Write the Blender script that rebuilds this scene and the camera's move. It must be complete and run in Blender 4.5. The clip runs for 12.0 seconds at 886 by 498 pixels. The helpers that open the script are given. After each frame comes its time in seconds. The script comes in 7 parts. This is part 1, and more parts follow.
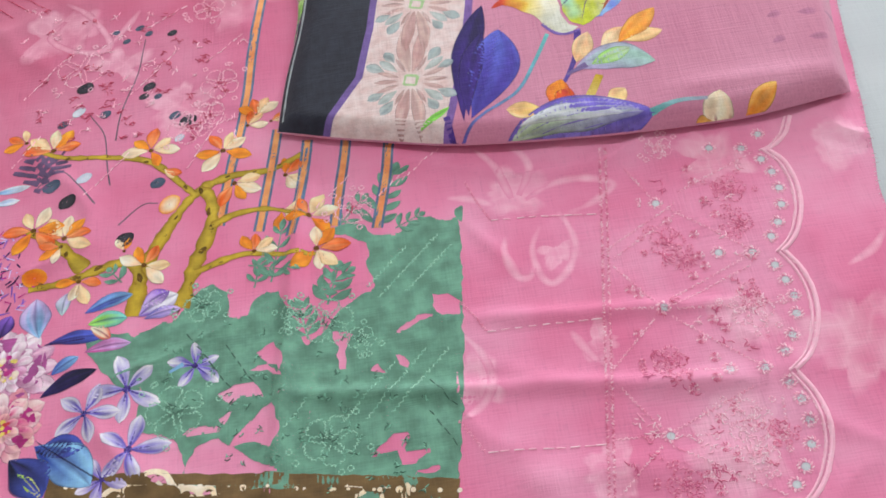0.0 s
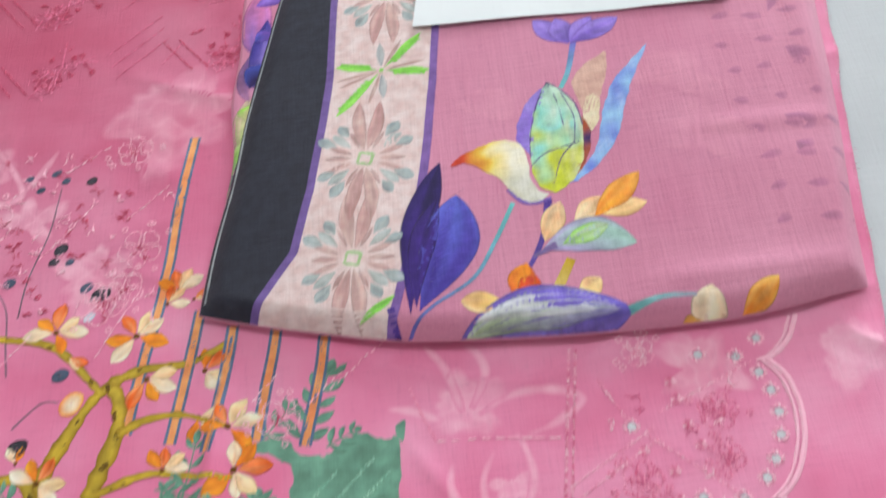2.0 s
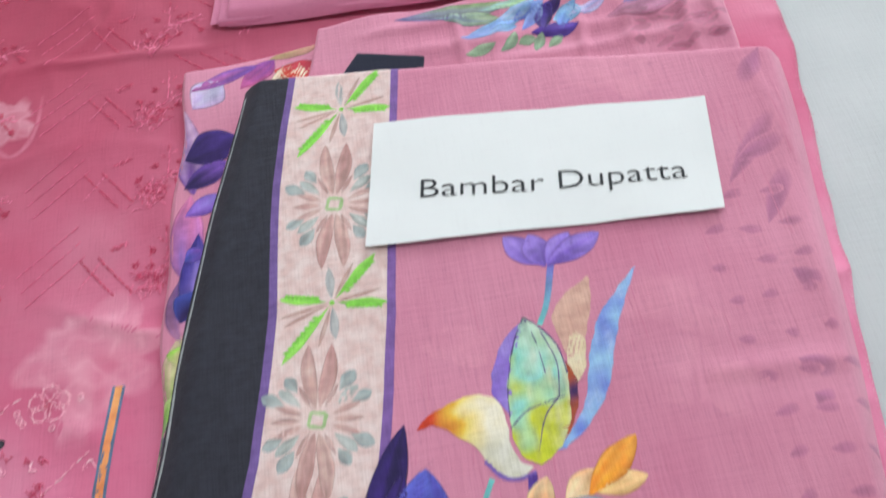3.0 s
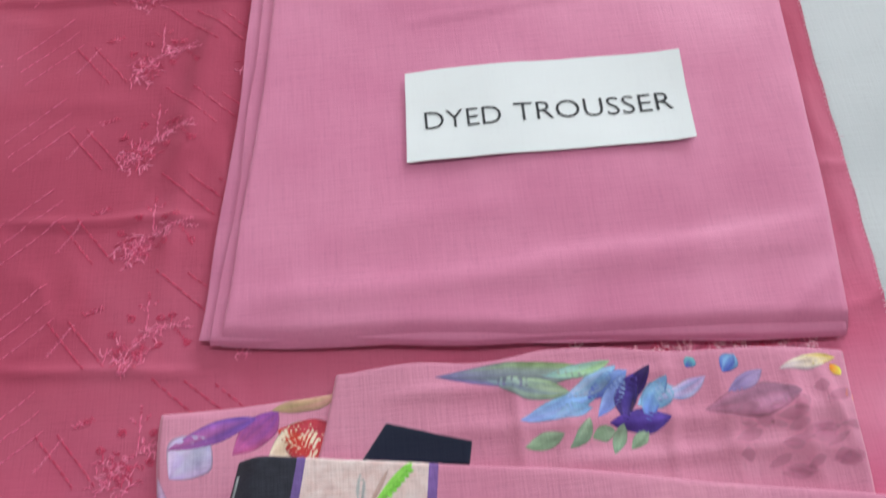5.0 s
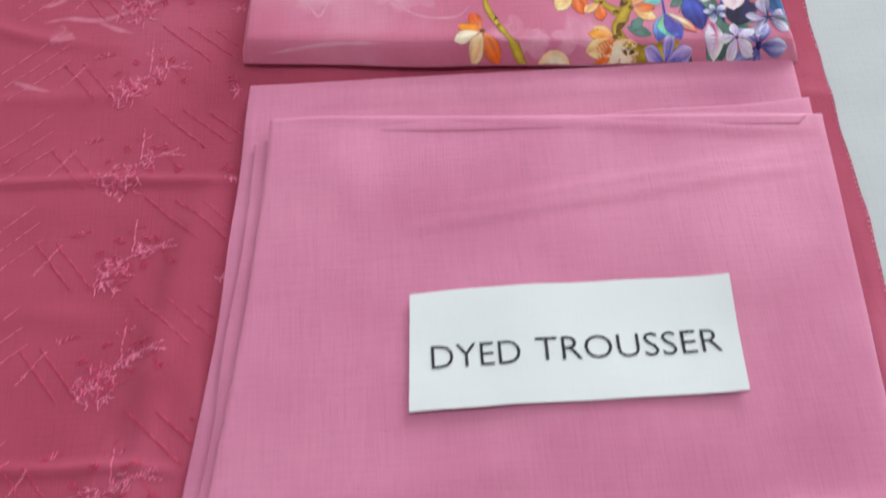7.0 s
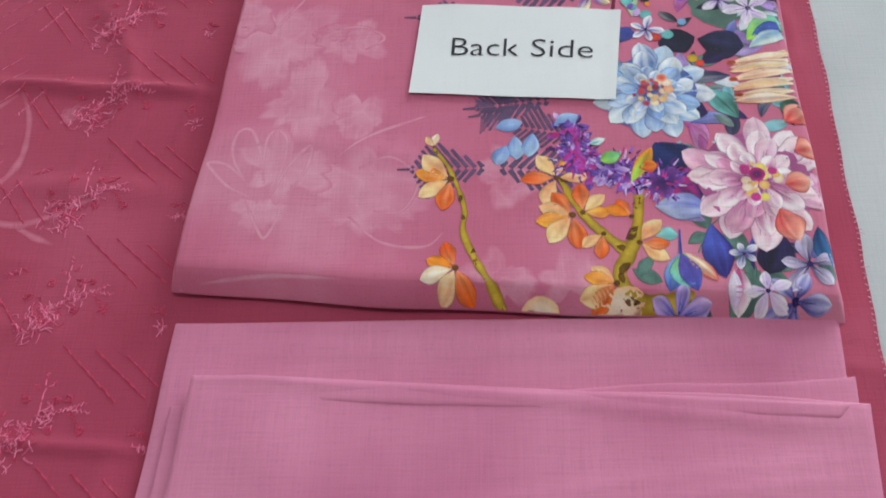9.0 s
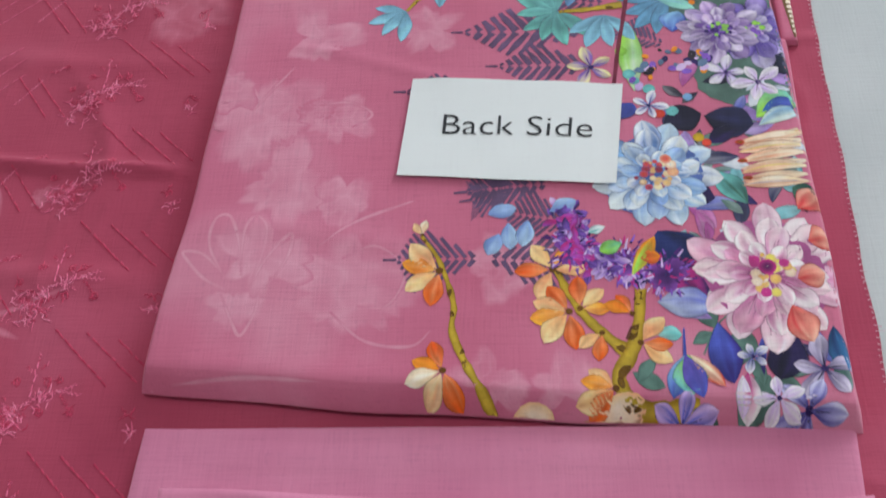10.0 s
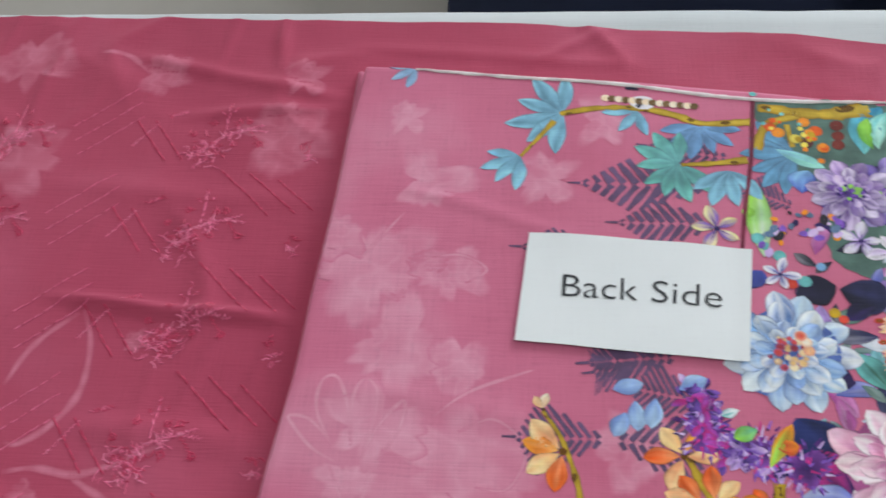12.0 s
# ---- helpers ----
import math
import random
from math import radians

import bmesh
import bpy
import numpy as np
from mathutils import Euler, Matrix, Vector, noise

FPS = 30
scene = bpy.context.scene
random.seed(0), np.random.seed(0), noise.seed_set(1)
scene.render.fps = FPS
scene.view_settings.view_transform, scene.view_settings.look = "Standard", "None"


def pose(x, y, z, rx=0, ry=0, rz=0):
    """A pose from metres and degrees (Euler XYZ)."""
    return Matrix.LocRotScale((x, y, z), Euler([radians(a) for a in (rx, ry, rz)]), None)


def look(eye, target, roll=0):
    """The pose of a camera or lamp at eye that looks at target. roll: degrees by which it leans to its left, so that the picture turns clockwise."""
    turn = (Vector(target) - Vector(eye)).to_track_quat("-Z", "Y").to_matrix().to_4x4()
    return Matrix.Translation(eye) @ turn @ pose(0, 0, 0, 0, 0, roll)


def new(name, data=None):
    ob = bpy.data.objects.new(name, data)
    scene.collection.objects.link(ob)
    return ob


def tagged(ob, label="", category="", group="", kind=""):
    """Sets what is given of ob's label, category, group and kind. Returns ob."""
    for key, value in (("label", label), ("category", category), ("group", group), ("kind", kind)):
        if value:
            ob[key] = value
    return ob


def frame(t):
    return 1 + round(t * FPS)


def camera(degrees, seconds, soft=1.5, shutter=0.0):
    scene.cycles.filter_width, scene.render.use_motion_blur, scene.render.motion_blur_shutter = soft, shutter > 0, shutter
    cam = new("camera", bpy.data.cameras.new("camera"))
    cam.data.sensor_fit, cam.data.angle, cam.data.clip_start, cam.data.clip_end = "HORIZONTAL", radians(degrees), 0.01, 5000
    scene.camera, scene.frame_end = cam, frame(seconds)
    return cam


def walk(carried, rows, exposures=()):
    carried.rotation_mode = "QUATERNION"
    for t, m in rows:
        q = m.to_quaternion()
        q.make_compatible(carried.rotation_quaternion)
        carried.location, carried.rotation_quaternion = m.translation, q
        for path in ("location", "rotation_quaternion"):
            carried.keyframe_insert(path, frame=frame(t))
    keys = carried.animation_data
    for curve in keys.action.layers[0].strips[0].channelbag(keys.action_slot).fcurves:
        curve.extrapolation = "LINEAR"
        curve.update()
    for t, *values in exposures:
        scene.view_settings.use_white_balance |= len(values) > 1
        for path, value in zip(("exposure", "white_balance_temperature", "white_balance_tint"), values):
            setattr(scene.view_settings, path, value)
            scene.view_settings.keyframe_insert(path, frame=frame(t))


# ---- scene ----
cam = camera(41.9, 12.0, 1.7, 0.5)
PATH = [
    (0, (0.009, 0.03, 0.653), (-0.052, 1.203, -0.966), -11.1),
    (0.5, (0.021, 0.043, 0.643), (-0.055, 1.214, -0.977), -11.4),
    (1, (0.041, 0.089, 0.631), (-0.068, 1.236, -1.004), -12.8),
    (1.5, (0.064, 0.149, 0.63), (-0.072, 1.294, -1.004), -13.5),
    (2, (0.084, 0.216, 0.63), (-0.042, 1.367, -1.001), -13.3),
    (2.5, (0.097, 0.31, 0.635), (0.005, 1.472, -0.991), -13.3),
    (2.75, (0.095, 0.364, 0.63), (0.036, 1.53, -0.994), -12.5),
    (3, (0.094, 0.401, 0.627), (0.057, 1.571, -0.996), -11.9),
    (3.2, (0.084, 0.443, 0.624), (0.076, 1.594, -1.012), -10.7),
    (4.8, (0.069, 0.743, 0.645), (0.097, 1.79, -1.059), -3.6),
    (5, (0.071, 0.762, 0.645), (0.107, 1.815, -1.055), -3.3),
    (5.5, (0.069, 0.806, 0.648), (0.115, 1.902, -1.025), -2.3),
    (6, (0.073, 0.848, 0.646), (0.117, 1.956, -1.018), -2.4),
    (6.5, (0.066, 0.883, 0.643), (0.102, 1.983, -1.027), -1.8),
    (7, (0.084, 0.942, 0.624), (0.105, 2.019, -1.061), -2.5),
    (7.5, (0.107, 1.014, 0.626), (0.073, 2.082, -1.065), -3.6),
    (7.7, (0.114, 1.04, 0.624), (0.068, 2.088, -1.079), -4.2),
    (9.3, (0.171, 1.176, 0.578), (0.019, 2.259, -1.096), -7.9),
    (9.5, (0.172, 1.19, 0.573), (0.009, 2.265, -1.106), -8.5),
    (10, (0.183, 1.219, 0.576), (0.018, 2.319, -1.086), -8.5),
    (10.5, (0.178, 1.247, 0.576), (0.004, 2.363, -1.074), -8.2),
    (11, (0.175, 1.278, 0.587), (0.005, 2.419, -1.047), -8.1),
    (11.5, (0.157, 1.295, 0.588), (-0.003, 2.449, -1.038), -6.9),
    (12, (0.116, 1.297, 0.592), (-0.063, 2.454, -1.029), -6.4),
]
EXPOSURES = [(0, 0.05), (1.5, 0.05), (3, -0.03), (4, -0.12), (5, -0.26), (5.5, -0.18), (6, -0.14), (6.5, -0.14), (7, -0.29), (7.5, -0.45), (9.5, -0.62), (11, -0.64), (12, -0.57)]
walk(cam, [(t, look(eye, target, roll)) for t, eye, target, roll in PATH], EXPOSURES)

# ---- world, light, exposure ----
world = bpy.data.worlds.new("world")
scene.world = world
world.use_nodes = True
wn = world.node_tree.nodes
sky = wn.new("ShaderNodeTexSky")
sky.sky_type, sky.sun_disc = "NISHITA", False
sky.sun_elevation, sky.sun_rotation = radians(40), radians(20)
world.node_tree.links.new(sky.outputs[0], wn["Background"].inputs[0])
wn["Background"].inputs[1].default_value = 0.1


def area_lamp(name, eye, target, sx, sy, watts, colour):
    data = bpy.data.lights.new(name, "AREA")
    data.shape, data.size, data.size_y, data.energy, data.color = "RECTANGLE", sx, sy, watts, colour
    lamp = new(name, data)
    lamp.matrix_world = look(eye, target)
    return lamp


# daylight in the window's opening, and an unseen fill lamp added below the ceiling
area_lamp("window_daylight", (1.9, 4.65, 1.25), (0.1, 1.1, 0.0), 2.0, 1.4, 170, (0.92, 0.97, 1.0))
area_lamp("overhead_fill", (-0.05, 1.35, 2.1), (-0.05, 1.35, 0.0), 1.2, 0.2, 15, (0.97, 0.98, 1.0))


# ---- materials ----
def material(name, rough=0.8, sheen=0.0, spec=0.3):
    mat = bpy.data.materials.new(name)
    mat.use_nodes = True
    tree = mat.node_tree
    bsdf = tree.nodes["Principled BSDF"]
    bsdf.inputs["Roughness"].default_value = rough
    bsdf.inputs["Specular IOR Level"].default_value = spec
    bsdf.inputs["Sheen Weight"].default_value = sheen
    return mat, tree, bsdf


def node(tree, kind, **values):
    n = tree.nodes.new("ShaderNode" + kind)
    for key, value in values.items():
        n.inputs[key.replace("_", " ")].default_value = value
    return n


def grain(tree, scale, stretch=(1, 1, 1), detail=3.0):
    """A noise on the world's coordinates, stretched for threads and slubs."""
    geo = tree.nodes.new("ShaderNodeNewGeometry")
    mapping = node(tree, "Mapping", Scale=stretch)
    noise_tex = node(tree, "TexNoise", Scale=scale, Detail=detail)
    tree.links.new(geo.outputs["Position"], mapping.inputs["Vector"])
    tree.links.new(mapping.outputs[0], noise_tex.inputs["Vector"])
    return noise_tex.outputs["Fac"]


def ramp(tree, fac, stops):
    r = tree.nodes.new("ShaderNodeValToRGB")
    while len(r.color_ramp.elements) < len(stops):
        r.color_ramp.elements.new(0.5)
    for e, (at, c) in zip(r.color_ramp.elements, stops):
        e.position, e.color = at, (*c, 1)
    tree.links.new(fac, r.inputs[0])
    return r.outputs[0]


def blend(tree, mode, fac, a, b):
    m = tree.nodes.new("ShaderNodeMix")
    m.data_type, m.blend_type = "RGBA", mode
    m.inputs[0].default_value = fac
    tree.links.new(a, m.inputs[6])
    tree.links.new(b, m.inputs[7])
    return m.outputs[2]


def weave(tree, strength=0.15, slub=900):
    """Bump of warp and weft threads."""
    a = grain(tree, slub, (1, 0.06, 1), 1)
    b = grain(tree, slub, (0.06, 1, 1), 1)
    add = tree.nodes.new("ShaderNodeMath")
    add.operation = "ADD"
    tree.links.new(a, add.inputs[0])
    tree.links.new(b, add.inputs[1])
    bump = node(tree, "Bump", Strength=strength, Distance=0.0006)
    tree.links.new(add.outputs[0], bump.inputs["Height"])
    return bump.outputs[0], add.outputs[0]


def washed(tree, colour):
    """Lets a pale dye of the mesh soak into the cloth's own colour."""
    ink = tree.nodes.new("ShaderNodeVertexColor")
    ink.layer_name = "ink"
    mix = tree.nodes.new("ShaderNodeMix")
    mix.data_type = "RGBA"
    tree.links.new(ink.outputs["Alpha"], mix.inputs[0])
    tree.links.new(colour, mix.inputs[6])
    tree.links.new(ink.outputs["Color"], mix.inputs[7])
    return mix.outputs[2]


def cloth_material(name, stops, wash_scale, rough=0.85, slub_mix=0.10, sheen=0.15, bump=0.2, spec=0.25, dyed=False, streak=0.0):
    mat, tree, bsdf = material(name, rough, sheen, spec)
    wash = ramp(tree, grain(tree, wash_scale, (1, 1, 1), 4), stops)
    normal, threads = weave(tree, bump, 700)
    streaks = ramp(tree, threads, [(0.55, (0.55, 0.5, 0.55)), (1.45 / 2 + 0.2, (1.0, 1.0, 1.0))])
    if dyed:
        wash = washed(tree, wash)
    colour = blend(tree, "MULTIPLY", slub_mix * 2, wash, streaks)
    if streak:
        for stretch in ((1, 0.045, 1), (0.05, 1, 1)):
            band_tone = ramp(tree, grain(tree, 380, stretch, 3), [(0.38, (0.74, 0.62, 0.66)), (0.62, (1.0, 1.0, 1.0))])
            colour = blend(tree, "MULTIPLY", streak, colour, band_tone)
            streak *= 0.5
    tree.links.new(colour, bsdf.inputs["Base Color"])
    tree.links.new(normal, bsdf.inputs["Normal"])
    return mat


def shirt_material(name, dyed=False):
    """Rose cotton: a deep blotched field whose colour pales towards the hem and the right."""
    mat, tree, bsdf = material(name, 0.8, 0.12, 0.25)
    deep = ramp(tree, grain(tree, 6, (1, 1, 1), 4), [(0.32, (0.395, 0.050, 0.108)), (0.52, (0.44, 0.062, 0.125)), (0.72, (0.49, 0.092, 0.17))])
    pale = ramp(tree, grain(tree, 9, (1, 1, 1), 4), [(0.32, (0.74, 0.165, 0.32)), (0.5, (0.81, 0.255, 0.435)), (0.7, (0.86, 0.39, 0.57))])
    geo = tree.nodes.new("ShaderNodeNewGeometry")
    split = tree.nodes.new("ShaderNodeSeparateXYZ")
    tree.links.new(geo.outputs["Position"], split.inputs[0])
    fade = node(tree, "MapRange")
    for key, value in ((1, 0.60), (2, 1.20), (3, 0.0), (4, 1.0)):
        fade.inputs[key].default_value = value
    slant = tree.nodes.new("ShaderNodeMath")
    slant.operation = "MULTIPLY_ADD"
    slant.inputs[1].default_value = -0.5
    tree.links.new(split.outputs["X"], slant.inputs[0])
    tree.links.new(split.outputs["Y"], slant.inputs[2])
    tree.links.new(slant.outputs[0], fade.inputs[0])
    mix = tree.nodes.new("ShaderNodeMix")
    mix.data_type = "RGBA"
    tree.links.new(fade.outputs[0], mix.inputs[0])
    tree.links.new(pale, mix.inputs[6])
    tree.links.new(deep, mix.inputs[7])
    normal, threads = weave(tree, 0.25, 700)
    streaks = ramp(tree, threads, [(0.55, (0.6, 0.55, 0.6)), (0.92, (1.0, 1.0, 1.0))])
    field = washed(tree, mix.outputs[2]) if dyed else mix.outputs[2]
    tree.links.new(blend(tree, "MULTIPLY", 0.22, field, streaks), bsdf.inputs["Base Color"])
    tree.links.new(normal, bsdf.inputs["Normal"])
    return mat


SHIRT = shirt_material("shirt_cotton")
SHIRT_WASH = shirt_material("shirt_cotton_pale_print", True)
TROUSER = cloth_material("trouser_cotton", [(0.3, (0.585, 0.170, 0.318)), (0.7, (0.73, 0.268, 0.438))], 9.0, rough=0.55, slub_mix=0.10, sheen=0.25, streak=0.10)
DUPATTA = cloth_material("dupatta_chiffon", [(0.3, (0.60, 0.215, 0.340)), (0.7, (0.69, 0.295, 0.430))], 9.0, slub_mix=0.14, sheen=0.2, bump=0.5, streak=0.18)
DUPATTA_WASH = cloth_material("dupatta_chiffon_pale_print", [(0.3, (0.60, 0.215, 0.340)), (0.7, (0.69, 0.295, 0.430))], 9.0, slub_mix=0.14, sheen=0.2, bump=0.5, dyed=True, streak=0.18)
BACK = cloth_material("back_cotton", [(0.3, (0.53, 0.115, 0.215)), (0.52, (0.61, 0.165, 0.285)), (0.7, (0.72, 0.31, 0.44))], 6.0, slub_mix=0.12, rough=0.7, streak=0.07)
BACK_WASH = cloth_material("back_cotton_pale_print", [(0.3, (0.53, 0.115, 0.215)), (0.52, (0.61, 0.165, 0.285)), (0.7, (0.72, 0.31, 0.44))], 6.0, slub_mix=0.12, rough=0.7, dyed=True, streak=0.07)
SHEET = cloth_material("white_sheet", [(0.3, (0.52, 0.565, 0.595)), (0.7, (0.60, 0.64, 0.67))], 8.0, slub_mix=0.05)
PAPER = cloth_material("white_paper", [(0.3, (0.76, 0.81, 0.84)), (0.7, (0.80, 0.85, 0.88))], 12.0, slub_mix=0.03, sheen=0.0, bump=0.05)
NAVY = cloth_material("navy_cloth", [(0.3, (0.006, 0.01, 0.03)), (0.7, (0.012, 0.018, 0.045))], 12.0, slub_mix=0.1)
WALL = cloth_material("wall_paint", [(0.3, (0.72, 0.71, 0.68)), (0.7, (0.78, 0.77, 0.74))], 3.0, slub_mix=0.0, sheen=0.0, bump=0.02)
FLOOR = cloth_material("floor_tile", [(0.3, (0.42, 0.40, 0.37)), (0.7, (0.50, 0.48, 0.45))], 4.0, slub_mix=0.0, sheen=0.0, bump=0.02, rough=0.4)


def ink_material(name, rough=0.75, bump=0.25, mottle=0.35, scale=120.0, sheen=0.05, fine_mix=0.35):
    """Printed dye or thread: its colour and cover come from the mesh, and soak unevenly into the weave."""
    mat, tree, bsdf = material(name, rough, sheen, 0.25)
    ink = tree.nodes.new("ShaderNodeVertexColor")
    ink.layer_name = "ink"
    soak = ramp(tree, grain(tree, scale, (1, 1, 1), 5), [(0.32, (0.55, 0.55, 0.6)), (0.6, (1.0, 1.0, 1.0))])
    colour = blend(tree, "MULTIPLY", mottle, ink.outputs["Color"], soak)
    bleach = ramp(tree, grain(tree, scale * 0.55, (1, 1, 1), 4), [(0.36, (0.42, 0.42, 0.42)), (0.66, (0.78, 0.78, 0.78))])
    colour = blend(tree, "OVERLAY", min(1.0, mottle * 2), colour, bleach)
    normal, threads = weave(tree, bump, 700)
    fine = ramp(tree, threads, [(0.6, (0.7, 0.7, 0.7)), (0.95, (1.0, 1.0, 1.0))])
    colour = blend(tree, "MULTIPLY", fine_mix, colour, fine)
    tree.links.new(colour, bsdf.inputs["Base Color"])
    tree.links.new(normal, bsdf.inputs["Normal"])
    tree.links.new(ink.outputs["Alpha"], bsdf.inputs["Alpha"])
    return mat


INK = ink_material("printed_dye")
CHIFFON_INK = ink_material("printed_dye_on_chiffon", mottle=0.24, scale=200, bump=0.5)
THREAD = ink_material("embroidery_thread", rough=0.4, mottle=0.1, scale=500, bump=0.1, sheen=0.3, fine_mix=0.05)
LETTER, _, letter_bsdf = material("black_print", 0.7)
letter_bsdf.inputs["Base Color"].default_value = (0.03, 0.034, 0.042, 1)


# ---- building helpers ----
def part(name, bm, mat, parent=None, label=""):
    mesh = bpy.data.meshes.new(name)
    bm.to_mesh(mesh)
    bm.free()
    mesh.materials.append(mat)
    for p in mesh.polygons:
        p.use_smooth = True
    ob = new(name, mesh)
    ob.parent = parent
    return tagged(ob, label) if label else ob


def box(name, x0, y0, z0, x1, y1, z1, mat, parent=None, bevel=0.0):
    bm = bmesh.new()
    bmesh.ops.create_cube(bm, size=1, matrix=Matrix.Translation(((x0 + x1) / 2, (y0 + y1) / 2, (z0 + z1) / 2)) @ Matrix.Diagonal((x1 - x0, y1 - y0, z1 - z0, 1)))
    if bevel:
        bmesh.ops.bevel(bm, geom=bm.edges[:], offset=bevel, segments=3, affect="EDGES")
    ob = part(name, bm, mat, parent)
    for p in ob.data.polygons:
        p.use_smooth = bool(bevel)
    return ob


def n2(x, y, s, seed=0.0):
    return noise.noise((x * s, y * s, seed))


def lerp(a, b, k):
    return tuple(p + (q - p) * k for p, q in zip(a, b))


def crease(x, y, x0, y0, x1, y1, high, wide):
    """Height of one ridge that runs from one point to another and fades at its ends."""
    dx, dy = x1 - x0, y1 - y0
    length = math.hypot(dx, dy)
    along = ((x - x0) * dx + (y - y0) * dy) / length
    off = ((x - x0) * dy - (y - y0) * dx) / length
    off += 0.004 * n2(along, y0, 14, x0)
    fade = max(0.0, min(1.0, along / 0.04 + 0.3, (length - along) / 0.04 + 0.3))
    return high * fade * math.exp(-(off / wide) ** 2)


def rounded(d, r):
    k = max(0.0, min(1.0, d / r))
    return math.sin(math.pi / 2 * k)


class Fold:
    """A folded cloth that lies on z0: its four corners, its height, the roundness of each edge and the bow of its front edge."""

    def __init__(self, bl, br, tr, tl, z0, high, front, back, left, right, bow=(0, 0, 0, 0), wrinkle=0.0008, creases=(), low=0.0, tuck=0.0, wob=0.0, drop=0.0):
        self.c = [Vector(p) for p in (bl, br, tr, tl)]
        self.z0, self.high, self.edges, self.bow, self.wrinkle, self.creases, self.low, self.tuck, self.wob = z0, high, (front, back, left, right), bow, wrinkle, creases, low, tuck, wob
        self.drop = drop
        self.w, self.d = (self.c[1] - self.c[0]).length, (self.c[3] - self.c[0]).length

    def xy(self, u, v):
        a, b, c, d = self.c
        p = (a * (1 - u) + b * u) * (1 - v) + (d * (1 - u) + c * u) * v
        f, k, l, r = self.bow
        p = p + Vector((n2(u * self.w, v * self.d, 12, self.high * 900), n2(u * self.w, v * self.d, 12, self.high * 900 + 5))) * self.wob
        p = p + Vector((0, 1)) * (4 * u * (1 - u)) * (f * (1 - v) + k * v) + Vector((1, 0)) * (4 * v * (1 - v)) * (l * (1 - u) + r * u)
        return p

    def uv(self, x, y):
        u = v = 0.5
        e1, e2 = self.c[1] - self.c[0], self.c[3] - self.c[0]
        det = e1.x * e2.y - e1.y * e2.x
        for _ in range(6):
            q = Vector((x, y)) - self.xy(u, v)
            u += (q.x * e2.y - q.y * e2.x) / det
            v += (e1.x * q.y - e1.y * q.x) / det
        return u, v

    def top(self, u, v):
        p = self.xy(u, v)
        f, k, l, r = self.edges
        side = rounded(v * self.d, f) * rounded((1 - v) * self.d, k) * rounded(u * self.w, l) * rounded((1 - u) * self.w, r)
        z = self.z0 + self.low + (self.high - self.low) * side
        z += side * self.wrinkle * (n2(p.x, p.y, 11, self.z0) + 0.18 * n2(p.x, p.y, 27, 3))
        for c in self.creases:
            z += side * crease(p.x, p.y, *c)
        return z - self.drop * (1 - rounded(v * self.d, f))

    def h(self, x, y):
        u, v = self.uv(x, y)
        return self.top(max(0.0, min(1.0, u)), max(0.0, min(1.0, v)))

    def inside(self, x, y):
        """The nearest place on the cloth, so that a print ends where the cloth turns under."""
        u, v = self.uv(x, y)
        if 0.002 < u < 0.998 and 0.002 < v < 0.998:
            return x, y
        p = self.xy(max(0.002, min(0.998, u)), max(0.002, min(0.998, v)))
        return p.x, p.y

    def mesh(self, step=0.004):
        nu, nv = int(self.w / step), int(self.d / step)
        # finer rows at the rounded edges
        us = [i / nu for i in range(nu + 1)]
        for r, n in ((self.edges[2], 0), (self.edges[3], 1)):
            us += [(k * r / 5 / self.w if n == 0 else 1 - k * r / 5 / self.w) for k in (0.15, 0.5, 1, 2, 3, 4)]
        vs = [i / nv for i in range(nv + 1)]
        for r, n in ((self.edges[0], 0), (self.edges[1], 1)):
            vs += [(k * r / 5 / self.d if n == 0 else 1 - k * r / 5 / self.d) for k in (0.15, 0.5, 1, 2, 3, 4)]
        us, vs = sorted(set(us)), sorted(set(vs))
        bm = bmesh.new()
        rows = []
        for v in vs:
            row = []
            for u in us:
                p = self.xy(u, v)
                row.append(bm.verts.new((p.x, p.y, self.top(u, v))))
            rows.append(row)
        for a, b in zip(rows, rows[1:]):
            for i in range(len(us) - 1):
                bm.faces.new((a[i], a[i + 1], b[i + 1], b[i]))
        # the underside
        ring = rows[0] + [r[-1] for r in rows[1:]] + rows[-1][-2::-1] + [r[0] for r in rows[-2:0:-1]]
        mid = sum(self.c, Vector((0, 0))) / 4
        under = []
        for q in ring:
            inward = (mid - q.co.xy).normalized() * self.tuck
            under.append(bm.verts.new((q.co.x + inward.x, q.co.y + inward.y, min(self.z0, q.co.z - 0.0004))))
        for i in range(len(ring)):
            j = (i + 1) % len(ring)
            bm.faces.new((ring[j], ring[i], under[i], under[j]))
        bm.faces.new(under[::-1])
        return bm


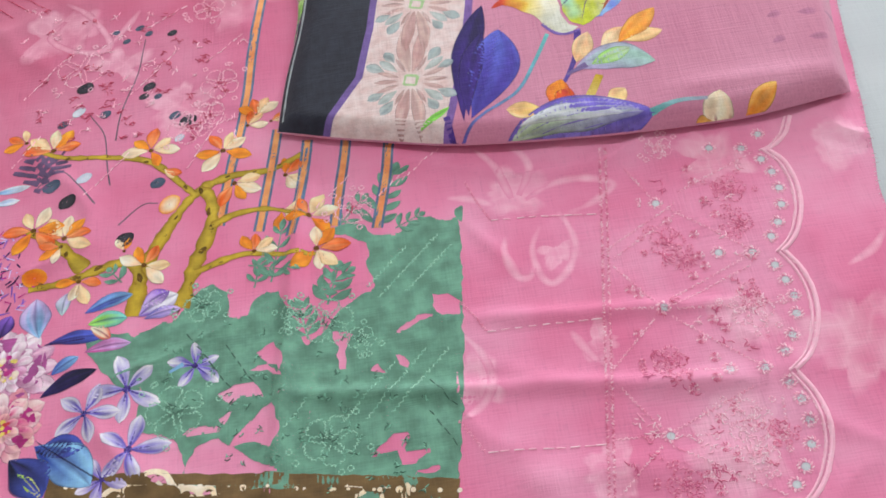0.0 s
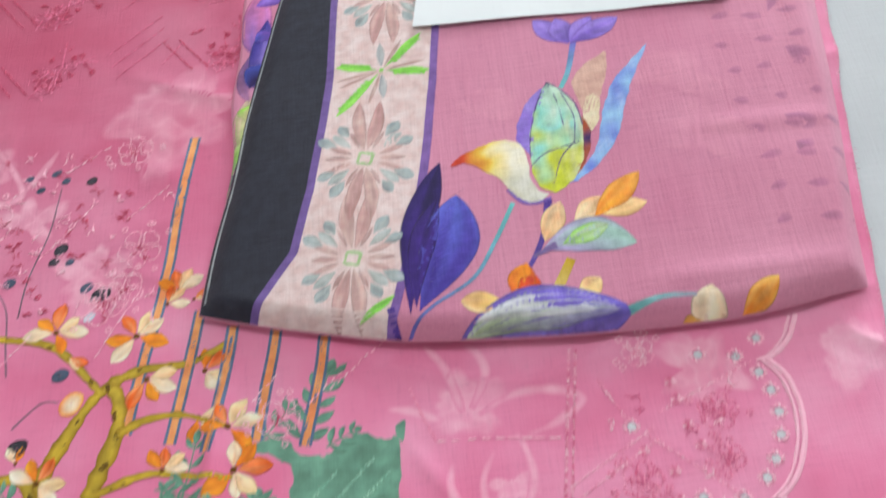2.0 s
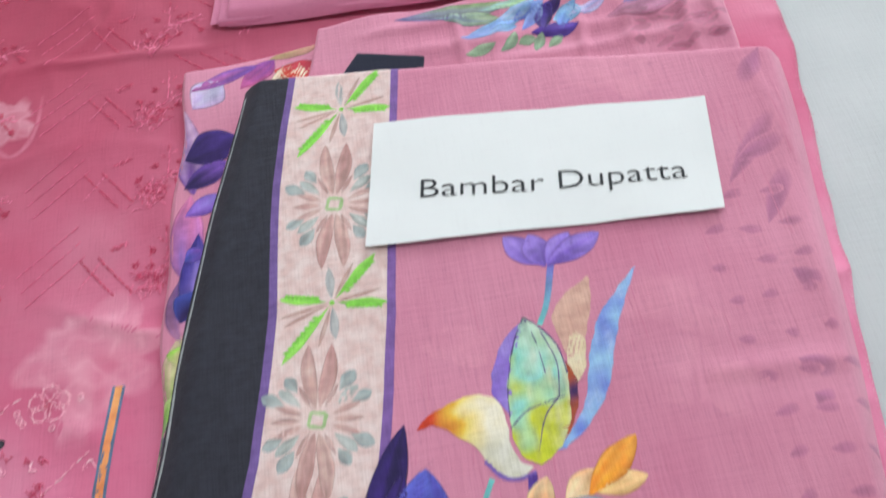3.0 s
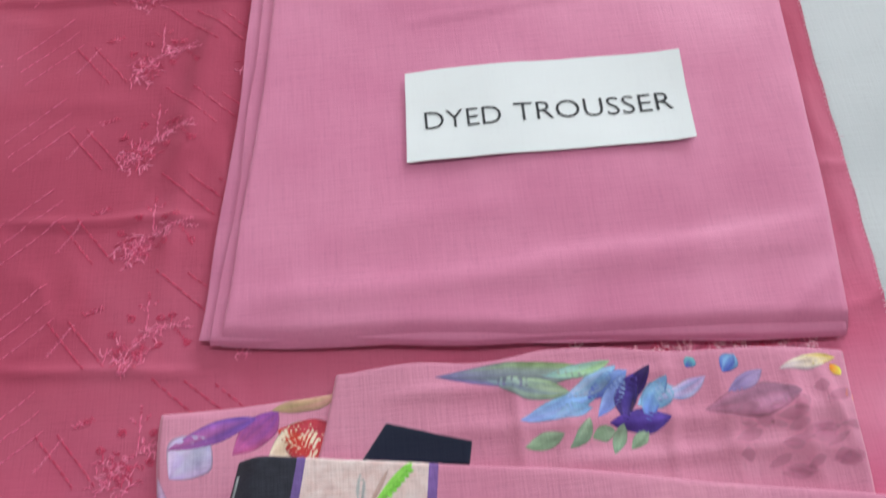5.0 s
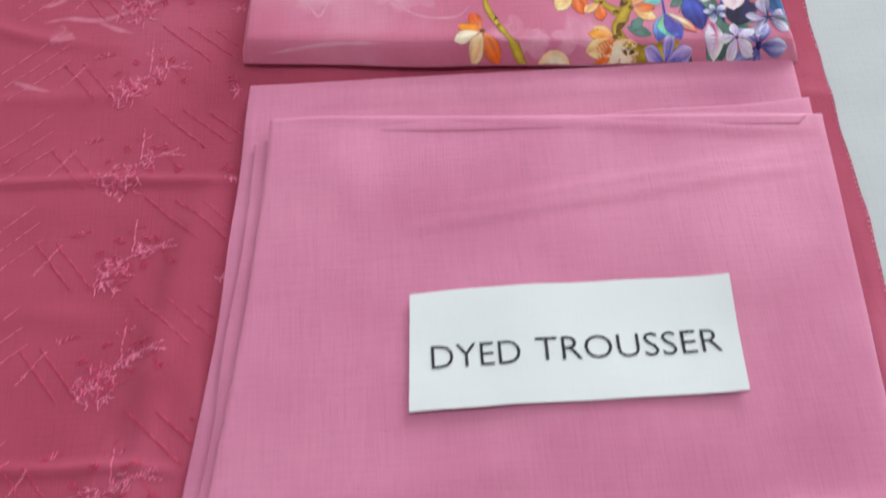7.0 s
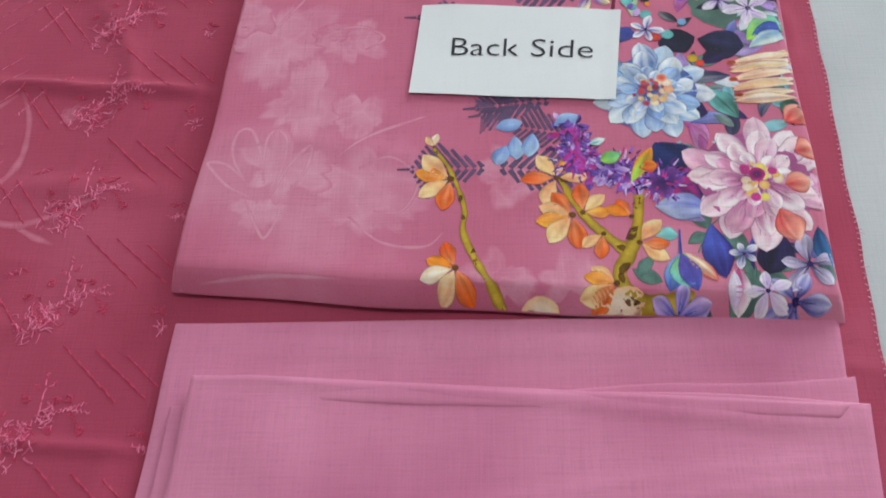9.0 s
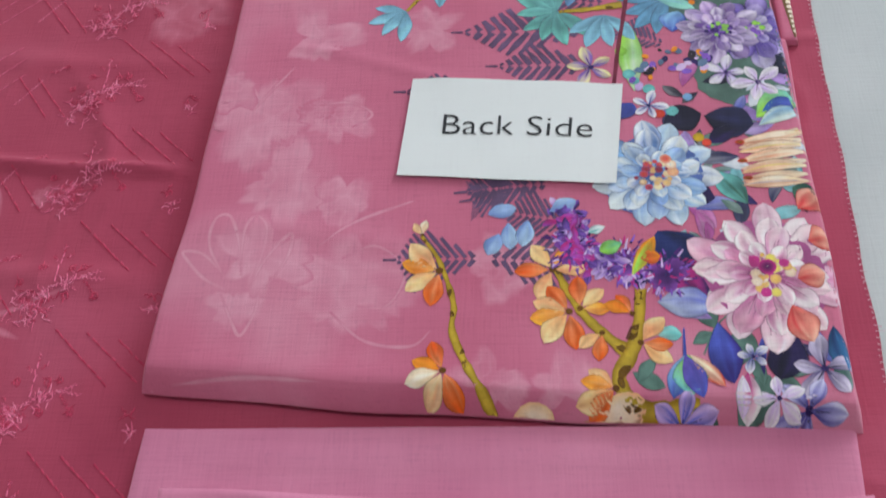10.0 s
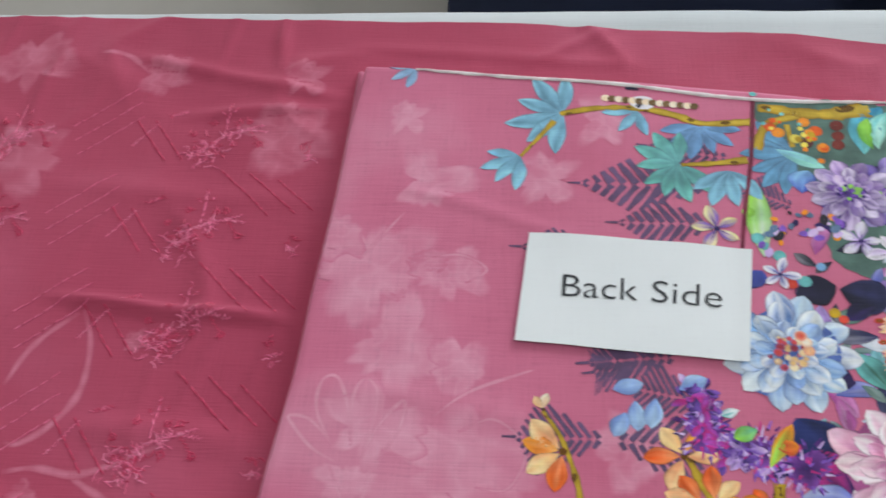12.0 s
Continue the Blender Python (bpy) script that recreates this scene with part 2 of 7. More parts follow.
class Ink:
    """Printed shapes that follow the height of a cloth. lift raises later prints above earlier ones."""

    def __init__(self, h, lift=0.0003, fold=None, thin=False):
        self.h, self.base, self.level, self.chunks, self.fold = h, 0.0001 if thin else 0.00019 + lift * 0.05, 0, [], fold
        self.rise = 0.0000004 if thin else 0.000001
        self.group = self.count = 0
        self.each = ""
        self.fresh()

    def fresh(self):
        self.bm = bmesh.new()
        self.layer = self.bm.verts.layers.float_color.new("ink")

    def cut(self, name="", label=""):
        """What was printed since the last cut becomes a piece of its own."""
        if len(self.bm.verts):
            self.chunks.append((self.bm, name, label, self.group))
            self.fresh()

    def begin(self):
        """Starts one flower, whose petals become pieces of it."""
        self.cut()
        self.count += 1
        self.group, self.kept, self.each = self.count, self.each, ""

    def end(self, name):
        self.cut(name)
        self.leave()

    def leave(self):
        self.group, self.each = 0, self.kept

    def vert(self, x, y, colour, extra=0.0):
        if self.fold:
            x, y = self.fold.inside(x, y)
        q = self.bm.verts.new((x, y, self.h(x, y) + self.base + self.rise * self.level + extra))
        q[self.layer] = colour if len(colour) == 4 else (*colour, 1.0)
        return q

    def up(self, much=1.0):
        self.level = (self.level + much) % 130

    def grid(self, rows, much=1.0):
        for a, b in zip(rows, rows[1:]):
            for i in range(len(a) - 1):
                try:
                    self.bm.faces.new((a[i], a[i + 1], b[i + 1], b[i]))
                except ValueError:
                    pass
        self.up(much)

    def petal(self, x0, y0, x1, y1, wide, c0, c1, edge=None, bend=0.0, peak=0.55, tip=0.0, cover=1.0, soft=False, n=9, vein=None, wash=False):
        """A petal or leaf from its base to its tip; bend bows it to its left, peak is where it is widest, edge outlines it."""
        dx, dy = x1 - x0, y1 - y0
        length = math.hypot(dx, dy)
        if length < 1e-6:
            return
        nx, ny = -dy / length, dx / length
        n = max(n, min(30, int(length / 0.0026)))
        cross = (-1, -0.88, -0.66, -0.44, -0.22, 0.0, 0.22, 0.44, 0.66, 0.88, 1)
        rows = []
        power = math.log(0.5) / math.log(peak)
        seed = x0 * 311 + y0 * 173
        for i in range(n + 1):
            s = i / n
            half = wide / 2 * (max(0.0, math.sin(math.pi * s ** power)) ** 0.8 * (1 - tip) + tip * math.sqrt(max(0.0, 1 - (2 * s - 1) ** 2))) + 0.00012
            b = bend * length * 4 * s * (1 - s)
            row = []
            for k in cross:
                # the wash runs in streaks from base to tip, with a bleached and a flooded side
                streak = n2(k * 2.6, s * 0.9, 1.0, seed)
                c = lerp(c0, c1, min(1, max(0, s + 0.16 * k + 0.75 * streak)))
                tone = 1 + 0.45 * n2(k * 1.4, s * 2.0, 1.0, seed + 9) + 0.12 * k
                c = tuple(min(0.95, v * tone) for v in c)
                if edge and abs(k) > 0.8:
                    c = lerp(c, edge, 0.7 if abs(k) == 1 else 0.2)
                if vein and k == 0:
                    c = lerp(c, vein, 0.6)
                a = 1.0 if soft else cover
                if abs(k) == 1:
                    a *= 0.45
                if wash:
                    a = cover * (1 - abs(k) ** 3) * math.sin(math.pi * min(1, 0.12 + s)) ** 0.5
                side = half * k * (1 + 0.16 * n2(s * 3.1, k, 1.0, seed + 4))
                row.append(self.vert(x0 + dx * s + nx * (b + side), y0 + dy * s + ny * (b + side), (*c, a)))
            rows.append(row)
        self.grid(rows)
        if self.each:
            self.cut(self.each)

    def stroke(self, pts, w0, w1, c0, c1=None, cover=1.0, ridge=0.0, wobble=0.0, edge=None, step=0.003):
        """A ribbon along a smooth line through the points, which come as x, y, x, y ..."""
        p = [Vector((pts[i], pts[i + 1])) for i in range(0, len(pts), 2)]
        p = [p[0] * 2 - p[1]] + p + [p[-1] * 2 - p[-2]]
        line = []
        for i in range(1, len(p) - 2):
            m = max(1, int((p[i + 1] - p[i]).length / step))
            for k in range(m):
                t = k / m
                line.append(0.5 * (2 * p[i] + (p[i + 1] - p[i - 1]) * t + (2 * p[i - 1] - 5 * p[i] + 4 * p[i + 1] - p[i + 2]) * t * t + (3 * p[i] - p[i - 1] - 3 * p[i + 1] + p[i + 2]) * t ** 3))
        line.append(p[-2])
        rows = []
        c1 = c1 or c0
        for i, q in enumerate(line):
            d = line[min(i + 1, len(line) - 1)] - line[max(i - 1, 0)]
            d = d.normalized() if d.length > 1e-9 else Vector((1, 0))
            s = i / max(1, len(line) - 1)
            half = (w0 + (w1 - w0) * s) / 2 * (1 + wobble * n2(q.x, q.y, 160, 5))
            c = lerp(c0, c1, s)
            e = edge or c
            rows.append([self.vert(q.x - d.y * half * k, q.y + d.x * half * k, (*lerp(c, e, abs(k)), cover), ridge * (1 - k * k)) for k in (1, 0.35, -0.35, -1)])
        self.grid(rows, 0.2)
        if self.each:
            self.cut(self.each)

    def disc(self, x, y, r, colour, rim=None, squash=1.0, turn=0.0, cover=1.0, n=14, wob=0.08, soft=False):
        rim = rim or colour
        rows = []
        ca, sa = math.cos(turn), math.sin(turn)
        for k in (0.05, 0.5, 0.85, 1.0):
            row = []
            for i in range(n + 1):
                a = 2 * math.pi * (i % n) / n
                q = r * k * (1 + wob * n2(math.cos(a) + x * 90, math.sin(a) + y * 90, 1.3))
                px, py = q * math.cos(a), q * math.sin(a) * squash
                row.append(self.vert(x + px * ca - py * sa, y + px * sa + py * ca, (*lerp(colour, rim, k * k), cover * ((1 - k) if soft else 1))))
            rows.append(row)
        self.grid(rows)
        if self.each:
            self.cut(self.each)

    def fill(self, outline, colour, holes=(), dy=0.0015, dx=0.0025, cover=1.0, rough=0.0012):
        """An area of dye inside a smooth ragged outline, less its holes; colour may be a rule on x and y."""
        tint = colour if callable(colour) else (lambda x, y: colour)
        loops = []
        for pts in (outline, *holes):
            p = [Vector((pts[i], pts[i + 1])) for i in range(0, len(pts), 2)]
            out = []
            for i in range(len(p)):
                a, b, c, d = p[i - 1], p[i], p[(i + 1) % len(p)], p[(i + 2) % len(p)]
                m = max(2, int((c - b).length / 0.003))
                for k in range(m):
                    t = k / m
                    q = 0.5 * (2 * b + (c - a) * t + (2 * a - 5 * b + 4 * c - d) * t * t + (3 * b - a - 3 * c + d) * t ** 3)
                    q = b.lerp(c, t) * 0.5 + q * 0.5
                    out.append(q + Vector((n2(q.x, q.y, 150, 1), n2(q.x, q.y, 150, 2))) * rough * 2)
            loops.append(out)

        def cuts(y):
            xs = []
            for loop in loops:
                for a, b in zip(loop, loop[1:] + loop[:1]):
                    if (a.y <= y) != (b.y <= y):
                        xs.append(a.x + (y - a.y) / (b.y - a.y) * (b.x - a.x))
            return sorted(xs)

        y = min(q.y for q in loops[0])
        top = max(q.y for q in loops[0])
        while y < top:
            a, m, b = cuts(y), cuts(y + dy / 2), cuts(y + dy)
            if len(a) != len(m):
                a = m
            if len(b) != len(m):
                b = m
            if any(abs(p - q) > 0.005 for p, q in zip(a, m)):
                a = m
            if any(abs(p - q) > 0.005 for p, q in zip(b, m)):
                b = m
            for i in range(0, len(m) - 1, 2):
                n = max(1, int(max(m[i + 1] - m[i], a[i + 1] - a[i], b[i + 1] - b[i]) / dx))
                lo = [self.vert(x, y, (*tint(x, y), cover)) for x in (a[i] + (a[i + 1] - a[i]) * k / n for k in range(n + 1))]
                hi = [self.vert(x, y + dy, (*tint(x, y + dy), cover)) for x in (b[i] + (b[i + 1] - b[i]) * k / n for k in range(n + 1))]
                for k in range(n):
                    self.bm.faces.new((lo[k], lo[k + 1], hi[k + 1], hi[k]))
            y += dy
        self.up()
        if self.each:
            self.cut(self.each)

    def done(self, name, parent, label="", mat=None, kind=""):
        self.cut()
        heads = {}
        small = ("petal", "leaf", "spot")
        for bm, own, own_label, group in sorted(self.chunks, key=lambda c: c[1] in small):
            ob = part(own or name, bm, mat or INK, heads.get(group, parent), "" if own in small else own_label or label)
            if kind:
                tagged(ob, kind=kind)
            if group and own not in small:
                heads[group] = ob


def lettering(text, x0, y0, x1, y1, cap, h, parent):
    """Black letters whose foot line runs from one point to the other, cap metres high, on the paper's height h."""
    curve = bpy.data.curves.new("text", "FONT")
    curve.body, curve.size, curve.resolution_u, curve.offset = text, 1.0, 3, -0.008
    temp = new("text", curve)
    depsgraph = bpy.context.evaluated_depsgraph_get()
    mesh = bpy.data.meshes.new_from_object(temp.evaluated_get(depsgraph))
    bpy.data.objects.remove(temp)
    xs = [q.co.x for q in mesh.vertices]
    left, wide = min(xs), max(xs) - min(xs)
    tall = 0.73
    dx, dy = x1 - x0, y1 - y0
    length = math.hypot(dx, dy)
    for q in mesh.vertices:
        s, t = (q.co.x - left) / wide, q.co.y / tall * cap
        x, y = x0 + dx * s - dy / length * t, y0 + dy * s + dx / length * t
        q.co = (x, y, h(x, y) + 0.0004)
    mesh.materials.append(LETTER)
    ob = new("lettering", mesh)
    ob.parent = parent
    return tagged(ob, "black printed lettering")


def paper_label(tag, corners, under, high, text, line, cap, category="label"):
    """A cut strip of white paper that lies slightly bowed on a folded cloth."""
    f = Fold(*corners, 0.0, 0.0, 0.001, 0.001, 0.001, 0.001, bow=(0.0008, 0.002, 0, 0))

    def h(x, y):
        u, v = f.uv(x, y)
        u, v = max(0.0, min(1.0, u)), max(0.0, min(1.0, v))
        return under(x, y) + 0.0021 + high * (0.5 + 0.5 * math.sin(u * 7 + 0.6)) * (0.35 + 0.65 * abs(2 * v - 1)) + 0.0012 * max(0, u - 0.93) / 0.07

    bm = bmesh.new()
    rows = []
    for j in range(13):
        row = []
        for i in range(41):
            p = f.xy(i / 40, j / 12)
            wav = 0.0007 * n2(p.x * 3, j // 12, 9) if j in (0, 12) else 0
            row.append(bm.verts.new((p.x, p.y + wav, h(p.x, p.y))))
        rows.append(row)
    for a, b in zip(rows, rows[1:]):
        for i in range(40):
            bm.faces.new((a[i], a[i + 1], b[i + 1], b[i]))
    ring = rows[0] + [r[-1] for r in rows[1:]] + rows[-1][-2::-1] + [r[0] for r in rows[-2:0:-1]]
    under_ring = [bm.verts.new((q.co.x, q.co.y, q.co.z - 0.00018)) for q in ring]
    for i in range(len(ring)):
        j = (i + 1) % len(ring)
        bm.faces.new((ring[j], ring[i], under_ring[i], under_ring[j]))
    ob = part("paper_label", bm, PAPER)
    for p in ob.data.polygons:
        p.use_smooth = abs(p.normal.z) > 0.5
    ob.data.set_sharp_from_angle(angle=radians(50))
    tagged(ob, tag, category, "paper labels on the folded cloths")
    for word, x0, y0, x1, y1 in zip(text.split(), *[iter(line)] * 4):
        lettering(word, x0, y0, x1, y1, cap, h, ob)
    return ob


# ---- the room ----
FLOOR_Z, CEIL_Z = -0.5, 2.2
X0, X1, Y0, Y1 = -2.0, 3.4, -1.6, 4.5
tagged(box("floor", X0 - 0.15, Y0 - 0.15, FLOOR_Z - 0.1, X1 + 0.15, Y1 + 0.15, FLOOR_Z, FLOOR), "plain pale stone-coloured room floor", "floor", kind="structure")
tagged(box("ceiling", X0 - 0.15, Y0 - 0.15, CEIL_Z, X1 + 0.15, Y1 + 0.15, CEIL_Z + 0.1, WALL), "plain white painted ceiling", "ceiling", kind="structure")
tagged(box("wall_west", X0 - 0.15, Y0, FLOOR_Z, X0, Y1, CEIL_Z, WALL), "plain off-white painted wall", "wall", kind="structure")
tagged(box("wall_east", X1, Y0, FLOOR_Z, X1 + 0.15, Y1, CEIL_Z, WALL), "plain off-white painted wall", "wall", kind="structure")
tagged(box("wall_south", X0 - 0.15, Y0 - 0.15, FLOOR_Z, X1 + 0.15, Y0, CEIL_Z, WALL), "plain off-white painted wall", "wall", kind="structure")
north = tagged(new("wall_north"), "off-white painted wall with one window opening", "wall", kind="structure")
box("wall_panel", X0 - 0.15, Y1, FLOOR_Z, 1.0, Y1 + 0.15, CEIL_Z, WALL, north)
box("wall_panel", 2.8, Y1, FLOOR_Z, X1 + 0.15, Y1 + 0.15, CEIL_Z, WALL, north)
box("wall_panel", 1.0, Y1, FLOOR_Z, 2.8, Y1 + 0.15, 0.35, WALL, north)
box("wall_panel", 1.0, Y1, 1.95, 2.8, Y1 + 0.15, CEIL_Z, WALL, north)

# ---- bed and white sheet ----
def sheet_h(x, y):
    z = -0.0045 + 0.0012 * n2(x, y, 7, 4) + 0.0008 * n2(x, y, 19, 9)
    if y > 1.938:
        z -= 70.0 * (y - 1.938) ** 2
    return z


def cloth_grid(xs, ys, place):
    bm = bmesh.new()
    rows = [[bm.verts.new(place(x, y)) for x in xs] for y in ys]
    for a, b in zip(rows, rows[1:]):
        for i in range(len(a) - 1):
            bm.faces.new((a[i], a[i + 1], b[i + 1], b[i]))
    return bm


def steps(a, b, step):
    n = max(1, round((b - a) / step))
    return [a + (b - a) * i / n for i in range(n + 1)]


bed = tagged(new("bed"), "bed covered by a slightly rumpled white cotton sheet", "bed")
box("mattress", -1.3, -1.2, -0.5, 0.9, 1.948, -0.03, SHEET, bed, 0.02)
part("bed_sheet", cloth_grid(steps(-1.3, 0.9, 0.012), steps(-1.2, 1.962, 0.012), lambda x, y: (x, y, sheet_h(x, y))), SHEET, bed)
tagged(box("navy_blanket", 0.03, 1.975, -0.5, 1.2, 2.9, -0.05, NAVY, None, 0.03), "dark navy folded blanket behind the bed", "blanket")
tagged(box("grey_cover", 0.33, 1.99, -0.048, 0.9, 2.06, -0.02, SHEET, None, 0.012), "pale grey cover edge beside a navy blanket", "cover")

# ---- the spread shirt cloth ----
EDGE = [(0.0, 0.235), (0.2, 0.26), (0.5, 0.289), (0.683, 0.314), (0.975, 0.355), (1.353, 0.367), (1.728, 0.369), (1.95, 0.371)]


def shirt_right(y):
    for (y0, x0), (y1, x1) in zip(EDGE, EDGE[1:]):
        if y <= y1:
            return x0 + (x1 - x0) * (y - y0) / (y1 - y0) + 0.0025 * n2(0, y, 25, 2)
    return EDGE[-1][1]


def shirt_top(x):
    return 1.925 - 0.02 * x - 0.15 * max(0.0, x) ** 2 + 0.004 * n2(x, 0, 9, 6)


SHIRT_CREASES = [
    (-0.1127, 0.5791, -0.1412, 0.3290, 0.0047, 0.0056),
    (-0.1015, 0.5932, -0.1224, 0.4662, 0.0025, 0.0037),
    (-0.1317, 0.4042, 0.1685, 0.3680, 0.0030, 0.0056),
    (-0.0098, 0.4461, 0.1688, 0.4253, 0.0025, 0.0056),
    (0.0010, 0.5229, 0.0275, 0.4811, 0.0021, 0.0047),
    (-0.2460, 1.4160, -0.0406, 1.4031, 0.0025, 0.0037),
    (-0.2128, 1.2099, -0.0631, 1.1998, 0.0025, 0.0037),
    (-0.0966, 1.2341, -0.0604, 1.3984, 0.0054, 0.0112),
    (-0.1007, 1.1518, -0.0807, 1.2659, 0.0030, 0.0075),
    (-0.1868, 1.6800, -0.0383, 1.6634, 0.0030, 0.0037),
    (-0.1935, 1.6799, -0.0309, 1.6585, 0.0027, 0.0037),
    (-0.1835, 1.8881, -0.0271, 1.8476, 0.0027, 0.0056),
    (-0.1377, 1.8317, -0.0277, 1.8370, 0.0025, 0.0047),
    (-0.0766, 1.8792, -0.0785, 1.9318, 0.0034, 0.0037),
    (0.1069, 1.8822, 0.1631, 1.9174, 0.0027, 0.0047),
    (-0.0636, 1.0880, -0.2119, 1.1006, 0.0022, 0.0037),
    (-0.0538, 1.0929, -0.0499, 1.0544, 0.0019, 0.0029),
    (-0.0975, 1.2309, -0.0640, 1.3017, 0.0034, 0.0075),
    (-0.0083, 0.4107, 0.0670, 0.3770, 0.0016, 0.0077),
    (0.0837, 0.3702, 0.2089, 0.3733, 0.0018, 0.0088),
    (0.0052, 0.3211, 0.1589, 0.3190, 0.0020, 0.0110),
    (-0.2576, 1.4877, -0.1142, 1.4826, 0.0014, 0.0077),
    (-0.2290, 1.3107, -0.1205, 1.3076, 0.0012, 0.0088),
    (-0.1631, 1.5927, -0.0499, 1.5856, 0.0014, 0.0066),
    (-0.2181, 1.7673, -0.0341, 1.7549, 0.0013, 0.0088),
    (-0.1672, 1.5866, -0.0415, 1.5766, 0.0014, 0.0077),
    (-0.0251, 1.8976, 0.1786, 1.8800, 0.0013, 0.0055),
    (0.3502, 1.2724, 0.3495, 1.1094, 0.0020, 0.0066),
    (0.3532, 1.7582, 0.3740, 1.7579, 0.0024, 0.0055),
    (0.3409, 1.2038, 0.3635, 1.2014, 0.0024, 0.0044),
]


def shirt_h(x, y):
    z = 0.0010 * n2(x, y, 8, 1) + 0.0010 * n2(x, y, 19, 7) + 0.0004 * n2(x, y, 48, 3)
    # crumpled ridges that come and go
    z += 0.0030 * max(0.0, 1 - 6 * abs(n2(x * 0.6 + y * 0.3, y, 9, 21))) ** 2 * max(0.0, min(1.0, 0.35 + 2 * n2(x, y, 6, 31)))
    z += 0.0016 * max(0.0, 1 - 5 * abs(n2(x, y * 0.5 - x * 0.4, 17, 41))) ** 2 * max(0.0, min(1.0, 0.2 + 2 * n2(x, y, 7, 51)))
    for c in SHIRT_CREASES:
        z += crease(x, y, *c)
    return z


class ShirtBounds:
    """Keeps a print within the shirt's own edges."""

    def inside(self, x, y):
        return min(x, shirt_right(y) - 0.003), min(y, shirt_top(x) - 0.006)


def shirt_place(s, y):
    x = -0.85 + (shirt_right(y) + 0.85) * s
    k = (y - 0.02) / 1.88
    yy = y + k ** 8 * (shirt_top(x) - 1.9)
    return x, yy, shirt_h(x, yy)


shirt = tagged(new("shirt_cloth"), "pink floral embroidered cotton shirt cloth spread on white sheet", "cloth")
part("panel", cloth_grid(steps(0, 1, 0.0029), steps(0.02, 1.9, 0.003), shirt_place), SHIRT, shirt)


def rgb(r, g, b):
    return tuple(((v / 255 + 0.055) / 1.055) ** 2.4 if v > 10 else v / 3294 for v in (r, g, b))


ORANGE, DEEP, PEACH, CREAM = rgb(244, 145, 40), rgb(232, 95, 25), rgb(248, 196, 144), rgb(246, 226, 196)
GOLD, BROWN, GREEN, DGREEN = rgb(186, 152, 30), rgb(104, 66, 18), rgb(104, 150, 130), rgb(58, 100, 84)
INDIGO, BLUE, SKY, VIOLET = rgb(44, 30, 88), rgb(70, 84, 176), rgb(130, 180, 226), rgb(128, 88, 190)
LILAC, WHITE, PINKW, MAGENTA = rgb(206, 176, 232), rgb(238, 236, 244), rgb(246, 218, 232), rgb(190, 44, 130)
CHAR, GREY, PALE = rgb(40, 36, 46), rgb(104, 104, 116), rgb(246, 178, 204)
TEAL, LIME, YELLOW, RED = rgb(110, 190, 190), rgb(150, 214, 80), rgb(238, 222, 96), rgb(206, 66, 50)
NIGHT, STEEL, KHAKI = rgb(26, 26, 52), rgb(92, 116, 148), rgb(112, 88, 56)
DUSK = rgb(98, 76, 110)
dice = random.Random(4)


def blossom(ink, x, y, r, n, turn, spread=360, palette=(ORANGE, DEEP, PEACH, CREAM), wide=0.46):
    """An orange spray of pointed petals round a dark throat."""
    ink.begin()
    for i in range(n):
        a = radians(turn + spread * (i - (n - 1) / 2) / n + dice.uniform(-8, 8))
        q = r * dice.uniform(0.8, 1.08)
        c = palette[(i * 3 + int(x * 1000)) % len(palette)]
        d = palette[(i * 3 + int(x * 1000) + 1) % len(palette)]
        ink.petal(x + 0.1 * q * math.cos(a), y + 0.1 * q * math.sin(a), x + q * math.cos(a), y + q * math.sin(a), q * wide, lerp(c, d, 0.35), c, edge=lerp(c, BROWN, 0.4), bend=dice.uniform(-0.07, 0.07), peak=0.58)
        ink.cut("petal")
    ink.disc(x, y, r * 0.09, BROWN)
    ink.end("printed_blossom")


def branch(ink, pts, w0, w1):
    """A gold branch with brown patches along its lower side."""
    ink.begin()
    ink.stroke(pts, w0, w1, lerp(GOLD, YELLOW, 0.2), lerp(GOLD, YELLOW, 0.4), wobble=0.5, edge=lerp(GOLD, BROWN, 0.6))
    ink.cut("printed_branch")
    for i in range(0, len(pts) - 2, 2):
        n = max(1, int(math.hypot(pts[i + 2] - pts[i], pts[i + 3] - pts[i + 1]) / 0.017))
        for k in range(n):
            t = (k + dice.random() * 0.8) / n
            x, y = pts[i] + (pts[i + 2] - pts[i]) * t, pts[i + 1] + (pts[i + 3] - pts[i + 1]) * t
            a = math.atan2(pts[i + 3] - pts[i + 1], pts[i + 2] - pts[i])
            ink.disc(x - math.sin(a) * w1 * dice.uniform(-0.25, 0.25), y + math.cos(a) * w1 * dice.uniform(-0.25, 0.25), w1 * dice.uniform(0.28, 0.55), BROWN, squash=0.5, turn=a + dice.uniform(-0.5, 0.5), cover=0.7, n=9, wob=0.4)
            ink.cut("spot")
    ink.leave()


